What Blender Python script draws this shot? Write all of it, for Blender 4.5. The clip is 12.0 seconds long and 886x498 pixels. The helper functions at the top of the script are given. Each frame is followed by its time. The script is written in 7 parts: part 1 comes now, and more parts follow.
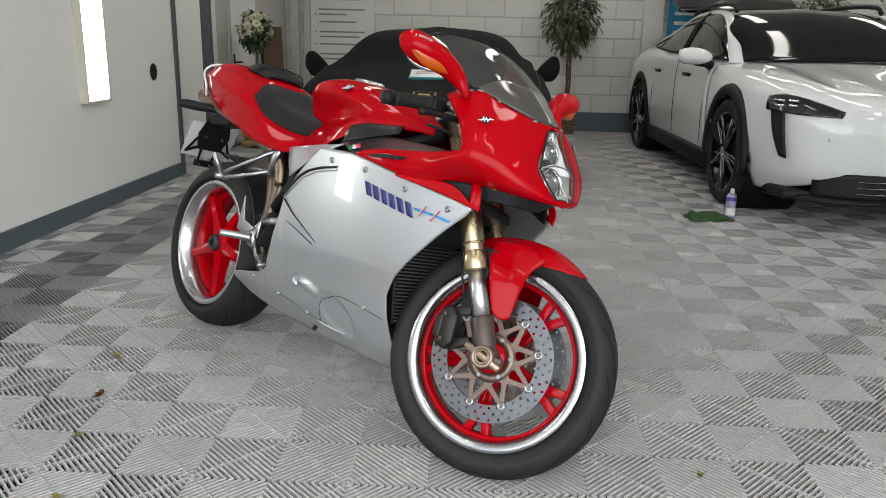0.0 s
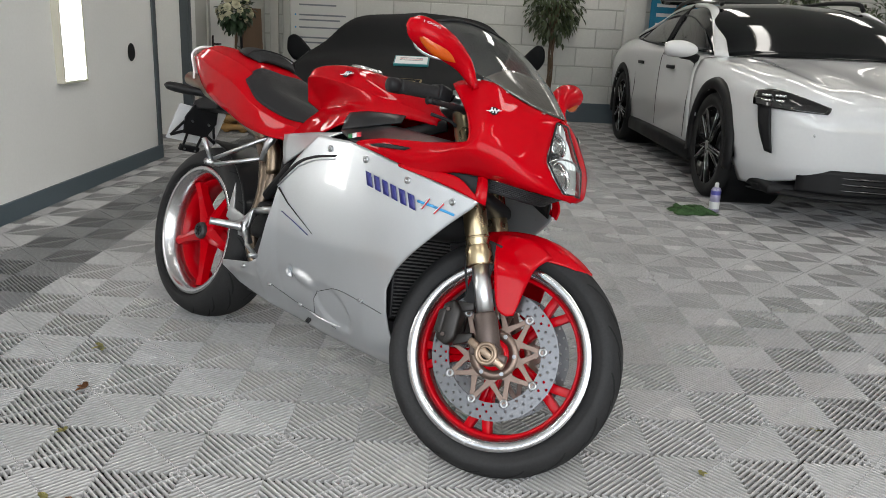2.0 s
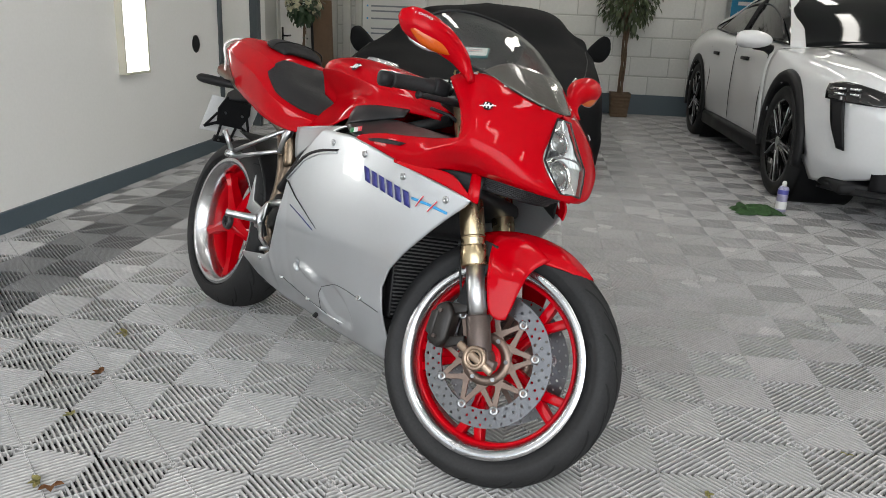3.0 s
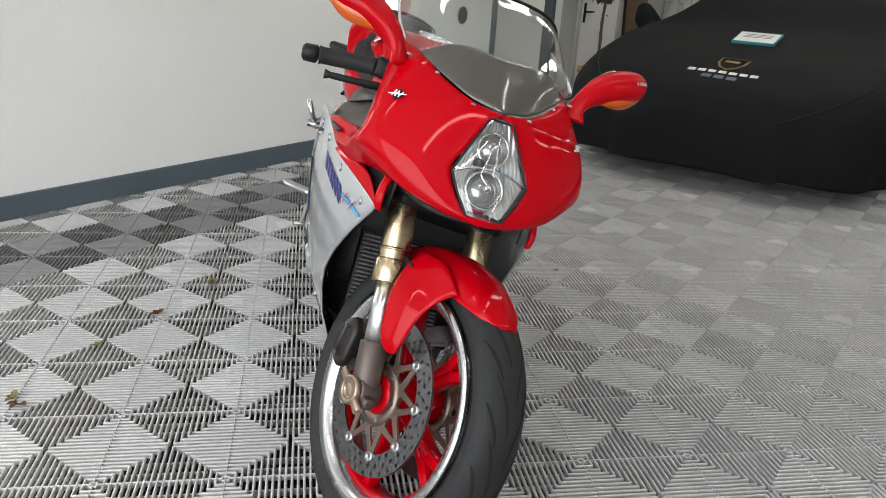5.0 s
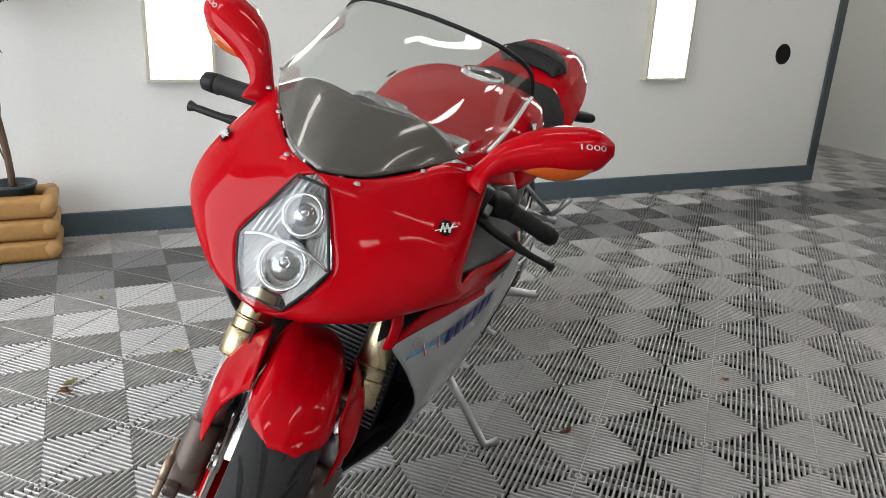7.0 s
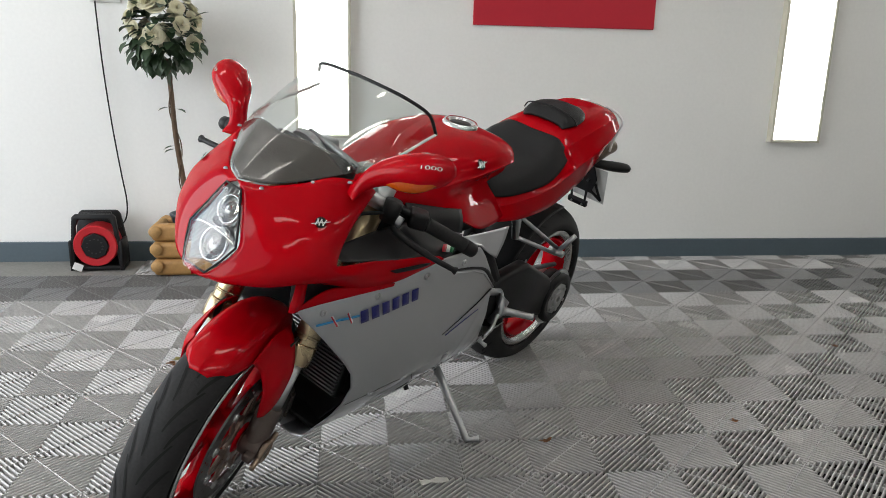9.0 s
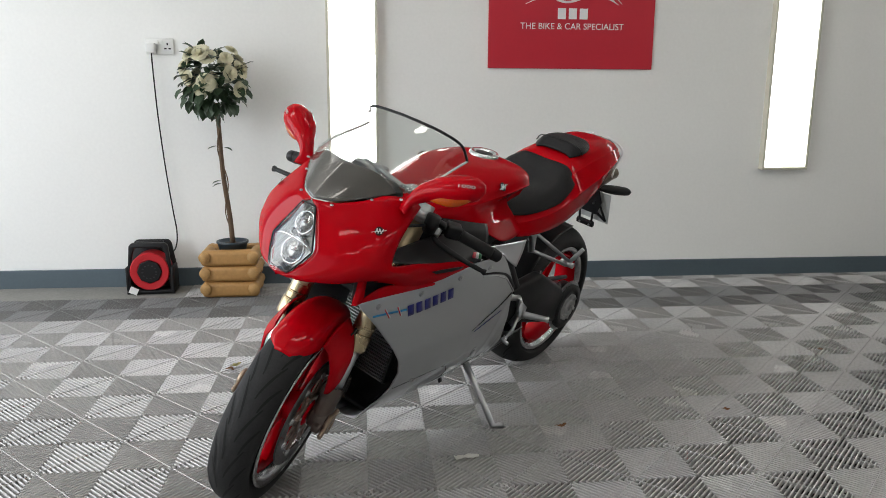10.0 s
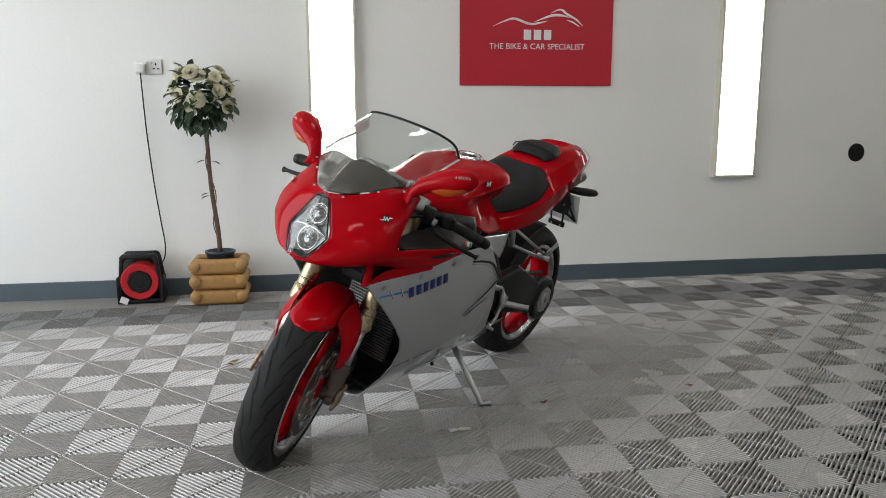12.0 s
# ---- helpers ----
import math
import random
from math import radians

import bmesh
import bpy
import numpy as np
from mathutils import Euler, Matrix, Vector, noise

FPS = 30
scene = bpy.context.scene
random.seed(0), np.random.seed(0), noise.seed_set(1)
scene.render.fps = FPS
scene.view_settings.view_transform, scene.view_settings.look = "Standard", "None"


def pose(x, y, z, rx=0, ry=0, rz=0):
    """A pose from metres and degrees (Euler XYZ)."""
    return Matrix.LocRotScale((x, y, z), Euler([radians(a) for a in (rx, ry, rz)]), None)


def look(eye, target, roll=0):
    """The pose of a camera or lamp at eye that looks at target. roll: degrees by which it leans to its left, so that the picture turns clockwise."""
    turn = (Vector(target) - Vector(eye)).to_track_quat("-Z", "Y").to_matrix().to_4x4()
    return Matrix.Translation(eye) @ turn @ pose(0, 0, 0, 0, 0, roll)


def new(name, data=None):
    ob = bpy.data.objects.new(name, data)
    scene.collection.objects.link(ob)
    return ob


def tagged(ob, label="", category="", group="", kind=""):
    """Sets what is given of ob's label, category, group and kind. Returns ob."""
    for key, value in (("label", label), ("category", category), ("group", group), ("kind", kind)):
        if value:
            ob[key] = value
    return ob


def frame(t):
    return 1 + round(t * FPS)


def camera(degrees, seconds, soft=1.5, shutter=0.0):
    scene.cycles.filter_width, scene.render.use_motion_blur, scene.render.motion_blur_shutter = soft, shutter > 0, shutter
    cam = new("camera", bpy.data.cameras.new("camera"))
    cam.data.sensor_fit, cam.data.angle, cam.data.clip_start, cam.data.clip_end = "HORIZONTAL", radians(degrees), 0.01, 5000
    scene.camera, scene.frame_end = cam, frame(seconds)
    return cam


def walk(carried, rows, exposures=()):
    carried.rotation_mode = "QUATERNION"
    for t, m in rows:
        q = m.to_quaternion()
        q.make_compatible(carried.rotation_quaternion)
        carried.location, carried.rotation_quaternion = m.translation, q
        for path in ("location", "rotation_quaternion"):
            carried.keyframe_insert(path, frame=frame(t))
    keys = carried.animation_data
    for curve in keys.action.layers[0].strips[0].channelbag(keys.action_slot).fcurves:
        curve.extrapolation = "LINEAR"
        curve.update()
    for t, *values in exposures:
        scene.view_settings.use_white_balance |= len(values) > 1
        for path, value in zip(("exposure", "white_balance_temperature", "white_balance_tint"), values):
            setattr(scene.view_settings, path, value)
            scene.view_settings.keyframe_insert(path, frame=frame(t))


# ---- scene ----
from mathutils.bvhtree import BVHTree

cam = camera(60.4, 12.0, soft=0.5)
PATH = [
    (0, (-1.984, -1.048, 1.02), (-0.055, -0.966, 0.5), 1.3),
    (0.5, (-1.97, -0.996, 1.014), (-0.04, -0.964, 0.49), 2.0),
    (1, (-1.94, -0.939, 1.02), (-0.012, -0.948, 0.488), 2.5),
    (1.5, (-1.925, -0.933, 1.018), (0.001, -0.954, 0.479), 2.8),
    (2, (-1.937, -0.973, 1.02), (-0.014, -0.964, 0.47), 2.7),
    (2.5, (-1.951, -1.074, 1.023), (-0.035, -0.977, 0.457), 2.4),
    (3, (-1.862, -1.173, 1.03), (0.039, -0.951, 0.449), 2.4),
    (3.2, (-1.788, -1.237, 1.036), (0.099, -0.932, 0.448), 2.4),
    (4.8, (-1.385, -1.837, 1.055), (0.242, -0.886, 0.386), 3.7),
    (5, (-1.271, -1.901, 1.057), (0.282, -0.841, 0.377), 3.8),
    (5.5, (-1.061, -2.013, 1.052), (0.325, -0.749, 0.358), 3.6),
    (6, (-0.874, -2.178, 1.076), (0.333, -0.739, 0.387), 3.3),
    (6.5, (-0.647, -2.239, 1.069), (0.365, -0.652, 0.392), 3.2),
    (7, (-0.384, -2.194, 1.072), (0.413, -0.479, 0.42), 2.9),
    (7.2, (-0.319, -2.176, 1.067), (0.409, -0.428, 0.422), 3.0),
    (8.8, (0.069, -2.651, 1.074), (0.334, -0.738, 0.554), 1.6),
    (9, (0.094, -2.714, 1.08), (0.33, -0.793, 0.576), 1.4),
    (9.5, (0.098, -2.889, 1.086), (0.302, -0.951, 0.635), 0.8),
    (10, (-0.004, -3.083, 1.093), (0.205, -1.137, 0.682), 0.4),
    (10.5, (-0.043, -3.231, 1.088), (0.184, -1.281, 0.707), -0.0),
    (11, (-0.057, -3.374, 1.092), (0.199, -1.424, 0.729), -0.2),
    (11.5, (-0.074, -3.386, 1.054), (0.207, -1.438, 0.696), -0.2),
    (12, (-0.141, -3.332, 1.039), (0.175, -1.388, 0.691), -0.1),
]
EXPOSURES = ((0.0, 0.12), (3.0, 0.22), (5.0, 0.36), (6.5, 0.31), (9.0, 0.18), (10.0, 0.06), (12.0, -0.09))
walk(cam, [(t, look(eye, target, roll)) for t, eye, target, roll in PATH], EXPOSURES)

# ---- light ----
world = bpy.data.worlds.new("World")
scene.world = world
world.use_nodes = True
wn = world.node_tree
sky = wn.nodes.new("ShaderNodeTexSky")
sky.sky_type, sky.sun_disc = "NISHITA", False
sky.sun_elevation, sky.sun_rotation = radians(38), radians(250)
wn.links.new(sky.outputs[0], wn.nodes["Background"].inputs[0])
wn.nodes["Background"].inputs[1].default_value = 0.12

sun = new("sun", bpy.data.lights.new("sun", "SUN"))
sun.data.energy, sun.data.angle, sun.data.color = 1.2, radians(12), (1, 0.96, 0.9)
sun.matrix_world = look((-8, 2.5, 7), (0, 0, 0))


def area_lamp(name, size_x, size_y, power, m, color=(1, 1, 1)):
    data = bpy.data.lights.new(name, "AREA")
    data.shape, data.size, data.size_y, data.energy, data.color = "RECTANGLE", size_x, size_y, power, color
    ob = new(name, data)
    ob.matrix_world = m
    return ob


# daylight through the open shutter behind the camera's starting point
area_lamp("door_daylight", 4.2, 2.5, 96, look((-3.3, -1.4, 1.5), (0, -1.4, 1.0)), (0.93, 0.97, 1.0))

# ---- materials ----


def material(name, color, rough=0.5, metal=0.0, var=0.08, scale=8.0, fine=120.0, bump=0.0, coat=0.0, rough_var=0.08, spec=0.5, island=0.0):
    """A painted, moulded or metal surface with variation at two scales."""
    m = bpy.data.materials.new(name)
    m.use_nodes = True
    t, n, ln = m.node_tree, m.node_tree.nodes, m.node_tree.links
    b = n["Principled BSDF"]
    b.inputs["Metallic"].default_value, b.inputs["Roughness"].default_value = metal, rough
    b.inputs["Coat Weight"].default_value, b.inputs["Coat Roughness"].default_value = coat, 0.03
    b.inputs["Specular IOR Level"].default_value = spec
    co = n.new("ShaderNodeTexCoord")
    big, small = n.new("ShaderNodeTexNoise"), n.new("ShaderNodeTexNoise")
    for node, s in ((big, scale), (small, fine)):
        node.inputs["Scale"].default_value, node.inputs["Detail"].default_value = s, 3
        ln.new(co.outputs["Object"], node.inputs["Vector"])
    mix = n.new("ShaderNodeMath")
    mix.operation = "ADD"
    ln.new(big.outputs["Fac"], mix.inputs[0]), ln.new(small.outputs["Fac"], mix.inputs[1])
    span = n.new("ShaderNodeMapRange")
    span.inputs["From Min"].default_value, span.inputs["From Max"].default_value = 0.6, 1.4
    span.inputs["To Min"].default_value, span.inputs["To Max"].default_value = 1 - var, 1 + var
    ln.new(mix.outputs[0], span.inputs["Value"])
    tone = n.new("ShaderNodeMix")
    tone.data_type, tone.blend_type = "RGBA", "MULTIPLY"
    tone.inputs["Factor"].default_value = 1
    tone.inputs["A"].default_value = (*color, 1)
    last = span.outputs[0]
    if island:
        info = n.new("ShaderNodeObjectInfo")
        r = n.new("ShaderNodeMapRange")
        r.inputs["To Min"].default_value, r.inputs["To Max"].default_value = 1 - island, 1 + island
        ln.new(info.outputs["Random"], r.inputs["Value"])
        mul = n.new("ShaderNodeMath")
        mul.operation = "MULTIPLY"
        ln.new(r.outputs[0], mul.inputs[0]), ln.new(last, mul.inputs[1])
        last = mul.outputs[0]
    ln.new(last, tone.inputs["B"])
    ln.new(tone.outputs["Result"], b.inputs["Base Color"])
    rr = n.new("ShaderNodeMapRange")
    rr.inputs["To Min"].default_value, rr.inputs["To Max"].default_value = max(0.02, rough - rough_var), min(1, rough + rough_var)
    ln.new(big.outputs["Fac"], rr.inputs["Value"])
    ln.new(rr.outputs[0], b.inputs["Roughness"])
    if bump:
        bp = n.new("ShaderNodeBump")
        bp.inputs["Strength"].default_value, bp.inputs["Distance"].default_value = bump, 0.004
        ln.new(small.outputs["Fac"], bp.inputs["Height"])
        ln.new(bp.outputs[0], b.inputs["Normal"])
    return m


def glass(name, color=(1, 1, 1), rough=0.02, clear=0.85):
    """Thin glazing: mostly clear, mirror-like at its surface."""
    m = bpy.data.materials.new(name)
    m.use_nodes = True
    n, ln = m.node_tree.nodes, m.node_tree.links
    n.remove(n["Principled BSDF"])
    tr, gl, mx, lw, pw, mr = (n.new("ShaderNode" + k) for k in ("BsdfTransparent", "BsdfGlossy", "MixShader", "LayerWeight", "Math", "MapRange"))
    tr.inputs[0].default_value = (*[c * clear for c in color], 1)
    gl.inputs["Roughness"].default_value = rough
    pw.operation = "POWER"
    pw.inputs[1].default_value = 4.0
    mr.inputs["To Min"].default_value, mr.inputs["To Max"].default_value = 0.10, 0.8
    ln.new(lw.outputs["Facing"], pw.inputs[0]), ln.new(pw.outputs[0], mr.inputs["Value"])
    ln.new(mr.outputs[0], mx.inputs[0]), ln.new(tr.outputs[0], mx.inputs[1]), ln.new(gl.outputs[0], mx.inputs[2])
    ln.new(mx.outputs[0], n["Material Output"].inputs[0])
    return m


def glow(name, color, strength):
    m = bpy.data.materials.new(name)
    m.use_nodes = True
    b = m.node_tree.nodes["Principled BSDF"]
    b.inputs["Base Color"].default_value = (0.8, 0.8, 0.8, 1)
    b.inputs["Emission Color"].default_value = (*color, 1)
    b.inputs["Emission Strength"].default_value = strength
    return m


RED = material("red_lacquer", (0.43, 0.0005, 0.005), 0.5, 0, 0.04, 5, 60, coat=0.5, rough_var=0.04, spec=0.0)
RED.node_tree.nodes["Principled BSDF"].inputs["Coat IOR"].default_value = 1.40
SILVER = material("silver_lacquer", (0.58, 0.60, 0.62), 0.36, 0.72, 0.05, 6, 400, coat=1.0, rough_var=0.04)
SILVER.node_tree.nodes["Principled BSDF"].inputs["Coat IOR"].default_value = 1.75
RUBBER = material("tyre_rubber", (0.019, 0.019, 0.0195), 0.66, 0, 0.25, 12, 160, bump=0.15, spec=0.28)
BLACK = material("black_plastic", (0.009, 0.009, 0.010), 0.48, 0, 0.2, 10, 200, bump=0.08, spec=0.28)
CARBON = material("dark_carbon", (0.013, 0.013, 0.014), 0.4, 0, 0.3, 30, 300, coat=0.15, spec=0.3)
LEATHER = material("black_seat_vinyl", (0.013, 0.013, 0.014), 0.6, 0, 0.2, 14, 500, bump=0.35, spec=0.28)
GOLD = material("gold_anodised", (0.50, 0.40, 0.25), 0.28, 1.0, 0.08, 9, 220)
CHROME = material("bright_chrome", (0.78, 0.79, 0.8), 0.12, 1.0, 0.05, 9, 200, rough_var=0.05)
ALU = material("machined_aluminium", (0.47, 0.48, 0.49), 0.30, 1.0, 0.08, 12, 300)
DISC = material("brake_disc_steel", (0.19, 0.19, 0.195), 0.34, 1.0, 0.06, 10, 300)
BRONZE = material("bronze_carrier", (0.23, 0.17, 0.14), 0.42, 0.9, 0.1, 10, 200)
LUG = material("brown_fork_lug", (0.11, 0.085, 0.075), 0.42, 0.6, 0.12, 10, 200)
ENGINE = material("dark_engine_casting", (0.05, 0.05, 0.052), 0.5, 0.6, 0.25, 10, 180, bump=0.3)
PIPE = material("heat_tinted_steel", (0.30, 0.25, 0.20), 0.3, 1.0, 0.2, 7, 120)
AMBER = material("amber_lens", (0.52, 0.08, 0.002), 0.2, 0, 0.12, 20, 250, coat=0.4, bump=0.2)
WHITE_DECAL = material("white_decal", (0.8, 0.8, 0.8), 0.35, 0, 0.03)
BLUE_DECAL = material("dark_blue_decal", (0.02, 0.022, 0.16), 0.35, 0, 0.05)
SKY_DECAL = material("light_blue_decal", (0.05, 0.32, 0.62), 0.35, 0, 0.05)
RED_DECAL = material("red_decal", (0.6, 0.03, 0.05), 0.35, 0, 0.05)
GREEN_DECAL = material("green_decal", (0.02, 0.22, 0.07), 0.35, 0, 0.05)
SCREEN = glass("clear_screen", (0.96, 0.98, 0.97), 0.02, 0.96)
SMOKE = material("smoked_screen", (0.070, 0.064, 0.054), 0.22, 0, 0.06, 6, 60, coat=1.0)
SMOKE.node_tree.nodes["Principled BSDF"].inputs["Alpha"].default_value = 0.84
LENS = glass("lamp_lens", (0.95, 0.96, 0.96), 0.02, 0.96)

# ---- mesh helpers ----


def part(name, bm, mat, parent=None, label="", smooth=True, m=None):
    """Links a bmesh as one mesh object, under a thing or a part when one is given."""
    if m is not None:
        bm.transform(m)
    data = bpy.data.meshes.new(name)
    bm.to_mesh(data)
    bm.free()
    data.materials.append(mat)
    if smooth:
        data.shade_smooth()
    ob = new(name, data)
    if parent:
        ob.parent = parent
    if label:
        ob["label"] = label
    return ob


def flat_edges(ob, degrees=35):
    """Shades smooth, but keeps edges sharper than this angle crisp."""
    ob.data.set_sharp_from_angle(angle=radians(degrees))
    return ob


def thing(name, m, label, category, group="", kind=""):
    ob = new(name)
    ob.matrix_world = m
    return tagged(ob, label, category, group, kind)


def box(x0, y0, z0, x1, y1, z1, bevel=0.0, seg=2):
    bm = bmesh.new()
    bmesh.ops.create_cube(bm, size=1)
    for v in bm.verts:
        v.co = Vector(((x0 + x1) / 2 + v.co.x * (x1 - x0), (y0 + y1) / 2 + v.co.y * (y1 - y0), (z0 + z1) / 2 + v.co.z * (z1 - z0)))
    if bevel:
        bmesh.ops.bevel(bm, geom=bm.edges[:], offset=bevel, segments=seg, profile=0.5, affect="EDGES")
    return bm


def join(*bms):
    out = bmesh.new()
    for b in bms:
        tmp = bpy.data.meshes.new("tmp")
        b.to_mesh(tmp)
        b.free()
        out.from_mesh(tmp)
        bpy.data.meshes.remove(tmp)
    return out


def moved(bm, m):
    bm.transform(m)
    return bm


def mirrored(bm):
    bm.transform(Matrix.Diagonal((1, -1, 1, 1)))
    bmesh.ops.reverse_faces(bm, faces=bm.faces[:])
    return bm


def tube(points, radius, seg=10, caps=True, closed=False):
    """A round bar along points; radius may be one number or one for each point."""
    pts = [Vector(p) for p in points]
    rad = [float(r) for r in radius] if isinstance(radius, (list, tuple)) else [float(radius)] * len(pts)
    bm = bmesh.new()
    rings, side = [], None
    for i, p in enumerate(pts):
        a, b = (pts[i - 1] if i else (pts[-1] if closed else p)), (pts[i + 1] if i + 1 < len(pts) else (pts[0] if closed else p))
        way = (b - a).normalized()
        if side is None:
            side = way.orthogonal().normalized()
        side = (side - way * side.dot(way)).normalized()
        up = way.cross(side)
        rings.append([bm.verts.new(p + rad[i] * (math.cos(k * math.tau / seg) * side + math.sin(k * math.tau / seg) * up)) for k in range(seg)])
    n = len(rings)
    for i in range(n if closed else n - 1):
        a, b = rings[i], rings[(i + 1) % n]
        for k in range(seg):
            bm.faces.new((a[k], a[(k + 1) % seg], b[(k + 1) % seg], b[k]))
    if caps and not closed:
        bm.faces.new(rings[0][::-1]), bm.faces.new(rings[-1])
    bmesh.ops.recalc_face_normals(bm, faces=bm.faces[:])
    return bm


def curve_points(points, steps=6):
    """Points on a smooth curve through the given ones."""
    p = [Vector(q) for q in points]
    p = [2 * p[0] - p[1], *p, 2 * p[-1] - p[-2]]
    out = []
    for i in range(1, len(p) - 2):
        for k in range(steps):
            t = k / steps
            out.append(0.5 * (2 * p[i] + (p[i + 1] - p[i - 1]) * t + (2 * p[i - 1] - 5 * p[i] + 4 * p[i + 1] - p[i + 2]) * t * t + (3 * p[i] - p[i - 1] - 3 * p[i + 1] + p[i + 2]) * t ** 3))
    return out + [p[-2]]


def lathe(profile, seg=48, axis="Y"):
    """A turned body round the y axis from (radius, y) pairs; a closed profile gives a closed body."""
    bm = bmesh.new()
    rings = [[bm.verts.new((r * math.cos(k * math.tau / seg), y, r * math.sin(k * math.tau / seg))) for k in range(seg)] for r, y in profile]
    for a, b in zip(rings, rings[1:]):
        for k in range(seg):
            bm.faces.new((a[k], a[(k + 1) % seg], b[(k + 1) % seg], b[k]))
    bmesh.ops.remove_doubles(bm, verts=bm.verts[:], dist=1e-6)
    bmesh.ops.recalc_face_normals(bm, faces=bm.faces[:])
    if axis == "Z":
        bm.transform(Matrix.Rotation(radians(90), 4, "X"))
    if axis == "X":
        bm.transform(Matrix.Rotation(radians(-90), 4, "Z"))
    return bm


def surface(rows, nu=5, nv=5, thick=0.0, mirror=False):
    """A smooth sheet through a grid of control points, with real thickness."""
    dense = [curve_points(r, nu) for r in rows]
    cols = [curve_points(c, nv) for c in zip(*dense)]
    g = list(zip(*cols))
    bm = bmesh.new()
    vs = [[bm.verts.new(p) for p in row] for row in g]
    for a, b in zip(vs, vs[1:]):
        for k in range(len(a) - 1):
            try:
                bm.faces.new((a[k], a[k + 1], b[k + 1], b[k]))
            except ValueError:
                pass
    bmesh.ops.remove_doubles(bm, verts=bm.verts[:], dist=1e-5)
    if mirror:
        twin = bm.copy()
        bm = join(bm, mirrored(twin))
        bmesh.ops.remove_doubles(bm, verts=bm.verts[:], dist=1e-4)
    bmesh.ops.recalc_face_normals(bm, faces=bm.faces[:])
    if thick:
        bmesh.ops.solidify(bm, geom=bm.faces[:], thickness=thick)
    return bm


def prism(outline, depth, bevel=0.0):
    """An outline of (x, z) pairs, as thick as depth along y, centred."""
    bm = bmesh.new()
    a = [bm.verts.new((x, -depth / 2, z)) for x, z in outline]
    f = bm.faces.new(a)
    out = bmesh.ops.extrude_face_region(bm, geom=[f])
    bmesh.ops.translate(bm, verts=[v for v in out["geom"] if isinstance(v, bmesh.types.BMVert)], vec=(0, depth, 0))
    bmesh.ops.recalc_face_normals(bm, faces=bm.faces[:])
    if bevel:
        bmesh.ops.bevel(bm, geom=bm.edges[:], offset=bevel, segments=2, profile=0.5, affect="EDGES")
    return bm


def ramp(x, table):
    """Straight-line interpolation in (x, value) pairs."""
    return float(np.interp(x, [a for a, _ in table], [b for _, b in table]))


# ---- the room ----
WALL_PAINT = material("white_wall_paint", (0.85, 0.85, 0.83), 0.55, 0, 0.03, 1.3, 60, bump=0.06)
# grey picked to weaken bounce light from the unseen opposite wall
BOUNCE_CUT = material("bounce_cut_grey", (0.46, 0.46, 0.45), 0.6, 0, 0.06, 3, 40)
BLOCK_PAINT = material("white_block_paint", (0.66, 0.66, 0.63), 0.6, 0, 0.06, 3, 40, bump=0.35, island=0.03)
MORTAR = material("painted_mortar", (0.50, 0.50, 0.47), 0.8, 0, 0.08, 4, 90, bump=0.3)
SKIRT = material("blue_grey_skirting_paint", (0.085, 0.115, 0.135), 0.45, 0, 0.08, 3, 80, bump=0.05)
TRIM = material("dark_grey_trim_paint", (0.075, 0.09, 0.10), 0.5, 0, 0.1, 3, 80)
DOOR_PAINT = material("pale_grey_door_paint", (0.50, 0.50, 0.47), 0.5, 0, 0.04, 2, 60)
TILE = material("grey_ribbed_tile", (0.39, 0.386, 0.378), 0.25, 0, 0.16, 2.2, 60, rough_var=0.08, island=0.06, spec=0.8)
TILE_DARK = material("dark_grey_ribbed_tile", (0.16, 0.16, 0.16), 0.32, 0, 0.12, 2.2, 60, island=0.06, spec=0.5)
CONCRETE = material("dusty_concrete", (0.22, 0.215, 0.20), 0.8, 0, 0.2, 2.5, 70, bump=0.3)
# near-black base colour stands in for the shade between the tile ribs
GAP_SHADE = material("gap_shade_base", (0.006, 0.006, 0.006), 0.95, 0, 0.2, 3, 50)
CEILING = material("white_ceiling_paint", (0.72, 0.72, 0.70), 0.7, 0, 0.03, 2, 50)
LED = glow("led_panel_light", (1.0, 0.99, 0.96), 7.0)
CEILING_LED = glow("ceiling_led_light", (1.0, 0.965, 0.905), 8.9)
CREAM = material("cream_lamp_frame", (0.62, 0.60, 0.50), 0.45, 0, 0.05)

SIDE_Y, BACK_X, X0, Y0, TOP = 1.235, 7.75, -3.2, -6.4, 3.0


def structure(name, bm, mat, label, category, smooth=False):
    return tagged(part(name, bm, mat, smooth=smooth), label, category, kind="structure")


floor = structure("floor", box(X0 - 0.3, Y0 - 0.3, -0.25, BACK_X + 0.3, 2.9, -0.026), GAP_SHADE, "ribbed grey interlocking garage floor tiles over a base blackened as gap shade", "floor")
structure("ground", box(-400, -400, -0.6, 400, 400, -0.26), CONCRETE, "grey concrete yard outside the open garage", "ground")
structure("wall_side", box(-2.9, SIDE_Y, -0.013, 3.80, SIDE_Y + 0.22, TOP), WALL_PAINT, "smooth white painted side wall of the garage", "wall")
structure("wall_recess_back", box(3.80, 2.55, -0.013, 5.25, 2.75, TOP), WALL_PAINT, "white painted wall inside the doorway recess", "wall")
structure("wall_recess_side", box(3.58, SIDE_Y + 0.222, -0.013, 3.797, 2.75, TOP), WALL_PAINT, "white painted return wall of the recess", "wall")
structure("wall_jamb", box(5.0, 1.392, -0.013, 5.2, 2.55, TOP), WALL_PAINT, "pale grey wall at the end of the recess", "wall")
structure("wall_far_side", box(5.2, 1.392, -0.013, BACK_X + 0.2, 1.60, TOP), DOOR_PAINT, "pale grey painted wall behind the plants", "wall")
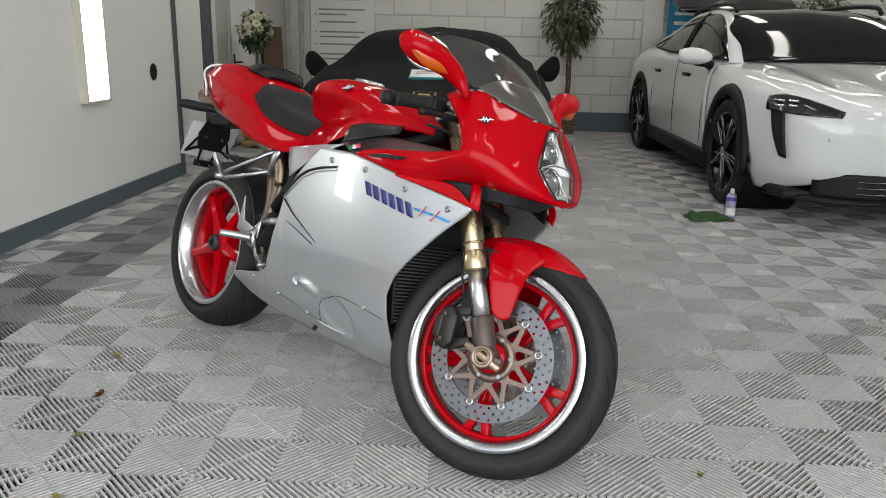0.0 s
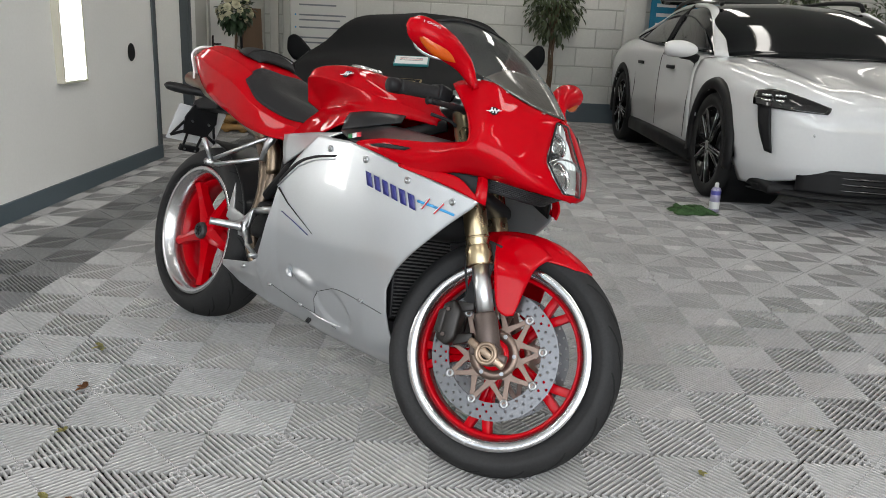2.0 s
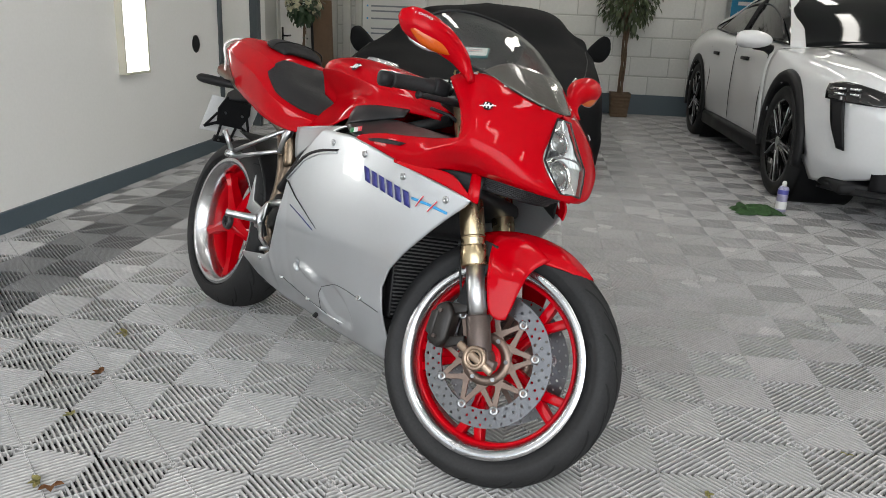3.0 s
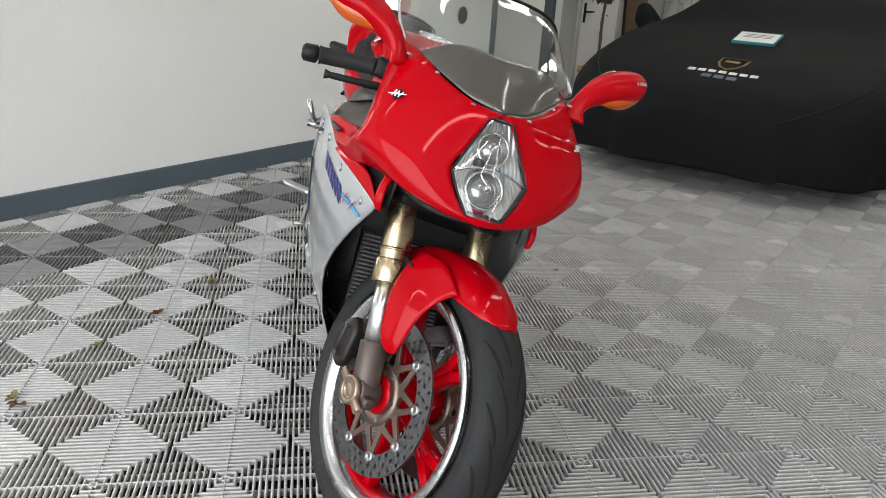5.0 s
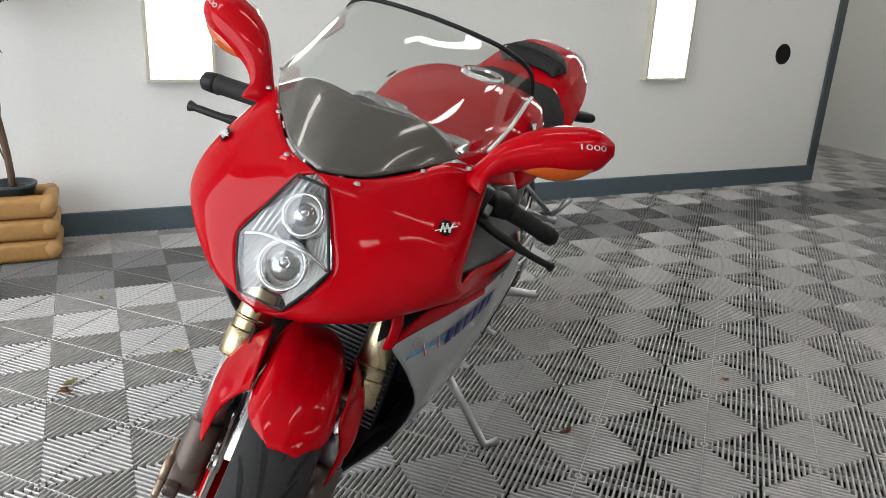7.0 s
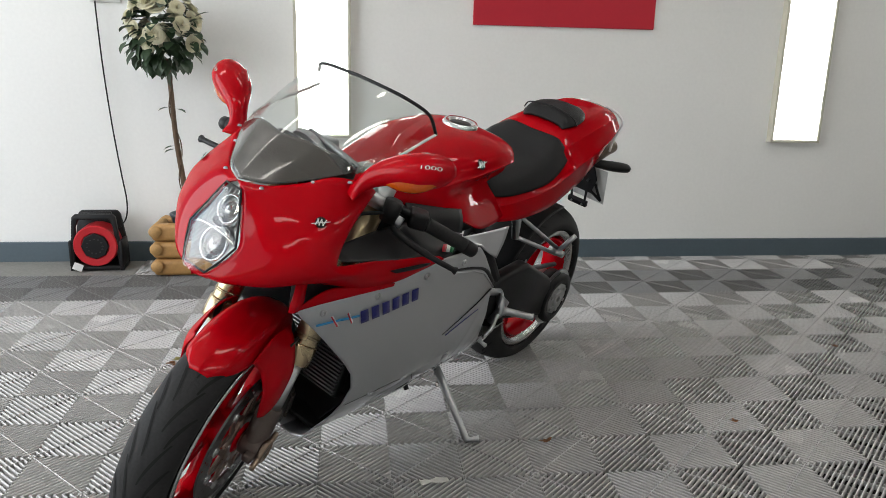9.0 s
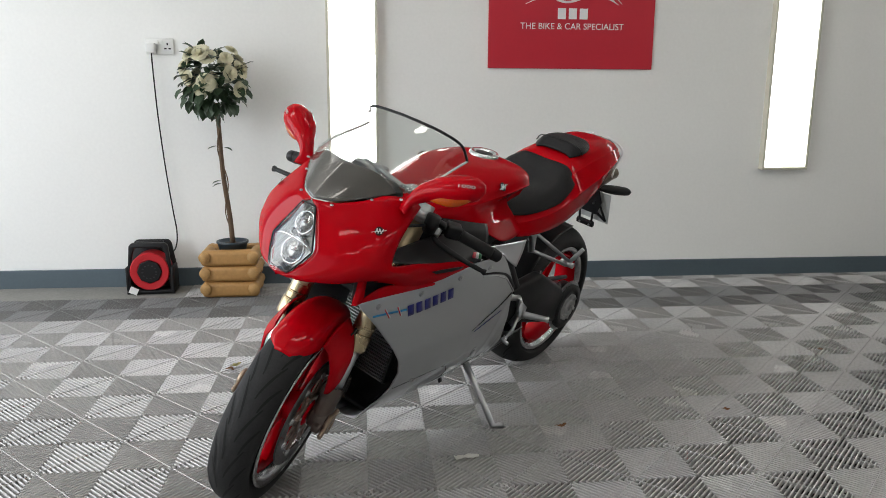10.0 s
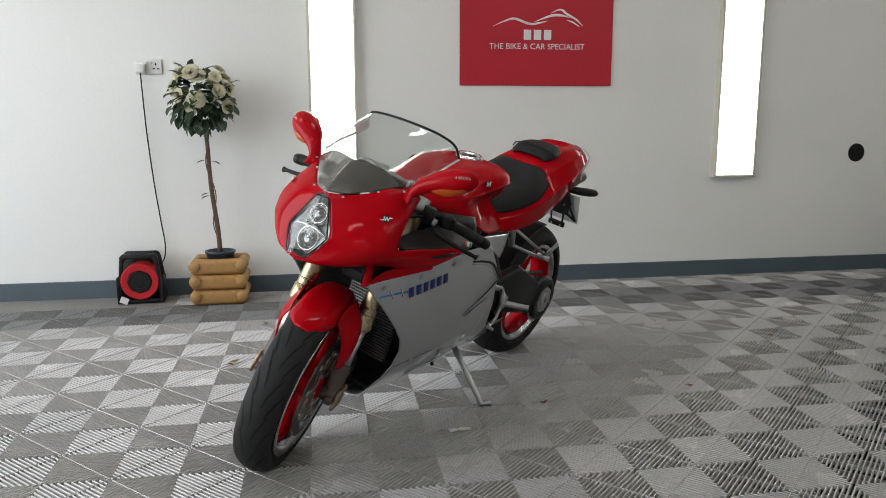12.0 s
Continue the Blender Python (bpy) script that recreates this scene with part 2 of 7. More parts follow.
back = structure("wall_back", box(BACK_X, Y0, -0.013, BACK_X + 0.25, 1.392, TOP), MORTAR, "white painted concrete block wall", "wall")
# out-of-view closing wall; its grey keeps the bike's left side darker
structure("wall_opposite", box(X0, Y0 - 0.25, -0.013, BACK_X + 0.25, Y0, TOP), BOUNCE_CUT, "unseen wall facing the bike, greyed to cut bounce light", "wall")
structure("wall_front_pier", box(X0, SIDE_Y, -0.013, -2.92, SIDE_Y + 0.3, TOP), WALL_PAINT, "white pier beside the open shutter", "wall")
structure("wall_front_lintel", box(X0 - 0.25, Y0, 2.75, X0, SIDE_Y + 0.3, TOP), WALL_PAINT, "white lintel over the open shutter", "wall")
structure("ceiling", box(X0 - 0.25, Y0 - 0.25, TOP, BACK_X + 0.3, 2.8, TOP + 0.2), CEILING, "plain white garage ceiling", "ceiling")

structure("baseboard_side", box(-2.9, SIDE_Y - 0.018, -0.013, 3.815, SIDE_Y - 0.001, 0.097, 0.003), SKIRT, "blue-grey painted skirting along the white wall", "baseboard")
structure("baseboard_back", box(BACK_X - 0.028, Y0, -0.013, BACK_X - 0.012, 1.39, 0.235, 0.003), SKIRT, "blue-grey painted band at the foot of the block wall", "baseboard")
structure("trim_corner", join(box(3.755, SIDE_Y - 0.016, 0.098, 3.815, SIDE_Y - 0.001, TOP - 0.003, 0.003), box(3.801, SIDE_Y - 0.001, -0.01, 3.815, SIDE_Y + 0.25, TOP - 0.003, 0.003)), TRIM, "dark grey corner trim at the end of the white wall", "trim")
structure("trim_jamb", join(box(4.985, 1.376, -0.01, 5.045, 1.391, TOP - 0.003, 0.003), box(4.985, 1.3915, -0.01, 4.9985, 1.46, TOP - 0.003, 0.003)), TRIM, "dark grey corner trim beside the doorway recess", "trim")

# ribbed tiles: four quarters with ribs across the tile's diagonals, and a cross of thin bars
TS, RIBS = 0.38184, 20


def tile_mesh(mat):
    half, quarter = TS / 2, TS / 2
    diag = quarter * math.sqrt(2)
    pitch = diag / RIBS
    verts, faces = [], []

    def bar(c, along, length0, length1, width, top, foot):
        side = Vector((-along.y, along.x, 0))
        prof = ((-0.5, foot), (-0.5, top - 0.0034), (-0.38, top - 0.0015), (-0.17, top - 0.0003), (0.17, top - 0.0003), (0.38, top - 0.0015), (0.5, top - 0.0034), (0.5, foot))
        i = len(verts)
        for e in (length0, length1):
            for s, z in prof:
                p = c + along * e + side * (s * width)
                verts.append((p.x, p.y, z))
        for k in range(7):
            faces.append((i + k, i + k + 1, i + k + 9, i + k + 8))
        faces.append(tuple(range(i + 7, i - 1, -1))), faces.append(tuple(range(i + 8, i + 16)))

    for q in range(4):
        ang = radians(45 + 90 * q)
        out, along = Vector((math.cos(ang), math.sin(ang), 0)), Vector((-math.sin(ang), math.cos(ang), 0))
        for r in range(RIBS):
            d = (r + 0.5) * pitch
            reach = min(d, diag - d) + 0.0006
            if reach > 0.003:
                bar(out * d, along, -reach, reach, pitch * 0.46, 0.0, -0.013)
        bar(out * 0, out, 0.005, diag - 0.003, 0.0030, 0.0004, -0.014)
        # cross bars that tie the ribs together lower down
        for off in (-0.075, -0.0375, 0.0375, 0.075):
            bar(along * off, out, abs(off) + 0.004, diag - abs(off) - 0.004, 0.0045, -0.0085, -0.026)
    me = bpy.data.meshes.new("tile")
    me.from_pydata(verts, [], faces)
    me.materials.append(mat)
    me.shade_smooth()
    me.set_sharp_from_angle(angle=radians(65))
    return me


def tile_things():
    light, dark = tile_mesh(TILE), tile_mesh(TILE_DARK)
    rest = []
    n = 0
    for i in range(round(X0 / TS), round((BACK_X - 0.1) / TS) + 1):
        for j in range(round(Y0 / TS) + 1, 8):
            x, y = i * TS, j * TS
            if y > SIDE_Y and not 3.7 < x < 5.1:
                continue
            if x > BACK_X - 0.1 or (y > 1.0 and x < -0.9):
                continue
            if -2.4 < x < 4.2 and -4.0 < y < 1.4 and n < 300:
                ob = new("tile", dark if j == 2 else light)
                ob.parent = floor
                ob.location = (x, y, random.uniform(-0.0004, 0.0004))
                ob.rotation_euler = (0, 0, random.choice((0, 1, 2, 3)) * math.pi / 2)
                n += 1
            else:
                rest.append((x, y, j == 2))
    for name, me, flag in (("far_tile", light, False), ("far_dark_tile", dark, True)):
        co = np.array([v.co for v in me.vertices])
        fs = [tuple(p.vertices) for p in me.polygons]
        spots = [s for s in rest if s[2] == flag]
        verts = np.concatenate([co + np.array((x, y, 0)) for x, y, _ in spots])
        faces = [tuple(k + len(co) * i for k in f) for i in range(len(spots)) for f in fs]
        data = bpy.data.meshes.new(name)
        data.from_pydata(verts.tolist(), [], faces)
        data.materials.append(me.materials[0])
        data.shade_smooth()
        data.set_sharp_from_angle(angle=radians(65))
        ob = new(name, data)
        ob.parent = floor
        tagged(ob, kind="stuff")


structure("concrete_strip", box(-2.9, 0.956, -0.0128, -0.96, SIDE_Y - 0.019, -0.004), CONCRETE, "bare dusty concrete strip along the wall", "floor")


def wall_lamp(x0, x1, z0=0.64, z1=1.86):
    t = thing("wall_light", Matrix.Translation(((x0 + x1) / 2, SIDE_Y - 0.001, z0)), "tall white led panel in a pale frame on the wall", "wall light", "wall lights")
    w, h = (x1 - x0) / 2, z1 - z0
    part("diffuser", box(-w + 0.016, -0.040, 0.016, w - 0.016, -0.012, h - 0.016), LED, t, "glowing white diffuser", smooth=False)
    part("frame", join(box(-w, -0.046, 0, w, -0.001, 0.015, 0.002), box(-w, -0.046, h - 0.015, w, -0.001, h, 0.002), box(-w, -0.046, 0.0155, -w + 0.015, -0.001, h - 0.0155, 0.002), box(w - 0.015, -0.046, 0.0155, w, -0.001, h - 0.0155, 0.002)), CREAM, t, "cream painted frame", smooth=False)
    return t


wall_lamp(-0.185, 0.092)
wall_lamp(2.345, 2.628)


def ceiling_light(x, y):
    t = thing("ceiling_light", Matrix.Translation((x, y, TOP - 0.002)), "unseen long white ceiling light with a glowing diffuser", "ceiling light", "ceiling lights")
    part("frame", box(-0.62, -0.10, -0.05, 0.62, 0.10, -0.001, 0.006), CREAM, t, smooth=False)
    part("diffuser", box(-0.60, -0.085, -0.056, 0.60, 0.085, -0.052), CEILING_LED, t, smooth=False)


# the row at x = 6.8 is added, unseen, to brighten the back wall
for lx in (-1.4, 0.9, 3.2, 5.0, 6.8):
    for ly in (-0.4, -2.2, -4.0, -5.6):
        ceiling_light(lx, ly)
# added unseen light that lifts the walls of the recess
ceiling_light(4.40, 1.90)

# ---- the motorcycle ----
# x runs forwards from the rear axle, y to its left, z up; it leans on its side stand
LEAN, HEADING, STEER = 15.0, 227.05, 22.0
WB, RF, RR = 1.356, 0.291, 0.302
FZ = RF - 0.012
bike = thing("motorcycle", pose(0.6452, -0.0730, 0, 0, 0, HEADING) @ pose(0, 0, 0, -LEAN), "red and silver sports motorcycle leaning on its side stand", "motorcycle")
RAKE = radians(24.5)
AXIS = Vector((-math.sin(RAKE), 0, math.cos(RAKE)))
FOOT = Vector((WB + 0.100, 0, 0))
TURN = Matrix.Translation(FOOT) @ Matrix.Rotation(radians(STEER), 4, AXIS) @ Matrix.Translation(-FOOT)
FRONT = TURN @ Matrix.Translation((WB, 0, FZ))
REAR = Matrix.Translation((0.020, 0, RR))
TAIL_SHIFT = Matrix.Translation((0.026, 0, 0.005))


def side_y(x, z):
    """Half the fairing's width at a place of its side."""
    a = ramp(z, ((0.11, 0.045), (0.16, 0.080), (0.21, 0.110), (0.25, 0.138), (0.31, 0.171), (0.37, 0.190), (0.43, 0.205), (0.55, 0.223), (0.68, 0.235), (0.78, 0.238)))
    return a * ramp(x, ((0.19, 0.70), (0.26, 0.76), (0.437, 0.92), (0.6, 0.99), (0.8, 1.03), (0.92, 1.02), (1.0, 0.995), (1.1, 0.935), (1.18, 0.865), (1.25, 0.765), (1.32, 0.665)))


def side_panel():
    top = ((0.258, 0.250), (0.48, 0.290), (0.53, 0.312), (0.57, 0.38), (0.62, 0.485), (0.65, 0.56), (0.70, 0.615), (0.76, 0.672), (0.80, 0.705), (0.93, 0.705), (1.05, 0.685), (1.20, 0.655), (1.312, 0.632))
    low = ((0.258, 0.232), (0.36, 0.196), (0.55, 0.168), (0.76, 0.152), (1.0, 0.152), (1.13, 0.166))
    front = ((0, 1.125), (0.08, 1.110), (0.2, 1.100), (0.40, 1.102), (0.5, 1.124), (0.6, 1.160), (0.7, 1.200), (0.85, 1.258), (0.95, 1.298), (1, 1.312))
    bm = bmesh.new()
    n, m, grid = 60, 120, []
    for i in range(m + 1):
        col = []
        for k in range(n + 1):
            v = 1 - k / n
            u = i / m
            x = 0.258 + (ramp(v, front) - 0.258) * u
            zt, zb = ramp(x, top), ramp(x, low)
            z = zb + (zt - zb) * v
            col.append(bm.verts.new((x, side_y(x, z), z)))
        e = col[-1].co
        col += [bm.verts.new((e.x, e.y * 0.6, e.z - 0.010)), bm.verts.new((e.x, 0.0, e.z - 0.014))]
        grid.append(col)
    for a, b in zip(grid, grid[1:]):
        for k in range(len(a) - 1):
            bm.faces.new((a[k], b[k], b[k + 1], a[k + 1]))
    for _ in range(24):
        bmesh.ops.smooth_vert(bm, verts=[v for v in bm.verts if not v.is_boundary], factor=0.5, use_axis_x=False, use_axis_y=True, use_axis_z=False)
    # pressed hollows low on the panel, and the fold under the slash
    for v in bm.verts:
        for cx, cz, rx, rz, deep, edge in ((0.781, 0.311, 0.056, 0.017, -0.010, 1.6), (0.716, 0.324, 0.009, 0.013, 0.012, 3), (0.884, 0.262, 0.072, 0.056, 0.009, 5)):
            d = ((v.co.x - cx) / rx) ** 2 + ((v.co.z - cz + 0.20 * (v.co.x - cx)) / rz) ** 2
            if d < 1 and v.co.y > 0.05:
                v.co.y -= deep * min(1.0, (1 - d) * edge)
    bmesh.ops.recalc_face_normals(bm, faces=bm.faces[:])
    bmesh.ops.solidify(bm, geom=bm.faces[:], thickness=0.004)
    return bm


SEAM = material("dark_seam", (0.03, 0.03, 0.032), 0.7, 0, 0.1)
for flip in (False, True):
    sheet = side_panel()
    panel = part("side_fairing", mirrored(sheet) if flip else sheet, SILVER, bike, "silver lacquered lower fairing")
    shell = BVHTree.FromPolygons([v.co for v in panel.data.vertices], [tuple(p.vertices) for p in panel.data.polygons])
    q = -1 if flip else 1
    for line in (((0.588, 0.251), (0.724, 0.226), (0.792, 0.219), (0.876, 0.200)), ((0.792, 0.219), (0.806, 0.255), (0.822, 0.287), (0.836, 0.294), (0.902, 0.317), (0.946, 0.320), (1.002, 0.314), (1.085, 0.301))):
        laid = []
        for p in curve_points([(x, 0, z) for x, z in line], 6):
            hit = shell.ray_cast(Vector((p.x, 0.5 * q, p.z)), Vector((0, -q, 0)))[0]
            if hit:
                laid.append(hit)
        part("panel_seam", tube(laid, 0.0011, 6), SEAM, panel)

NOSE = (
    ((1.449, 0.0, 0.676), (1.426, 0.066, 0.678), (1.375, 0.110, 0.682), (1.308, 0.145, 0.687), (1.245, 0.180, 0.684), (1.18, 0.204, 0.670), (1.10, 0.226, 0.677), (1.03, 0.2345, 0.690), (0.945, 0.2365, 0.702)),
    ((1.446, 0.034, 0.690), (1.427, 0.090, 0.696), (1.384, 0.142, 0.698), (1.318, 0.180, 0.706), (1.250, 0.206, 0.706), (1.18, 0.219, 0.694), (1.10, 0.233, 0.695), (1.03, 0.2385, 0.700), (0.950, 0.2385, 0.706)),
    ((1.411, 0.071, 0.750), (1.392, 0.131, 0.750), (1.359, 0.185, 0.747), (1.310, 0.217, 0.740), (1.254, 0.224, 0.729), (1.18, 0.222, 0.716), (1.10, 0.234, 0.714), (1.03, 0.238, 0.714), (0.955, 0.238, 0.710)),
    ((1.392, 0.048, 0.798), (1.373, 0.114, 0.799), (1.345, 0.171, 0.795), (1.322, 0.205, 0.787), (1.290, 0.219, 0.757), (1.19, 0.215, 0.742), (1.11, 0.227, 0.734), (1.04, 0.2335, 0.728), (0.962, 0.2355, 0.714)),
    ((1.376, 0.020, 0.847), (1.354, 0.082, 0.848), (1.328, 0.140, 0.843), (1.299, 0.187, 0.834), (1.260, 0.207, 0.818), (1.20, 0.200, 0.765), (1.12, 0.21, 0.755), (1.05, 0.22, 0.748), (0.97, 0.23, 0.73)),
    ((1.371, 0.0, 0.860), (1.346, 0.056, 0.867), (1.302, 0.102, 0.884), (1.250, 0.146, 0.907), (1.180, 0.187, 0.884), (1.19, 0.19, 0.80), (1.12, 0.20, 0.78), (1.05, 0.21, 0.77), (0.97, 0.22, 0.75)),
)


def nose_sheet(n=6):
    """Nose and side band in one skin; the cockpit stays open above the band."""
    dense = [curve_points(r, n) for r in NOSE]
    grid = list(zip(*[curve_points(c, n) for c in zip(*dense)]))
    bm = bmesh.new()
    vs = [[bm.verts.new(p) for p in row] for row in grid]
    for i, (a, b) in enumerate(zip(vs, vs[1:])):
        for k in range(len(a) - 1):
            if i >= 3 * n and k >= 4 * n:
                continue
            bm.faces.new((a[k], a[k + 1], b[k + 1], b[k]))
    bmesh.ops.delete(bm, geom=[v for v in bm.verts if not v.link_faces], context="VERTS")
    bm = join(bm.copy(), mirrored(bm))
    bmesh.ops.remove_doubles(bm, verts=bm.verts[:], dist=1e-4)
    bmesh.ops.recalc_face_normals(bm, faces=bm.faces[:])
    bmesh.ops.solidify(bm, geom=bm.faces[:], thickness=0.004)
    return bm


def creased(rows, *cols):
    """Control rows with close pairs of points, so that the sheet folds at those columns."""
    out = []
    for r in rows:
        line = []
        for k, p in enumerate(r):
            p = Vector(p)
            if k in cols and 0 < k < len(r) - 1:
                line += [p.lerp(Vector(r[k - 1]), 0.14), p, p.lerp(Vector(r[k + 1]), 0.14)]
            else:
                line.append(p)
        out.append(line)
    return out


nose = part("nose_fairing", nose_sheet(), RED, bike, "glossy red nose fairing with its side bands")
CLAW = (
    ((1.100, 0.2275, 0.676), (1.20, 0.200, 0.678), (1.256, 0.179, 0.674), (1.306, 0.160, 0.640)),
    ((1.105, 0.2295, 0.670), (1.20, 0.2005, 0.656), (1.262, 0.1765, 0.643), (1.322, 0.154, 0.628)),
)
STRUT = (
    ((1.286, 0.150, 0.690), (1.296, 0.158, 0.668), (1.300, 0.161, 0.648), (1.303, 0.160, 0.632)),
    ((1.300, 0.152, 0.690), (1.312, 0.160, 0.668), (1.318, 0.162, 0.648), (1.320, 0.158, 0.628)),
    ((1.310, 0.142, 0.688), (1.322, 0.150, 0.668), (1.328, 0.152, 0.648), (1.326, 0.148, 0.626)),
)
for flip in (False, True):
    for piece, rows, thick in (("intake_corner", CLAW, 0.004), ("intake_strut", STRUT, 0.006)):
        sheet = surface(rows, 5, 5, thick)
        part(piece, mirrored(sheet) if flip else sheet, RED, bike)
part("chin", surface((((1.4455, -0.0345, 0.691), (1.452, 0, 0.692), (1.4455, 0.0345, 0.691)), ((1.442, -0.036, 0.6775), (1.4495, 0, 0.6765), (1.442, 0.036, 0.6775))), 4, 4, 0.004), RED, bike)
SCREEN_ROWS = (
    ((1.369, 0.0, 0.864), (1.344, 0.056, 0.871), (1.299, 0.102, 0.889), (1.250, 0.144, 0.911), (1.195, 0.176, 0.926)),
    ((1.318, 0.0, 0.913), (1.297, 0.066, 0.918), (1.257, 0.115, 0.928), (1.206, 0.156, 0.939), (1.145, 0.180, 0.944)),
    ((1.264, 0.0, 0.956), (1.247, 0.073, 0.958), (1.213, 0.125, 0.960), (1.165, 0.162, 0.959), (1.108, 0.181, 0.956)),
    ((1.165, 0.0, 1.025), (1.155, 0.075, 1.023), (1.132, 0.130, 1.016), (1.095, 0.162, 1.000), (1.045, 0.178, 0.975)),
    ((1.084, 0.0, 1.062), (1.080, 0.070, 1.059), (1.064, 0.126, 1.050), (1.030, 0.165, 1.027), (1.008, 0.178, 0.987)),
)


def screen_sheet(front):
    """The bubble, cut across where its smoked foot ends."""
    halves = []
    for flip in (False, True):
        bm = surface(SCREEN_ROWS, 8, 8)
        line = Vector((1.243, 0.140, 0)) - Vector((1.274, 0.0, 0))
        way = Vector((line.y, -line.x, 0)).normalized()
        bmesh.ops.bisect_plane(bm, geom=[*bm.verts, *bm.edges, *bm.faces], plane_co=(1.274, 0, 0), plane_no=way, clear_inner=front, clear_outer=not front)
        halves.append(mirrored(bm) if flip else bm)
    bm = join(*halves)
    bmesh.ops.remove_doubles(bm, verts=bm.verts[:], dist=1e-4)
    bmesh.ops.recalc_face_normals(bm, faces=bm.faces[:])
    bmesh.ops.solidify(bm, geom=bm.faces[:], thickness=0.003)
    return bm


part("windscreen", screen_sheet(False), SCREEN, bike, "clear bubble windscreen")
part("windscreen_tint", screen_sheet(True), SMOKE, bike, "smoked lower band of the windscreen")

TANK = (
    ((1.06, 0.0, 0.826), (1.06, 0.04, 0.823), (1.06, 0.065, 0.817), (1.06, 0.080, 0.808), (1.06, 0.085, 0.801), (1.06, 0.084, 0.796), (1.06, 0.082, 0.792)),
    ((0.98, 0.0, 0.858), (0.98, 0.058, 0.854), (0.98, 0.094, 0.842), (0.98, 0.115, 0.828), (0.98, 0.122, 0.812), (0.98, 0.121, 0.801), (0.98, 0.118, 0.794)),
    ((0.89, 0.0, 0.886), (0.89, 0.074, 0.881), (0.89, 0.122, 0.863), (0.89, 0.148, 0.838), (0.89, 0.156, 0.812), (0.89, 0.160, 0.790), (0.89, 0.160, 0.776)),
    ((0.80, 0.0, 0.909), (0.80, 0.086, 0.904), (0.80, 0.142, 0.884), (0.80, 0.162, 0.852), (0.80, 0.146, 0.814), (0.80, 0.166, 0.778), (0.80, 0.182, 0.745)),
    ((0.72, 0.0, 0.922), (0.72, 0.090, 0.917), (0.72, 0.146, 0.896), (0.72, 0.164, 0.862), (0.72, 0.130, 0.812), (0.72, 0.154, 0.762), (0.72, 0.178, 0.712)),
    ((0.64, 0.0, 0.926), (0.64, 0.088, 0.921), (0.64, 0.140, 0.900), (0.64, 0.158, 0.868), (0.64, 0.114, 0.808), (0.64, 0.138, 0.752), (0.64, 0.160, 0.696)),
    ((0.57, 0.0, 0.916), (0.57, 0.080, 0.912), (0.57, 0.126, 0.896), (0.57, 0.142, 0.866), (0.57, 0.098, 0.802), (0.57, 0.122, 0.750), (0.57, 0.144, 0.692)),
    ((0.525, 0.0, 0.890), (0.525, 0.060, 0.887), (0.525, 0.096, 0.874), (0.525, 0.106, 0.848), (0.525, 0.084, 0.796), (0.525, 0.106, 0.746), (0.525, 0.129, 0.692)),
    ((0.505, 0.0, 0.836), (0.505, 0.045, 0.834), (0.505, 0.070, 0.822), (0.505, 0.078, 0.804), (0.505, 0.072, 0.772), (0.505, 0.094, 0.733), (0.505, 0.122, 0.692)),
)
# the waist runs under the tank's overhanging rear
TANK = [[(x + ramp(x, ((0.50, a), (0.66, a * 0.5), (0.75, 0))), y, z) for (x, y, z), a in zip(row, (0, 0, 0, 0, 0.062, 0.030, 0.0))] for row in TANK]
part("fuel_tank", surface(creased(TANK, 3), 6, 5, 0.004, True), RED, bike, "glossy red fuel tank")
TAIL = (
    ((0.51, 0.0, 0.735), (0.51, 0.05, 0.738), (0.51, 0.085, 0.730), (0.51, 0.110, 0.710), (0.51, 0.129, 0.672)),
    ((0.42, 0.0, 0.758), (0.42, 0.055, 0.762), (0.42, 0.096, 0.755), (0.42, 0.132, 0.722), (0.42, 0.140, 0.668)),
    ((0.32, 0.0, 0.795), (0.32, 0.07, 0.802), (0.32, 0.118, 0.798), (0.32, 0.158, 0.752), (0.32, 0.150, 0.678)),
    ((0.245, 0.0, 0.850), (0.245, 0.075, 0.858), (0.245, 0.124, 0.842), (0.245, 0.170, 0.790), (0.245, 0.154, 0.695)),
    ((0.17, 0.0, 0.902), (0.17, 0.078, 0.898), (0.17, 0.122, 0.872), (0.17, 0.168, 0.818), (0.17, 0.150, 0.716)),
    ((0.03, 0.0, 0.936), (0.03, 0.075, 0.928), (0.03, 0.118, 0.903), (0.03, 0.158, 0.852), (0.03, 0.135, 0.752)),
    ((-0.10, 0.0, 0.952), (-0.10, 0.068, 0.945), (-0.10, 0.106, 0.922), (-0.10, 0.134, 0.882), (-0.10, 0.110, 0.800)),
    ((-0.20, 0.0, 0.942), (-0.20, 0.05, 0.937), (-0.20, 0.082, 0.919), (-0.20, 0.102, 0.892), (-0.20, 0.085, 0.850)),
)
part("tail_fairing", surface(creased(TAIL, 2, 3), 4, 5, 0.004, True), RED, bike, "glossy red tail fairing", m=TAIL_SHIFT)


ROUND = 0.66


def tyre(radius, width, rim):
    w = width / 2
    prof = [(rim, -w * 0.62), (rim + 0.012, -w * 0.76), (radius - w * ROUND - 0.006, -w * 0.97)]
    for k in range(0, 15):
        a = math.pi * k / 14
        prof.append((radius - w * ROUND + w * ROUND * math.sin(a), -w * math.cos(a)))
    prof += [(radius - w * ROUND - 0.006, w * 0.97), (rim + 0.012, w * 0.76), (rim, w * 0.62), (rim - 0.004, 0), (rim, -w * 0.62)]
    return lathe(prof, 72)


GROOVE = material("groove_black", (0.004, 0.004, 0.004), 0.9, 0, 0.1)


def tyre_radius(y, radius, w):
    return radius - w * ROUND + w * ROUND * math.sqrt(max(0.0, 1 - (y / w) ** 2))


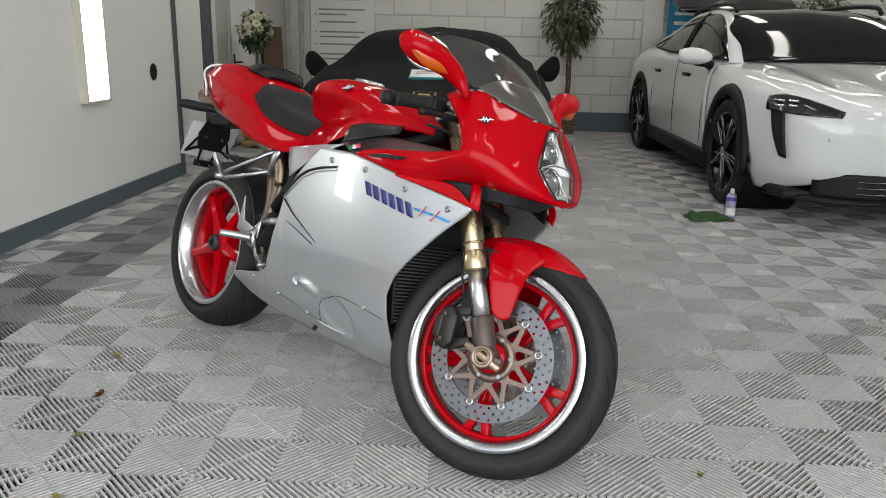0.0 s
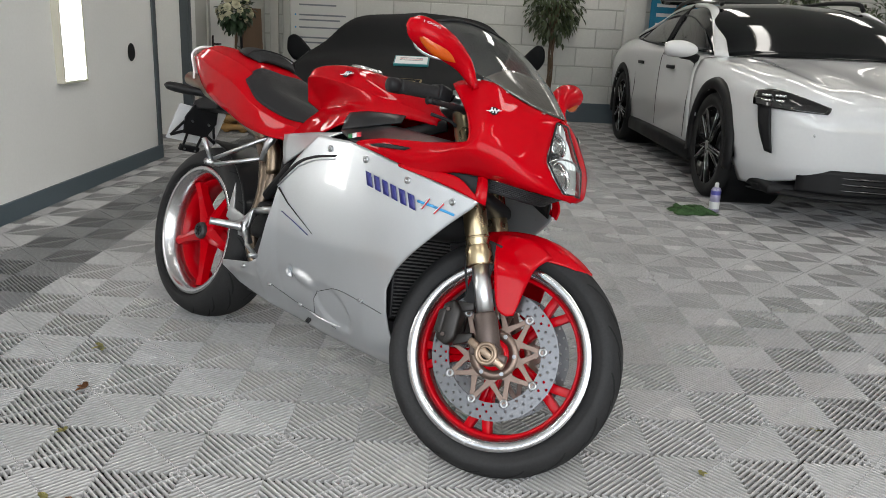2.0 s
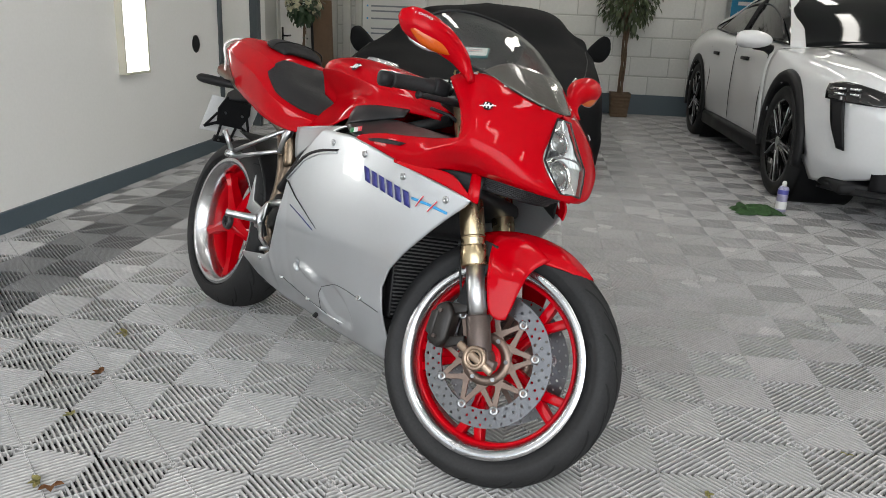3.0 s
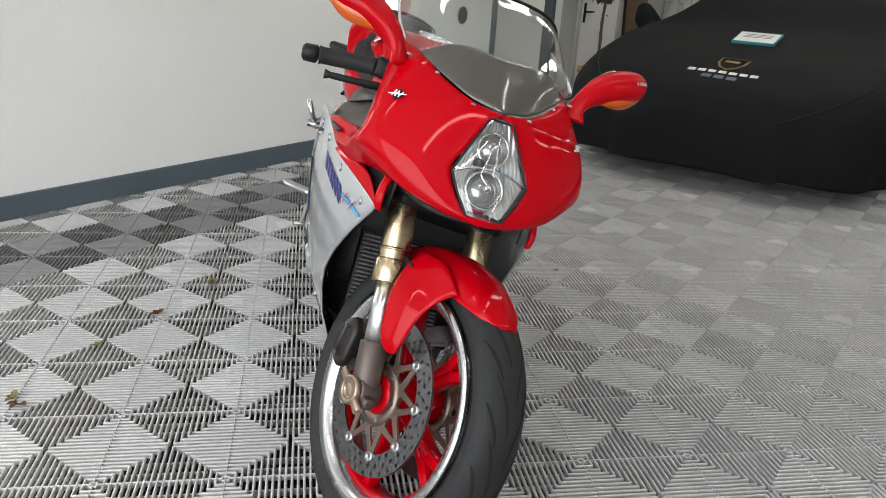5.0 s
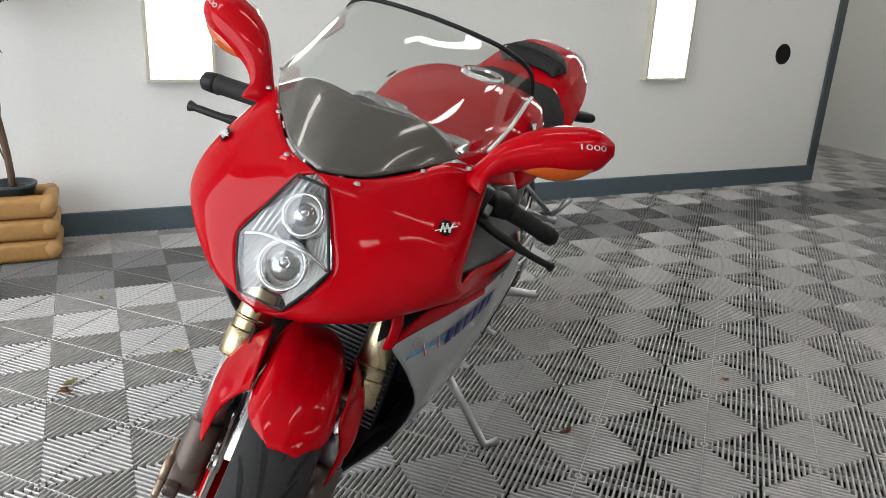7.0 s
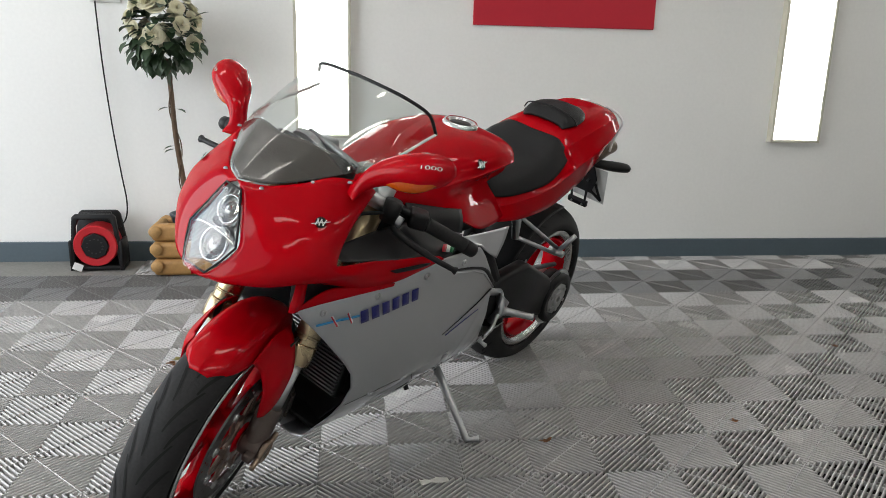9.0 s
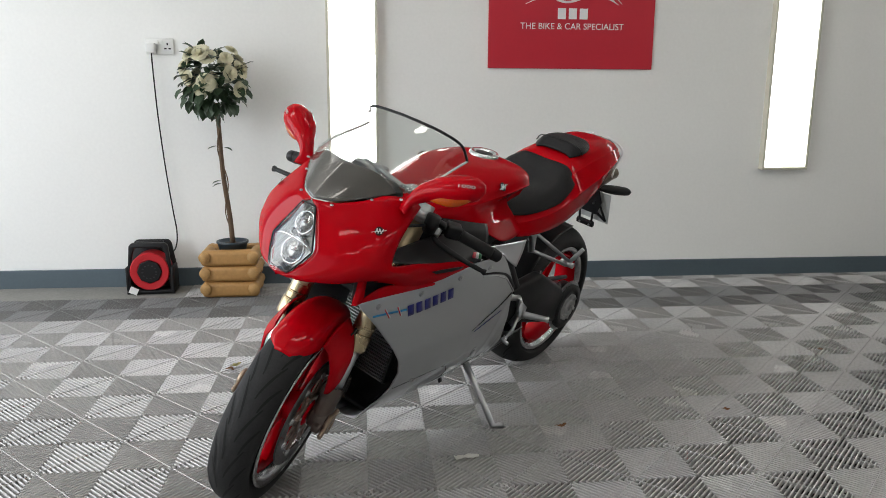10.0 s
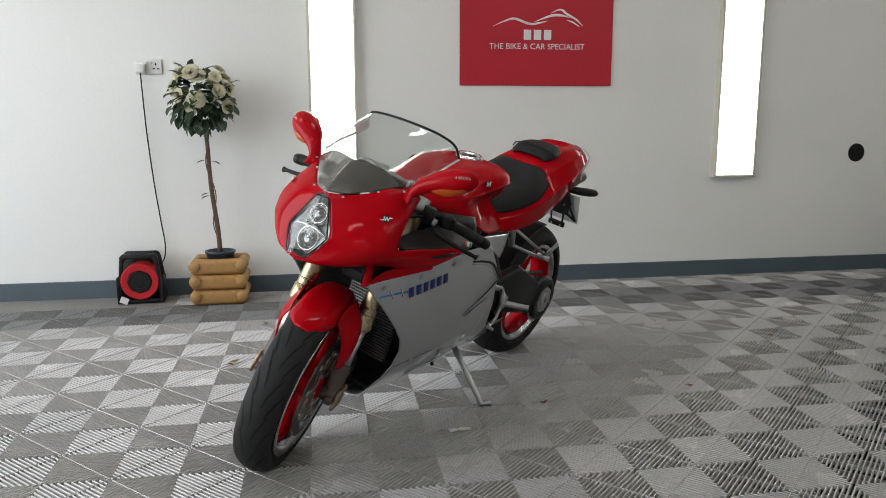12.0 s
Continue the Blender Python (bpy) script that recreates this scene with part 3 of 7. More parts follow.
def tread(radius, width, count, reach=0.86):
    """Curved grooves laid along the tread, a hair over the rubber."""
    w = width / 2
    bm = bmesh.new()
    for k in range(count):
        for side in (-1, 1):
            for (y0, y1, span, shift) in ((0.12, 0.62, 0.34, 0.0), (0.45, 0.86, 0.26, 0.30)):
                a0 = math.tau * (k + (0.5 if side > 0 else 0)) / count + shift
                last = None
                for s in range(9):
                    f = s / 8
                    y = side * w * (y0 + (min(y1, reach) - y0) * f ** 1.4)
                    a = a0 + span * f
                    half = 0.0015 + 0.0017 * math.sin(math.pi * f)
                    pair = []
                    for d in (-half, half):
                        yy = y + d
                        r = tyre_radius(yy, radius, w) + 0.0007
                        pair.append(bm.verts.new((r * math.cos(a), yy, r * math.sin(a))))
                    if last:
                        bm.faces.new((last[0], last[1], pair[1], pair[0]))
                    last = pair
    bmesh.ops.recalc_face_normals(bm, faces=bm.faces[:])
    return bm


def wheel_rim(width, lip):
    """The rim's barrel with its two flanges."""
    w = width / 2
    return lathe([(0.206, -w + 0.004), (0.226, -w), (0.228, -w + 0.006), (0.217, -w + 0.014), (0.205, -w + 0.03), (0.197, 0), (0.205, w - 0.03), (0.217, w - 0.014), (0.228, w - 0.006), (0.226, w), (0.206, w - 0.004), (0.199, w - lip), (0.190, 0), (0.199, -w + lip), (0.206, -w + 0.004)], 72)


def ring(r0, r1, y0, y1, seg=64):
    return lathe([(r0, y0), (r1, y0), (r1, y1), (r0, y1), (r0, y0)], seg)


def drilled_ring(r0, r1, thick, rows, count):
    """A flat ring with rows of drilled holes that go right through."""
    bm = bmesh.new()
    step = (r1 - r0) / rows
    for i in range(rows):
        ra, rb = r0 + i * step, r0 + (i + 1) * step
        for k in range(count):
            a0, a1 = math.tau * (k + 0.5 * (i % 2)) / count, math.tau * (k + 1 + 0.5 * (i % 2)) / count
            am, rm, hole = (a0 + a1) / 2, (ra + rb) / 2, 0.0036
            outer, inner = [], []
            for j in range(8):
                t = math.tau * j / 8
                cx, cy = math.cos(t), math.sin(t)
                s = 1 / max(abs(cx), abs(cy))
                outer.append((rm + cy * s * (rb - ra) / 2, am + cx * s * (a1 - a0) / 2))
                inner.append((rm + cy * hole, am + cx * hole / rm))
            for y in (-thick / 2, thick / 2):
                o = [bm.verts.new((r * math.cos(a), y, r * math.sin(a))) for r, a in outer]
                n = [bm.verts.new((r * math.cos(a), y, r * math.sin(a))) for r, a in inner]
                for j in range(8):
                    f = (o[j], o[(j + 1) % 8], n[(j + 1) % 8], n[j])
                    bm.faces.new(f if y < 0 else f[::-1])
    bm = join(bm, lathe([(r0, -thick / 2), (r0, thick / 2)], 64), lathe([(r1, -thick / 2), (r1, thick / 2)], 64))
    return bm


def star_spokes(wide):
    """Five tapered arms with a raised middle ridge, from hub to barrel."""
    arms = []
    for k in range(5):
        bm = bmesh.new()
        secs = []
        for r, half, deep in ((0.030, 0.030, wide), (0.085, 0.020, wide * 0.8), (0.150, 0.0125, wide * 0.62), (0.194, 0.017, wide * 0.75)):
            secs.append([bm.verts.new(p) for p in ((r, -deep * 0.6, -half), (r, -deep, 0), (r, -deep * 0.6, half), (r, deep * 0.6, half), (r, deep, 0), (r, deep * 0.6, -half))])
        for a, b in zip(secs, secs[1:]):
            for j in range(6):
                bm.faces.new((a[j], a[(j + 1) % 6], b[(j + 1) % 6], b[j]))
        bm.faces.new(secs[0][::-1]), bm.faces.new(secs[-1])
        bmesh.ops.recalc_face_normals(bm, faces=bm.faces[:])
        bm.transform(Matrix.Rotation(math.tau * k / 5 + 0.25, 4, "Y"))
        arms.append(bm)
    return arms


HUB_GREY = material("dull_cast_alloy", (0.30, 0.30, 0.30), 0.45, 0.3, 0.12, 12, 200, bump=0.1)
RIM_LIP = material("polished_rim", (0.60, 0.60, 0.61), 0.24, 1.0, 0.08, 9, 200)
# rear wheel, open on the right
rear = part("rear_wheel", wheel_rim(0.168, 0.05), RIM_LIP, bike, "polished rim with red star spokes", m=REAR.copy())
flat_edges(part("tyre", join(tyre(RR, 0.188, 0.218)), RUBBER, rear, "wide black rear tyre", m=REAR.copy()), 50)
tagged(part("tread_pattern", tread(RR, 0.188, 14), GROOVE, rear, m=REAR.copy()), kind="stuff")
part("rim_well", ring(0.183, 0.1895, -0.018, 0.07), RED, rear, "red painted rim well", m=REAR.copy())
for arm in star_spokes(0.037):
    flat_edges(part("spoke", moved(arm, Matrix.Translation((0, -0.015, 0))), RED, rear, m=REAR.copy()), 30)
part("hub", lathe([(0, -0.052), (0.026, -0.052), (0.030, -0.046), (0.046, -0.040), (0.050, 0.05), (0, 0.05)], 40), RED, rear, m=REAR.copy())
part("axle_nut", join(lathe([(0, -0.054), (0.017, -0.054), (0.018, -0.066), (0.024, -0.067), (0.029, -0.060), (0.030, -0.050), (0.0, -0.050)], 28), *[moved(box(-0.003, -0.0665, 0.010, 0.003, -0.055, 0.0195, 0.001), Matrix.Rotation(k * math.tau / 6, 4, "Y")) for k in range(6)]), ENGINE, rear, "dark round hub nut with notches", smooth=False, m=REAR.copy())
part("sprocket", moved(drilled_ring(0.062, 0.105, 0.006, 2, 16), Matrix.Translation((0, 0.140, 0))), ALU, rear, "drilled alloy sprocket", smooth=False, m=REAR.copy())
part("hub_carrier", join(lathe([(0, 0.125), (0.035, 0.125), (0.040, 0.118), (0.075, 0.112), (0.08, 0.06), (0, 0.06)], 32), *[moved(lathe([(0, 0.13), (0.012, 0.13), (0.012, 0.10), (0, 0.10)], 10), Matrix.Translation((0.055 * math.cos(a), 0, 0.055 * math.sin(a)))) for a in (0.3, 1.55, 2.8, 4.06, 5.3)]), ALU, rear, "alloy hub carrier with round holes", m=REAR.copy())

part("eccentric_hub", join(lathe([(0, 0.150), (0.012, 0.150), (0.014, 0.166), (0.030, 0.166), (0.034, 0.160), (0.058, 0.160), (0.064, 0.154), (0.064, 0.120)], 8), *[moved(lathe([(0, 0.166), (0.007, 0.166), (0.008, 0.150), (0, 0.150)], 8), Matrix.Translation((0.046 * math.cos(a), 0, 0.046 * math.sin(a)))) for a in (0.3, 1.35, 2.4, 3.44, 4.5, 5.5)]), HUB_GREY, rear, "grey alloy eccentric hub with bolts", smooth=False, m=REAR.copy())
# front wheel, turned with the steering
front = part("front_wheel", wheel_rim(0.110, 0.028), RIM_LIP, bike, "polished rim with red split spokes", m=FRONT)
flat_edges(part("tyre", tyre(RF, 0.112, 0.218), RUBBER, front, "black grooved front tyre", m=FRONT), 50)
tagged(part("tread_pattern", tread(RF, 0.112, 16), GROOVE, front, m=FRONT), kind="stuff")
part("rim_well", ring(0.190, 0.1975, -0.026, 0.026), RED, front, "red painted rim well", m=FRONT)
for k in range(5):
    a = math.tau * k / 5 + 0.32
    legs = []
    for s in (-1, 1):
        legs.append(prism([(0.030, 0.0), (0.030, s * 0.023), (0.070, s * 0.018), (0.105, s * 0.0155), (0.140, s * 0.021), (0.194, s * 0.038), (0.197, s * 0.018), (0.157, s * 0.004), (0.148, 0.0)], 0.030, 0.0035))
    flat_edges(part("spoke", moved(join(*legs), Matrix.Rotation(a, 4, "Y")), RED, front, m=FRONT), 40)
part("hub", lathe([(0, -0.075), (0.030, -0.075), (0.042, -0.066), (0.044, 0.066), (0.030, 0.075), (0, 0.075)], 36), RED, front, m=FRONT)
for s in (-1, 1):
    at = FRONT @ Matrix.Translation((0, 0.066 * s, 0))
    disc = part("brake_disc", drilled_ring(0.113, 0.155, 0.005, 3, 36), DISC, bike, "drilled steel brake disc", smooth=False, m=at)
    part("carrier_ring", ring(0.038, 0.060, -0.005, 0.005, 36), BRONZE, disc, "bronze disc carrier", m=at)
    for k in range(9):
        a0 = math.tau * (k + 0.5) / 9
        tip = Vector((0.117 * math.cos(a0), 0, 0.117 * math.sin(a0)))
        for turn in (-0.50, 0.50):
            root = Vector((0.054 * math.cos(a0 + turn), 0, 0.054 * math.sin(a0 + turn)))
            d = tip - root
            arm = prism([(0, -0.0095), (d.length * 0.5, -0.0058), (d.length, -0.0058), (d.length, 0.0058), (d.length * 0.5, 0.0058), (0, 0.0095)], 0.0052 + 0.0004 * (turn > 0), 0.0008)
            part("carrier_arm", moved(arm, Matrix.Translation(root) @ Matrix.Rotation(-math.atan2(d.z, d.x), 4, "Y")), BRONZE, disc, smooth=False, m=at)
        part("bobbin", moved(lathe([(0.0050, -0.006), (0.0105, -0.006), (0.0105, 0.006), (0.0050, 0.006), (0.0050, -0.006)], 14), Matrix.Translation(tip)), ALU, disc, m=at)
    for k in range(6):
        a0 = math.tau * k / 6 + 0.2
        part("carrier_bolt", moved(lathe([(0, -0.008), (0.005, -0.008), (0.005, 0.008), (0, 0.008)], 8), Matrix.Translation((0.050 * math.cos(a0), 0, 0.050 * math.sin(a0)))), ALU, disc, smooth=False, m=at)

# fork: each leg runs along the steering axis
AXLE = material("tan_axle_alloy", (0.36, 0.27, 0.20), 0.35, 0.8, 0.1, 10, 200)
CALIPER = material("dark_bronze_caliper", (0.020, 0.017, 0.015), 0.42, 0.3, 0.12, 14, 200)
SLIDER = material("chromed_slider", (0.70, 0.71, 0.72), 0.30, 1.0, 0.03, 6, 120, rough_var=0.02)
for s in (-1, 1):
    y = 0.104 * s
    foot = Vector((WB, y, FZ))
    leg = part("fork_leg", tube([foot + AXIS * 0.21, foot + AXIS * 0.215, foot + AXIS * 0.61], [0.026, 0.0290, 0.0290], 24), GOLD, bike, "gold anodised fork tube", m=TURN)
    part("collar", join(tube([foot + AXIS * d for d in (0.208, 0.2095, 0.2105, 0.2535, 0.2545, 0.256)], [0.0300, 0.0318, 0.0324, 0.0324, 0.0318, 0.0300], 24), tube([foot + AXIS * 0.272, foot + AXIS * 0.278], 0.0302, 24)), GOLD, leg, m=TURN)
    part("slider", tube([foot + AXIS * 0.08, foot + AXIS * 0.22], 0.0212, 24), SLIDER, leg, "chromed fork slider", m=TURN)
    part("lug", join(tube([foot + AXIS * 0.096, foot + AXIS * 0.092, foot + AXIS * 0.02, foot - AXIS * 0.012], [0.0255, 0.0275, 0.0275, 0.026], 20), moved(lathe([(0.014, -0.024), (0.026, -0.024), (0.029, -0.020), (0.029, 0.020), (0.026, 0.024), (0.014, 0.024), (0.014, -0.024)], 24), Matrix.Translation(foot)), moved(box(-0.045, -0.012, -0.010, 0.045, 0.012, 0.012, 0.005), Matrix.Translation(foot + Vector((0, y * 0.10, -0.004))))), LUG, leg, "brown axle clamp", m=TURN)
    part("axle_end", moved(ring(0.0135, 0.019, -0.036, 0.036, 24), Matrix.Translation(foot)), AXLE, leg, "hollow axle end", m=TURN)
    part("axle_bore", moved(lathe([(0, -0.030), (0.0134, -0.030), (0.0134, 0.030), (0, 0.030)], 20), Matrix.Translation(foot)), GROOVE, leg, m=TURN)
    part("axle_clamp", join(moved(box(-0.052, -0.006, -0.009, 0.052, 0.006, 0.009, 0.005), Matrix.Translation(foot + Vector((0, 0.030 * s, 0))) @ Matrix.Rotation(radians(20), 4, "Y")), moved(ring(0.0185, 0.027, -0.006, 0.006, 24), Matrix.Translation(foot + Vector((0, 0.031 * s, 0))))), AXLE, leg, "tan axle clamp ears", m=TURN)
    grip_at = Matrix.Translation((WB - 0.118, 0.088 * s, FZ + 0.040)) @ Matrix.Rotation(radians(-4), 4, "Y") @ Matrix.Diagonal((0.86, 1, 0.86, 1))
    cal = part("brake_caliper", moved(join(prism([(-0.030, -0.050), (0.006, -0.066), (0.028, -0.040), (0.030, 0.036), (0.004, 0.066), (-0.026, 0.048)], 0.052, 0.009), prism([(-0.036, -0.030), (-0.012, -0.040), (-0.010, 0.040), (-0.034, 0.028)], 0.060, 0.006), prism([(0.02, -0.06), (0.075, -0.035), (0.07, -0.012), (0.02, -0.028)], 0.018, 0.004), prism([(0.01, 0.03), (0.06, 0.048), (0.055, 0.070), (0.0, 0.062)], 0.018, 0.004)), grip_at), CALIPER, bike, "dark bronze brake caliper", m=TURN)
    for d in (-0.030, 0.030):
        part("bolt", moved(lathe([(0, -0.004), (0.0050, -0.004), (0.0050, 0.004), (0, 0.004)], 6), Matrix.Translation((WB - 0.118, 0.116 * s, FZ + 0.040)) @ Matrix.Rotation(radians(-4), 4, "Y") @ Matrix.Translation((-0.005, 0, d))), LUG, cal, smooth=False, m=TURN)
    part("guard_stay", moved(prism([(-0.105, 0.10), (-0.070, 0.095), (-0.060, 0.16), (-0.050, 0.25), (-0.085, 0.255), (-0.100, 0.17)], 0.007, 0.002), Matrix.Translation((WB, 0.093 * s, FZ))), BLACK, bike, "black mudguard stay", m=TURN)
    part("brake_hose", tube(curve_points([(WB - 0.10, 0.095 * s, FZ + 0.12), (WB - 0.13, 0.10 * s, FZ + 0.20), (WB - 0.15, 0.085 * s, FZ + 0.30), (WB - 0.18, 0.06 * s, FZ + 0.42)]), 0.0032, 8), BLACK, bike, "thin black brake hose", m=TURN)
part("lower_yoke", moved(box(-0.055, -0.135, -0.018, 0.055, 0.135, 0.018, 0.012), Matrix.Translation(Vector((WB - 0.02, 0, FZ)) + AXIS * 0.37) @ Matrix.Rotation(-RAKE, 4, "Y")), BLACK, bike, m=TURN)
part("top_yoke", moved(join(box(-0.055, -0.135, -0.012, 0.045, 0.135, 0.012, 0.009), *[moved(tube([(0, s * 0.104, -0.02), (0, s * 0.104, 0.035)], 0.03, 20), Matrix.Identity(4)) for s in (-1, 1)]), Matrix.Translation(Vector((WB, 0, FZ)) + AXIS * 0.61) @ Matrix.Rotation(-RAKE, 4, "Y")), ALU, bike, "machined top yoke", m=TURN)

# mudguard with its two side wings
arc = []
for a in (-30, -20, -9, 2, 13, 23, 31):
    r = RF + ramp(a, ((10, 0.017), (31, 0.006)))
    t = radians(a)
    half = ramp(a, ((-44, 0.056), (-10, 0.067), (5, 0.067), (14, 0.065), (23, 0.056), (31, 0.026)))
    drop = ramp(a, ((-44, 0.05), (-6, 0.055), (16, 0.045), (29, 0.008)))
    cx, cz = math.sin(t), math.cos(t)
    arc.append([(WB + cx * (r - d), y * half, FZ - 0.007 + cz * (r - d)) for y, d in ((0, -0.004), (0.45, 0.0), (0.8, drop * 0.32), (1.0, drop))])
guard = part("mudguard", surface(arc, 5, 4, 0.003, True), RED, bike, "glossy red front mudguard", m=TURN)
WING = (
    ((WB - 0.075, 0.070, FZ + 0.280), (WB + 0.005, 0.0715, FZ + 0.286), (WB + 0.068, 0.0705, FZ + 0.258)),
    ((WB - 0.064, 0.100, FZ + 0.243), (WB - 0.008, 0.090, FZ + 0.238), (WB + 0.040, 0.081, FZ + 0.222)),
    ((WB - 0.048, 0.119, FZ + 0.195), (WB + 0.002, 0.114, FZ + 0.190), (WB + 0.034, 0.097, FZ + 0.180)),
    ((WB - 0.026, 0.119, FZ + 0.132), (WB + 0.006, 0.112, FZ + 0.126), (WB + 0.030, 0.101, FZ + 0.130)),
    ((WB - 0.012, 0.113, FZ + 0.102), (WB + 0.008, 0.108, FZ + 0.094), (WB + 0.026, 0.102, FZ + 0.100)),
)
for flip in (False, True):
    w = surface(WING, 5, 5, 0.003)
    part("mudguard_wing", mirrored(w) if flip else w, RED, guard, m=TURN)

DROP = Matrix.Translation((0, 0, -0.045))
# handlebars, grips, levers
for s in (-1, 1):
    bar = part("handlebar", tube([(1.095, 0.105 * s, 0.872), (1.092, 0.15 * s, 0.880), (1.076, 0.215 * s, 0.867), (1.018, 0.330 * s, 0.834)], 0.010, 12), BLACK, bike, m=TURN @ DROP)
    part("grip", tube([(1.073, 0.220 * s, 0.8655), (1.071, 0.224 * s, 0.8645), (1.029, 0.308 * s, 0.8405), (1.027, 0.312 * s, 0.839)], [0.0195, 0.0165, 0.0162, 0.018], 18), RUBBER, bar, "black rubber grip", m=TURN @ DROP)
    part("bar_end", tube([(1.026, 0.313 * s, 0.8385), (1.024, 0.317 * s, 0.8375), (1.015, 0.336 * s, 0.832), (1.013, 0.339 * s, 0.831)], [0.013, 0.0175, 0.0165, 0.012], 18), BLACK, bar, m=TURN @ DROP)
    part("switch_box", moved(box(-0.022, -0.022, -0.02, 0.022, 0.022, 0.02, 0.008), Matrix.Translation((1.078, 0.200 * s, 0.870)) @ Matrix.Rotation(radians(25 * s), 4, "Z")), BLACK, bar, m=TURN @ DROP)
    part("lever", tube(curve_points([(1.135, 0.165 * s, 0.852), (1.148, 0.20 * s, 0.846), (1.138, 0.27 * s, 0.831), (1.118, 0.320 * s, 0.819)]) + [Vector((1.115, 0.329 * s, 0.817))], [0.008] * 12 + [0.0065] * 6 + [0.006, 0.0095], 8), BLACK, bar, "black brake or clutch lever", m=TURN @ DROP)
    part("reservoir", tube([(1.135, 0.15 * s, 0.862), (1.135, 0.15 * s, 0.908)], 0.02, 16), BLACK, bar, m=TURN @ DROP)
    part("lever_clamp", tube([(1.09, 0.15 * s, 0.876), (1.13, 0.155 * s, 0.870), (1.13, 0.18 * s, 0.866)], 0.013, 10), ALU, bar, "bright lever clamp", m=TURN @ DROP)

for s in (-1, 1):
    part("control_cable", tube(curve_points([(1.10, 0.155 * s, 0.812), (1.15, 0.12 * s, 0.800), (1.14, 0.08 * s, 0.765), (1.04, 0.10 * s, 0.725), (0.90, 0.14 * s, 0.700)], 6), 0.0042, 8), BLACK, bike, "black control cable")
# headlight: bowl, two projectors and a clear lens in the opening of the nose
corners = [Vector(p) for p in ((1.449, 0.033, 0.692), (1.431, 0.054, 0.722), (1.413, 0.070, 0.753), (1.394, 0.047, 0.800), (1.377, 0.022, 0.849))]
edge = [a.lerp(b, f / 4) for a, b in zip(corners, corners[1:]) for f in range(4)] + [corners[-1]]


def lens_sheet(push, bulge, shrink=1.0):
    bm = bmesh.new()
    rows = []
    for p in edge:
        rows.append([bm.verts.new((p.x + push + bulge * (1 - (k / 5 - 1) ** 2), shrink * p.y * (k / 5 - 1), p.z)) for k in range(11)])
    for a, b in zip(rows, rows[1:]):
        for k in range(10):
            bm.faces.new((a[k], a[k + 1], b[k + 1], b[k]))
    bmesh.ops.recalc_face_normals(bm, faces=bm.faces[:])
    return bm


LAMP_BOWL = material("fluted_reflector", (0.60, 0.61, 0.60), 0.30, 0.95, 0.15, 60, 220, rough_var=0.06)


def fluted_bowl():
    """A mirror bowl behind the lens, pressed into fine slanting flutes."""
    bm = bmesh.new()
    fine = [a.lerp(b, f / 3) for a, b in zip(edge, edge[1:]) for f in range(3)] + [edge[-1]]
    rows = []
    for p in fine:
        line = []
        for k in range(161):
            u = k / 80 - 1
            y = 0.97 * p.y * u
            wave = abs(((y * 300 + (p.z - 0.75) * 90 * (1 if y > 0 else -1)) % 2) - 1)
            line.append(bm.verts.new((p.x - 0.014 - 0.026 * (1 - u * u) + 0.0030 * wave, y, p.z)))
        rows.append(line)
    for a, b in zip(rows, rows[1:]):
        for k in range(160):
            bm.faces.new((a[k], a[k + 1], b[k + 1], b[k]))
    bmesh.ops.recalc_face_normals(bm, faces=bm.faces[:])
    return bm


lamp = part("headlight", fluted_bowl(), LAMP_BOWL, bike, "twin stacked headlight behind one clear lens", smooth=False)
lens = part("lens", lens_sheet(0.001, 0.016), LENS, lamp, "clear headlight lens")
lens.visible_shadow = False
part("rim", tube([*edge, *[Vector((p.x, -p.y, p.z)) for p in reversed(edge)]], 0.0023, 8, closed=True), BLACK, lamp)
DARK_GLASS = material("projector_glass", (0.34, 0.34, 0.33), 0.12, 0.7, 0.1, coat=1.0)
for z, x, r in ((0.731, 1.408, 0.031), (0.800, 1.381, 0.026)):
    at = Matrix.Translation((x, 0, z)) @ Matrix.Rotation(radians(-24), 4, "Y")
    part("projector_ring", moved(lathe([(r * 1.30, -0.016), (r * 1.22, -0.004), (r * 1.10, 0.002), (r * 1.02, 0.0), (r * 0.97, -0.006), (r * 0.97, -0.03)], 40, "X"), at), CHROME, lamp, "bright projector ring")
    part("projector", moved(lathe([(0.0, 0.004), (r * 0.4, 0.002), (r * 0.75, -0.004), (r * 0.97, -0.012)], 32, "X"), at), DARK_GLASS, lamp, "dark glass projector")
    part("projector_bulb", moved(lathe([(0.0, 0.009), (r * 0.20, 0.006), (r * 0.26, 0.0)], 14, "X"), at @ Matrix.Translation((0, r * 0.1, r * 0.15))), CHROME, lamp)
part("divider", tube(curve_points([(1.409, -0.066, 0.752), (1.414, -0.035, 0.766), (1.415, 0.0, 0.769), (1.414, 0.035, 0.766), (1.409, 0.066, 0.752)], 6), 0.0026, 8), CHROME, lamp, "bright arched divider")
part("pilot_bulb", moved(lathe([(0.0, 0.008), (0.006, 0.006), (0.009, 0.0), (0.011, -0.008)], 16, "X"), Matrix.Translation((1.392, -0.018, 0.772)) @ Matrix.Rotation(radians(-24), 4, "Y")), ENGINE, lamp, "small dark pilot lamp")

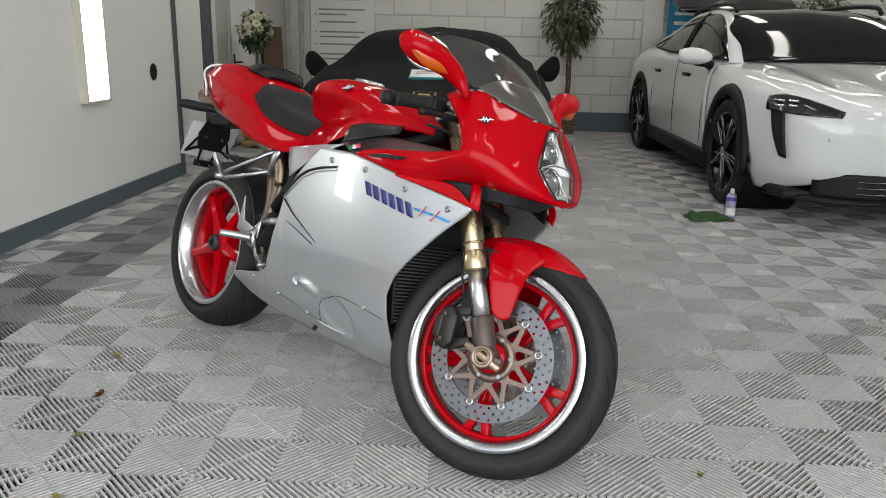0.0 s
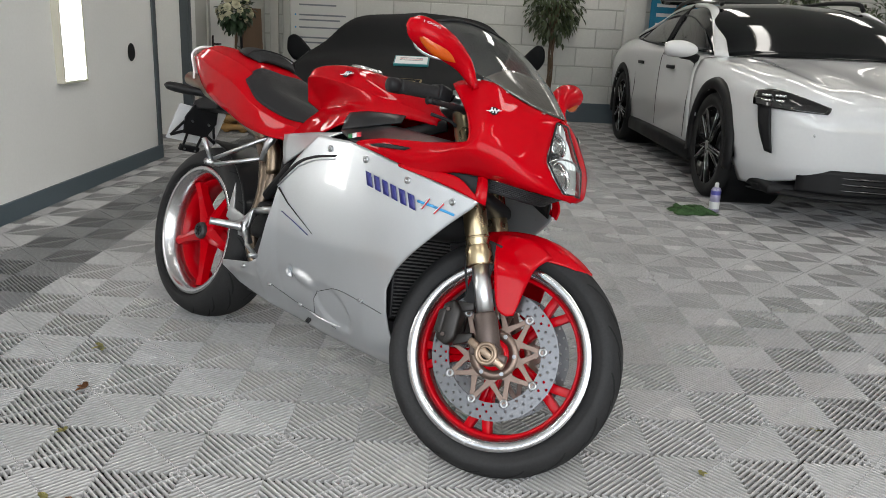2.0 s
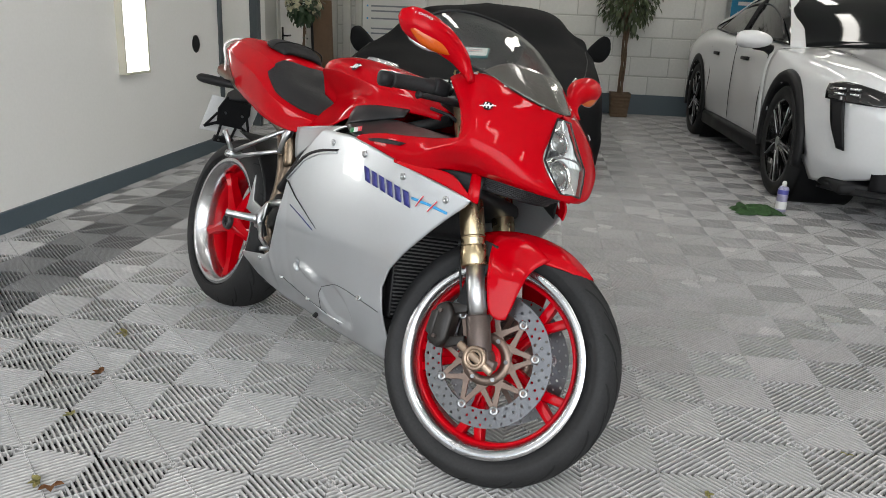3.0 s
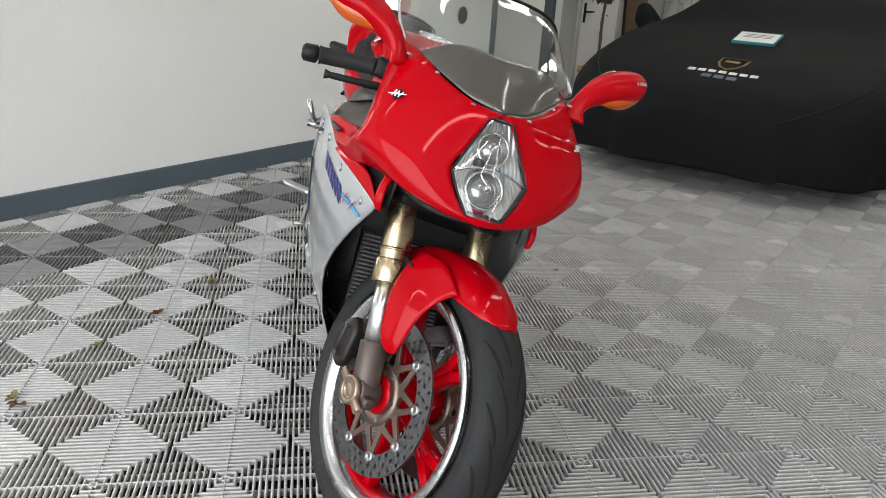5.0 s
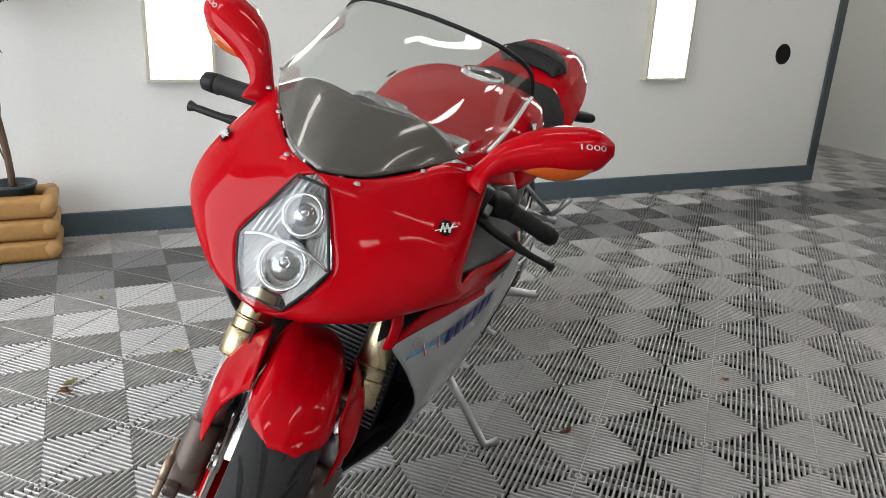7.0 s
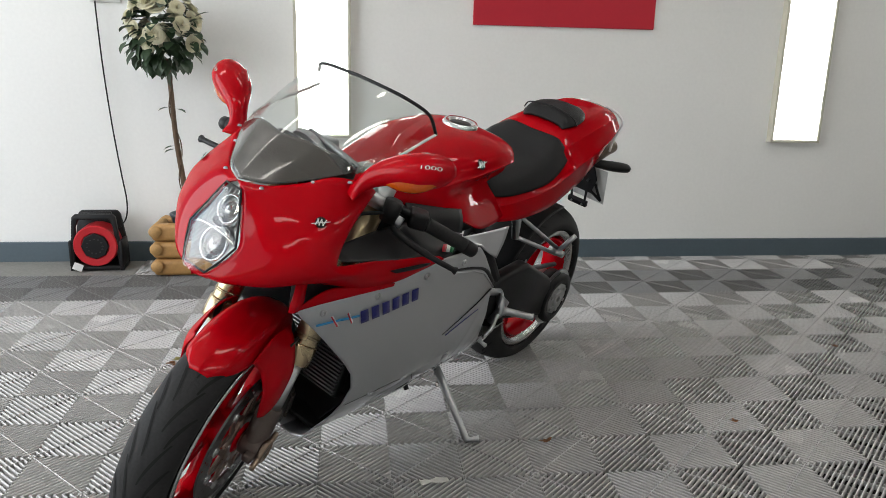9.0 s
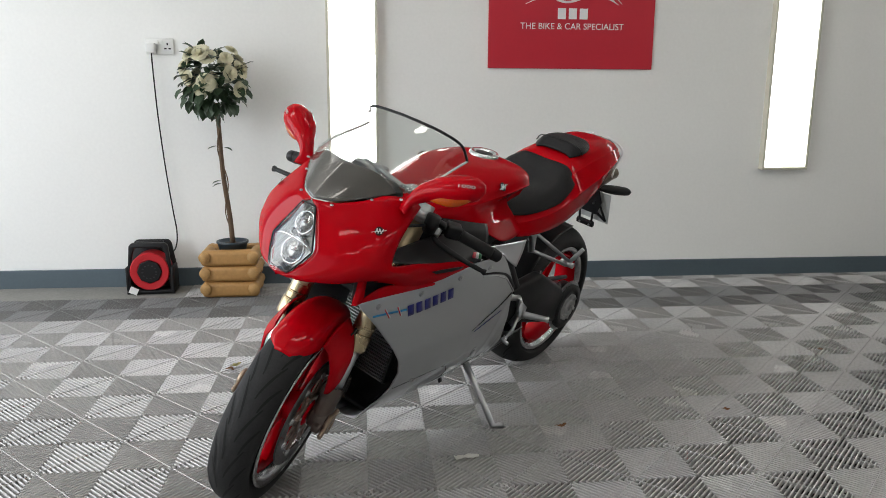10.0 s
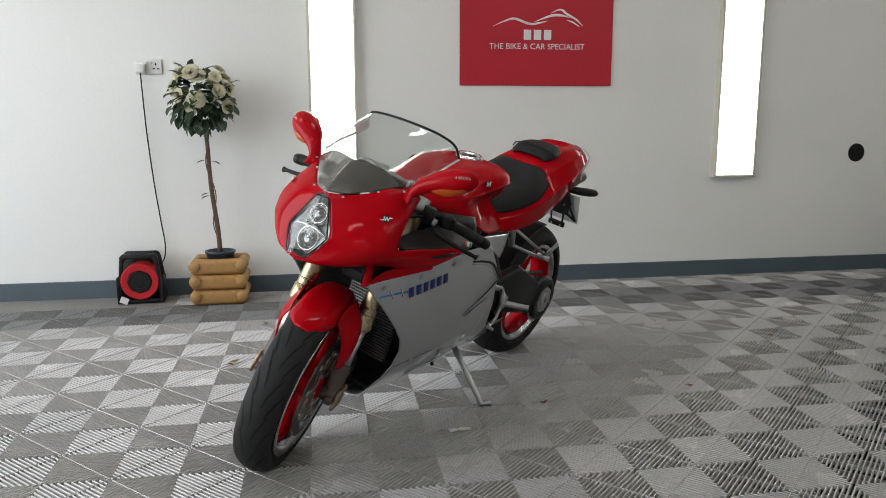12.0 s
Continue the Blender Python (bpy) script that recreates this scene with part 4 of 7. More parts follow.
# screen edge bead and screws
SCREEN_EDGE = material("acrylic_edge", (0.78, 0.80, 0.79), 0.15, 0, 0.05, coat=0.6)
top_edge = curve_points(SCREEN_ROWS[-1], 6)
for s in (-1, 1):
    part("screen_edge", tube([Vector((r[-1][0], r[-1][1] * s, r[-1][2])) for r in SCREEN_ROWS[:1]] + [Vector((p.x, p.y * s, p.z)) for p in curve_points([r[-1] for r in SCREEN_ROWS], 5)[1:]], 0.0034, 6), SCREEN_EDGE, bike, "pale cut edge of the screen")
part("screen_bead", tube([*[Vector((p.x, -p.y, p.z)) for p in reversed(top_edge[:-5])], *top_edge[1:]], 0.0036, 8), BLACK, bike, "black rubber bead on the screen")
for s in (-1, 1):
    for p in ((1.353, 0.054, 0.861), (1.283, 0.116, 0.889), (1.235, 0.166, 0.902)):
        part("screen_screw", moved(lathe([(0, 0.004), (0.004, 0.003), (0.005, 0)], 10, "Z"), Matrix.Translation((p[0] + 0.003, p[1] * s, p[2]))), ALU, bike)


def sweep(points, seg=18):
    """A body of oval sections: (x, y, z, half depth along x, half height)."""
    bm = bmesh.new()
    dense = curve_points([Vector(p[:3]) for p in points], 5)
    sizes = curve_points([Vector((p[3], p[4], 0)) for p in points], 5)
    rings = []
    for i, p in enumerate(dense):
        way = (dense[min(i + 1, len(dense) - 1)] - dense[max(i - 1, 0)]).normalized()
        up = (Vector((0, 0, 1)) - way * way.z).normalized()
        fore = up.cross(way)
        rings.append([bm.verts.new(p + fore * (sizes[i].x * math.cos(k * math.tau / seg)) + up * (sizes[i].y * math.sin(k * math.tau / seg))) for k in range(seg)])
    for a, b in zip(rings, rings[1:]):
        for k in range(seg):
            bm.faces.new((a[k], a[(k + 1) % seg], b[(k + 1) % seg], b[k]))
    bm.faces.new(rings[0][::-1]), bm.faces.new(rings[-1])
    bmesh.ops.recalc_face_normals(bm, faces=bm.faces[:])
    return bm


PODS = []
MIRROR_GLASS = material("mirror_glass", (0.8, 0.8, 0.8), 0.02, 1.0, 0.01, rough_var=0.01)
for s in (-1, 1):
    def handed(bm):
        return mirrored(bm) if s < 0 else bm
    pod = part("mirror", handed(sweep([(1.242, 0.174, 0.880, 0.028, 0.007), (1.228, 0.184, 0.902, 0.019, 0.013), (1.214, 0.207, 0.930, 0.022, 0.022), (1.194, 0.245, 0.953, 0.036, 0.030), (1.175, 0.287, 0.966, 0.042, 0.034), (1.160, 0.320, 0.977, 0.032, 0.028), (1.153, 0.340, 0.983, 0.008, 0.010)])), RED, bike, "red mirror pod with an amber indicator")
    PODS.append(pod)
    part("indicator", handed(sweep([(1.171, 0.336, 0.972, 0.002, 0.003), (1.187, 0.315, 0.960, 0.011, 0.016), (1.199, 0.287, 0.947, 0.014, 0.022), (1.209, 0.258, 0.937, 0.012, 0.017), (1.219, 0.231, 0.926, 0.002, 0.003)], 14)), AMBER, pod, "amber indicator lens")
    part("glass", handed(sweep([(1.186, 0.215, 0.932, 0.002, 0.004), (1.164, 0.243, 0.950, 0.003, 0.028), (1.143, 0.280, 0.965, 0.003, 0.031), (1.132, 0.310, 0.975, 0.002, 0.006)], 14)), MIRROR_GLASS, pod, "mirror glass")


def letters(text, size, mat, parent, m, name="lettering"):
    """Raised lettering as a mesh."""
    cu = bpy.data.curves.new(name, "FONT")
    cu.body, cu.size, cu.extrude, cu.align_x, cu.align_y = text, size, 0.0004, "CENTER", "CENTER"
    tmp = bpy.data.objects.new("tmp", cu)
    me = bpy.data.meshes.new_from_object(tmp)
    bpy.data.objects.remove(tmp)
    bm = bmesh.new()
    bm.from_mesh(me)
    return part(name, bm, mat, parent, smooth=False, m=m)


for s, pod in zip((-1, 1), PODS):
    nrm = Vector((0.70, 0.50 * s, 0.50)).normalized()
    way = Vector((-0.36, 0.90 * s, 0.24)).normalized() * s
    upv = nrm.cross(way).normalized()
    way = upv.cross(nrm)
    m = Matrix((way, upv, nrm)).transposed().to_4x4()
    m.translation = Vector((1.187, 0.306 * s, 0.977)) + nrm * 0.05
    word = letters("1000", 0.012, WHITE_DECAL, bike, m @ Matrix.Diagonal((1.9, 0.9, 1, 1)))
    shell = BVHTree.FromPolygons([v.co for v in pod.data.vertices], [tuple(p.vertices) for p in pod.data.polygons])
    for v in word.data.vertices:
        hit, face, _, _ = shell.ray_cast(v.co, -nrm)
        if hit:
            v.co = hit + nrm * 0.0012

# seats
PAD = (
    ((0.520, 0.0, 0.765), (0.520, 0.045, 0.765), (0.520, 0.075, 0.752), (0.520, 0.088, 0.735)),
    ((0.44, 0.0, 0.785), (0.44, 0.055, 0.787), (0.44, 0.095, 0.772), (0.44, 0.116, 0.736)),
    ((0.33, 0.0, 0.810), (0.33, 0.075, 0.818), (0.33, 0.118, 0.812), (0.33, 0.150, 0.768)),
    ((0.268, 0.0, 0.850), (0.268, 0.072, 0.858), (0.268, 0.116, 0.850), (0.268, 0.155, 0.806)),
    ((0.212, 0.0, 0.880), (0.212, 0.066, 0.882), (0.212, 0.102, 0.874), (0.208, 0.140, 0.838)),
)
part("rider_seat", surface(PAD, 5, 6, 0.012, True), LEATHER, bike, "black vinyl rider seat pad", m=TAIL_SHIFT)
PILLION = (
    ((0.172, 0.0, 0.915), (0.172, 0.040, 0.914), (0.172, 0.062, 0.909), (0.172, 0.072, 0.902)),
    ((0.145, 0.0, 0.942), (0.145, 0.045, 0.939), (0.145, 0.074, 0.928), (0.145, 0.088, 0.911)),
    ((0.10, 0.0, 0.954), (0.10, 0.048, 0.951), (0.10, 0.078, 0.940), (0.10, 0.094, 0.921)),
    ((0.05, 0.0, 0.957), (0.05, 0.040, 0.954), (0.05, 0.066, 0.945), (0.05, 0.080, 0.930)),
    ((0.01, 0.0, 0.950), (0.01, 0.028, 0.949), (0.01, 0.046, 0.944), (0.01, 0.058, 0.936)),
)
pill = part("pillion_seat", surface(PILLION, 5, 5, 0.010, True), LEATHER, bike, "black vinyl pillion pad with seams", m=TAIL_SHIFT)
part("seam", tube(curve_points([(0.13, -0.098, 0.916), (0.14, -0.076, 0.939), (0.14, 0, 0.950), (0.14, 0.076, 0.939), (0.13, 0.098, 0.916)]), 0.0022, 6), BLACK, pill, m=TAIL_SHIFT)

# tail end: pipes, lamp, plate hanger
TAIL_LAMP = material("red_lens", (0.35, 0.005, 0.008), 0.15, 0, 0.1, coat=1.0)
part("tail_lamp", box(-0.215, -0.075, 0.868, -0.198, 0.075, 0.925, 0.008), TAIL_LAMP, bike, "dark red tail lamp", m=TAIL_SHIFT)
for s in (-1, 1):
    part("tail_edge_line", tube(curve_points([(-0.203, 0.03 * s, 0.944), (-0.212, 0.078 * s, 0.930), (-0.214, 0.104 * s, 0.900), (-0.19, 0.10 * s, 0.850), (-0.15, 0.115 * s, 0.815)]), 0.0045, 8), WHITE_DECAL, bike, "pale line along the tail edge", m=TAIL_SHIFT)
    for y, z in ((0.035, 0.805), (0.085, 0.795)):
        part("exhaust_pipe", join(tube([(0.30, y * s * 0.8, 0.66), (0.10, y * s, 0.735), (-0.19, y * s, z + 0.015), (-0.225, y * s, z + 0.02)], 0.0245, 18, caps=False), tube([(-0.225, y * s, z + 0.02), (-0.20, y * s, z + 0.016)], 0.019, 18)), PIPE, bike, "dark steel tail pipe", m=TAIL_SHIFT)
    part("indicator_rear", sweep([(-0.06, 0.05 * s, 0.768, 0.012, 0.010), (-0.10, 0.09 * s, 0.768, 0.016, 0.012), (-0.15, 0.135 * s, 0.768, 0.024, 0.017), (-0.20, 0.172 * s, 0.768, 0.020, 0.015), (-0.215, 0.184 * s, 0.768, 0.004, 0.003)], 14), BLACK, bike, "black stalk indicator", m=TAIL_SHIFT)
PLATE = material("plate_back_white", (0.62, 0.62, 0.62), 0.4, 0, 0.05)
PLATE_AT = Matrix.Translation((-0.274, 0, 0.652)) @ Matrix.Rotation(radians(22), 4, "Y")
FACE = PLATE_AT @ Matrix.Translation((0.014, 0, 0)) @ Matrix.Rotation(radians(90), 4, "Z")
part("number_plate", moved(box(-0.0015, -0.098, -0.072, 0.0015, 0.098, 0.072, 0.001), PLATE_AT), PLATE, bike, "plain white number plate", m=TAIL_SHIFT)
boom = prism([(-0.04, 0.79), (-0.15, 0.778), (-0.248, 0.742), (-0.262, 0.715), (-0.20, 0.715), (-0.09, 0.725)], 0.086, 0.006)
panel = moved(prism([(-0.050, 0.085), (0.050, 0.085), (0.066, 0.030), (0.048, -0.034), (-0.048, -0.034), (-0.066, 0.030)], 0.006, 0.002), FACE)
arms = [moved(prism(o, 0.005, 0.001), FACE) for q in (-1, 1) for o in (
    [(q * x, z) for x, z in ((0.058, 0.008), (0.064, 0.016), (0.096, -0.050), (0.088, -0.056))],
    [(q * x, z) for x, z in ((0.044, -0.030), (0.050, -0.022), (0.092, -0.044), (0.090, -0.056))],
    [(q * x, z) for x, z in ((0.026, -0.030), (0.036, -0.030), (0.032, -0.082), (0.024, -0.082))])]
hanger = part("plate_hanger", boom, BLACK, bike, "black number plate hanger with side arms", smooth=False, m=TAIL_SHIFT)
part("hanger_panel", panel, BLACK, hanger, smooth=False, m=TAIL_SHIFT)
for arm in arms:
    part("hanger_arm", arm, BLACK, hanger, smooth=False, m=TAIL_SHIFT)
part("foot_bar", moved(box(-0.040, -0.008, -0.104, 0.040, 0.008, -0.080, 0.004), FACE), BLACK, hanger, smooth=False, m=TAIL_SHIFT)
for q, z in ((-1, 0.022), (1, 0.022), (-1, -0.093), (1, -0.093)):
    part("bolt", moved(lathe([(0, -0.012), (0.0045, -0.012), (0.0045, 0.0), (0, 0.0)], 8), FACE @ Matrix.Translation((q * (0.034 if z > 0 else 0.022), 0.001, z))), ALU, hanger, smooth=False, m=TAIL_SHIFT)

# frame, engine, radiator, exhaust
HEAT_DARK = material("dark_heat_tinted_steel", (0.16, 0.125, 0.095), 0.36, 1.0, 0.25, 9, 120)
part("engine", join(box(0.50, -0.10, 0.21, 1.02, 0.10, 0.40, 0.04, 3), box(0.56, -0.145, 0.33, 0.98, 0.145, 0.56, 0.05, 3), box(0.72, -0.14, 0.50, 1.08, 0.14, 0.72, 0.03)), ENGINE, bike, "dark cast engine")
part("airbox", box(0.62, -0.12, 0.66, 1.00, 0.12, 0.77, 0.03, 3), BLACK, bike)
FIN = material("radiator_fin", (0.20, 0.20, 0.20), 0.45, 0.6, 0.1)
rad = part("radiator", moved(box(-0.02, -0.110, -0.15, 0.008, 0.110, 0.18, 0.006), Matrix.Translation((1.035, 0, 0.43)) @ Matrix.Rotation(radians(-12), 4, "Y")), BLACK, bike, "black finned radiator")
for z in np.linspace(-0.14, 0.17, 34):
    part("fin", moved(box(0.008, -0.105, z - 0.0018, 0.017, 0.105, z + 0.0018), Matrix.Translation((1.035, 0, 0.43)) @ Matrix.Rotation(radians(-12), 4, "Y")), FIN, rad, smooth=False)
part("belly_tray", box(0.40, -0.085, 0.185, 1.10, 0.085, 0.20, 0.005), BLACK, bike)
part("inner_scoop", surface((((1.040, 0.140, 0.30), (1.035, 0.09, 0.28), (1.03, 0, 0.275)), ((1.045, 0.100, 0.245), (1.045, 0.06, 0.222), (1.04, 0, 0.21)), ((1.085, 0.062, 0.180), (1.085, 0.035, 0.176), (1.085, 0, 0.174))), 5, 5, 0.003, True), BLACK, bike)
for s in (-1, 1):
    part("frame_tube", tube([(1.07, 0.06 * s, 0.80), (0.86, 0.165 * s, 0.70), (0.62, 0.165 * s, 0.62), (0.50, 0.15 * s, 0.50)], 0.016, 12), BLACK, bike)
    part("frame_tube", tube([(1.04, 0.06 * s, 0.70), (0.80, 0.16 * s, 0.60), (0.70, 0.16 * s, 0.68)], 0.014, 12), BLACK, bike)
    part("frame_plate", moved(prism([(0.42, 0.25), (0.56, 0.27), (0.62, 0.48), (0.60, 0.62), (0.50, 0.62), (0.50, 0.46)], 0.016, 0.005), Matrix.Translation((0, 0.118 * s, 0))), BLACK, bike, "black swingarm pivot plate")

    def handed(bm):
        return mirrored(bm) if s < 0 else bm
    part("frame_cover", handed(surface((((0.56, 0.178, 0.690), (0.70, 0.196, 0.708), (0.85, 0.205, 0.726)), ((0.575, 0.184, 0.650), (0.69, 0.202, 0.675), (0.80, 0.212, 0.705)), ((0.60, 0.188, 0.605), (0.68, 0.205, 0.645), (0.75, 0.214, 0.690))), 5, 5, 0.004)), SILVER, bike, "silver frame side cover")
    part("air_tube_cover", handed(surface((((0.820, 0.172, 0.782), (0.89, 0.166, 0.794), (0.98, 0.120, 0.803)), ((0.826, 0.188, 0.760), (0.90, 0.180, 0.775), (0.985, 0.132, 0.794)), ((0.835, 0.200, 0.732), (0.91, 0.186, 0.752), (0.99, 0.142, 0.782))), 5, 5, 0.005)), CARBON, bike, "black air tube cover")
    part("cockpit_panel", handed(surface((((0.835, 0.204, 0.730), (0.95, 0.160, 0.766), (1.06, 0.142, 0.764), (1.25, 0.150, 0.752)), ((0.885, 0.222, 0.7175), (0.98, 0.198, 0.742), (1.09, 0.186, 0.747), (1.252, 0.178, 0.752)), ((0.935, 0.236, 0.704), (1.03, 0.232, 0.725), (1.11, 0.226, 0.731), (1.255, 0.202, 0.752))), 6, 5, 0.003)), CARBON, bike, "matt black cockpit side panel")
    # tricolour sticker
    for k, mt in enumerate((GREEN_DECAL, WHITE_DECAL, RED_DECAL)):
        x0 = 0.893 + 0.016 * k
        part("flag_band", handed(surface((((x0, 0.2235, 0.7225 + 0.004 * k), (x0 + 0.0158, 0.2230, 0.7265 + 0.004 * k)), ((x0 + 0.014, 0.2330, 0.7105 + 0.004 * k), (x0 + 0.0298, 0.2325, 0.7145 + 0.004 * k))), 2, 2, 0.0006)), mt, bike)
    # slit in the red band, front vent
    part("band_slit", handed(surface((((1.00, 0.2405, 0.708), (1.06, 0.2420, 0.716), (1.14, 0.2345, 0.718)), ((1.01, 0.2415, 0.704), (1.06, 0.2425, 0.706), (1.12, 0.2375, 0.709))), 4, 3, 0.0015)), BLACK, bike, "dark slit in the red band")
    part("side_vent", handed(surface((((1.215, 0.180, 0.700), (1.26, 0.158, 0.700), (1.31, 0.130, 0.696)), ((1.215, 0.178, 0.655), (1.26, 0.156, 0.640), (1.31, 0.134, 0.625))), 4, 3, 0.003)), BLACK, bike, "dark vent opening")
    # vent slot at the rear of the silver panel and the black slash
    def on_panel(x, z, lift):
        return (x, side_y(x, z) + lift, z)
    part("panel_vent", handed(surface([[on_panel(x, z, 0.001) for x, z in row] for row in (((0.645, 0.563), (0.72, 0.622), (0.80, 0.650), (0.888, 0.664)), ((0.645, 0.550), (0.73, 0.617), (0.80, 0.643), (0.880, 0.657)))], 6, 2, 0.003)), BLACK, bike, "dark vent slot")
    part("vent_lip", handed(tube([on_panel(x, z, 0.002) for x, z in ((0.645, 0.546), (0.69, 0.582), (0.73, 0.612), (0.80, 0.639), (0.882, 0.653))], 0.0028, 8)), SILVER, bike)
    part("panel_crease", handed(tube([on_panel(x, z, 0.001) for x, z in ((0.648, 0.540), (0.70, 0.505), (0.76, 0.476), (0.822, 0.445))], [0.0026, 0.002, 0.0014, 0.0006], 6)), BLACK, bike)
    part("panel_text_line", handed(tube([on_panel(x, z, 0.001) for x, z in ((0.672, 0.478), (0.73, 0.462), (0.805, 0.438))], 0.0013, 6)), BLUE_DECAL, bike)
    part("drain_slot", handed(moved(box(-0.007, -0.003, -0.013, 0.007, 0.003, 0.013), Matrix.Translation(on_panel(0.753, 0.192, 0.0)) @ Matrix.Rotation(radians(34), 4, "X"))), BLACK, bike)
    part("panel_ridge", handed(tube([on_panel(x, z, 0.0) for x, z in ((0.735, 0.222), (0.80, 0.212), (0.875, 0.208), (0.90, 0.212))], [0.001, 0.004, 0.004, 0.001], 8)), SILVER, bike)
    part("panel_stud", handed(moved(sweep([(-0.014, 0, 0.008, 0.001, 0.001), (-0.006, 0.003, 0.004, 0.006, 0.008), (0.006, 0.003, -0.004, 0.006, 0.008), (0.014, 0, -0.008, 0.001, 0.001)], 10), Matrix.Translation(on_panel(0.712, 0.313, 0.0)))), SILVER, bike)
    for x, z in ((0.858, 0.676), (0.992, 0.669), (1.128, 0.642), (1.251, 0.617), (1.016, 0.316), (0.727, 0.228), (0.582, 0.25), (0.437, 0.271)):
        y = side_y(x, z)
        part("fairing_screw", handed(moved(ring(0.0022, 0.0085, -0.002, 0.003, 14), Matrix.Translation((x, y, z)) @ Matrix.Rotation(radians(-8 if z > 0.5 else 24), 4, "X"))), ALU, bike)
    # maker's lettering as slanted bars: six dark blue strokes, then a white-edged red and blue emblem
    n = 6
    for k in range(n):
        x0 = 1.004 + 0.0272 * k
        zc = 0.625 - 0.0056 * k
        hgt = 0.0170
        lean = -0.006 if s < 0 else 0.006
        rows = [[(x0 + lean * f, side_y(x0 + lean * f, zc + hgt * f) + 0.0022, zc + hgt * f), (x0 + 0.019 + lean * f, side_y(x0 + 0.019 + lean * f, zc + hgt * f - 0.004) + 0.0022, zc + hgt * f - 0.004)] for f in (-1, 0, 1)]
        part("letter_bar", handed(surface(rows, 2, 2, 0.0006)), BLUE_DECAL, bike)
    for mt, pts, wide in ((SKY_DECAL, ((1.165, 0.600), (1.21, 0.596), (1.262, 0.588)), 0.0060), (WHITE_DECAL, ((1.180, 0.584), (1.188, 0.598), (1.196, 0.612)), 0.0062), (RED_DECAL, ((1.182, 0.584), (1.190, 0.598), (1.198, 0.612)), 0.0034), (WHITE_DECAL, ((1.212, 0.580), (1.222, 0.594), (1.232, 0.608)), 0.0062), (RED_DECAL, ((1.214, 0.580), (1.224, 0.594), (1.234, 0.608)), 0.0034)):
        lift = 0.0030 if mt is SKY_DECAL else 0.0036 if mt is WHITE_DECAL else 0.0044
        for (xa, za), (xb, zb) in zip(pts, pts[1:]):
            d = Vector((xb - xa, zb - za)).normalized()
            rows = [[(x + q * -d.y * wide, side_y(x, z) + lift, z + q * d.x * wide) for x, z in ((xa, za), ((xa + xb) / 2, (za + zb) / 2), (xb, zb))] for q in (-0.5, 0.5)]
            part("emblem_stroke", handed(surface(rows, 2, 2, 0.0005)), mt, bike)
    # rosette badge on the nose and on the tank
    for c, nrm, r in (((1.311, 0.176, 0.835), (0.62, 0.62, 0.48), 0.0165), ((0.760, 0.157, 0.883), (0.0, 0.80, 0.6), 0.021)):
        nv = Vector((nrm[0], nrm[1] * s, nrm[2])).normalized()
        m = nv.to_track_quat("Z", "Y").to_matrix().to_4x4()
        m.translation = Vector((c[0], c[1] * s, c[2])) + nv * 0.003
        bm = bmesh.new()
        pts = [bm.verts.new((r * (0.74 if k % 2 else 0.58) * math.cos(k * math.tau / 32), r * (0.74 if k % 2 else 0.58) * math.sin(k * math.tau / 32), 0)) for k in range(32)]
        f = bm.faces.new(pts)
        bmesh.ops.solidify(bm, geom=[f], thickness=-0.0016)
        bd = part("badge", bm, BLACK, bike, "dark rosette badge with bright strokes", smooth=False, m=m)
        part("badge_stroke", join(moved(box(-0.023, -0.0009, 0.0012, 0.023, 0.0009, 0.0024), pose(0, -0.001, 0, 0, 0, 14)), *[moved(box(-0.0085, -0.0012, 0.0012, 0.0085, 0.0012, 0.0026), pose(dx, 0, 0, 0, 0, turn)) for dx, turn in ((-0.009, 70), (-0.005, 115), (-0.001, 70), (0.004, 115), (0.009, 62))]), WHITE_DECAL, bd, smooth=False, m=m @ Matrix.Diagonal((r / 0.021, r / 0.021, 1, 1)))

    # footrests and subframe
    hang = part("footrest_hanger", join(tube([(0.56, 0.150 * s, 0.47), (0.50, 0.150 * s, 0.455), (0.452, 0.150 * s, 0.442)], 0.012, 10), tube([(0.452, 0.150 * s, 0.442), (0.445, 0.175 * s, 0.391), (0.475, 0.16 * s, 0.345)], [0.013, 0.018, 0.010], 12), moved(prism([(0.40, 0.40), (0.47, 0.45), (0.46, 0.36), (0.42, 0.36)], 0.012, 0.004), Matrix.Translation((0, 0.165 * s, 0)))), ALU, bike, "bright alloy footrest hanger")
    part("heel_guard", moved(prism([(0.285, 0.395), (0.335, 0.385), (0.39, 0.415), (0.32, 0.43), (0.300, 0.510)], 0.006, 0.002), Matrix.Translation((0, 0.135 * s, 0))), ALU, hang)
    part("footrest", tube([(0.450, 0.18 * s, 0.391), (0.444, 0.19 * s, 0.391), (0.395, 0.25 * s, 0.389), (0.391, 0.255 * s, 0.389)], [0.018, 0.0125, 0.0105, 0.012], 12), ALU, hang, "knurled footrest")
    part("pedal", tube([(0.475, 0.18 * s, 0.385), (0.50, 0.185 * s, 0.345), (0.56, 0.190 * s, 0.325), (0.565, 0.215 * s, 0.325)], 0.007, 8), ALU, hang)
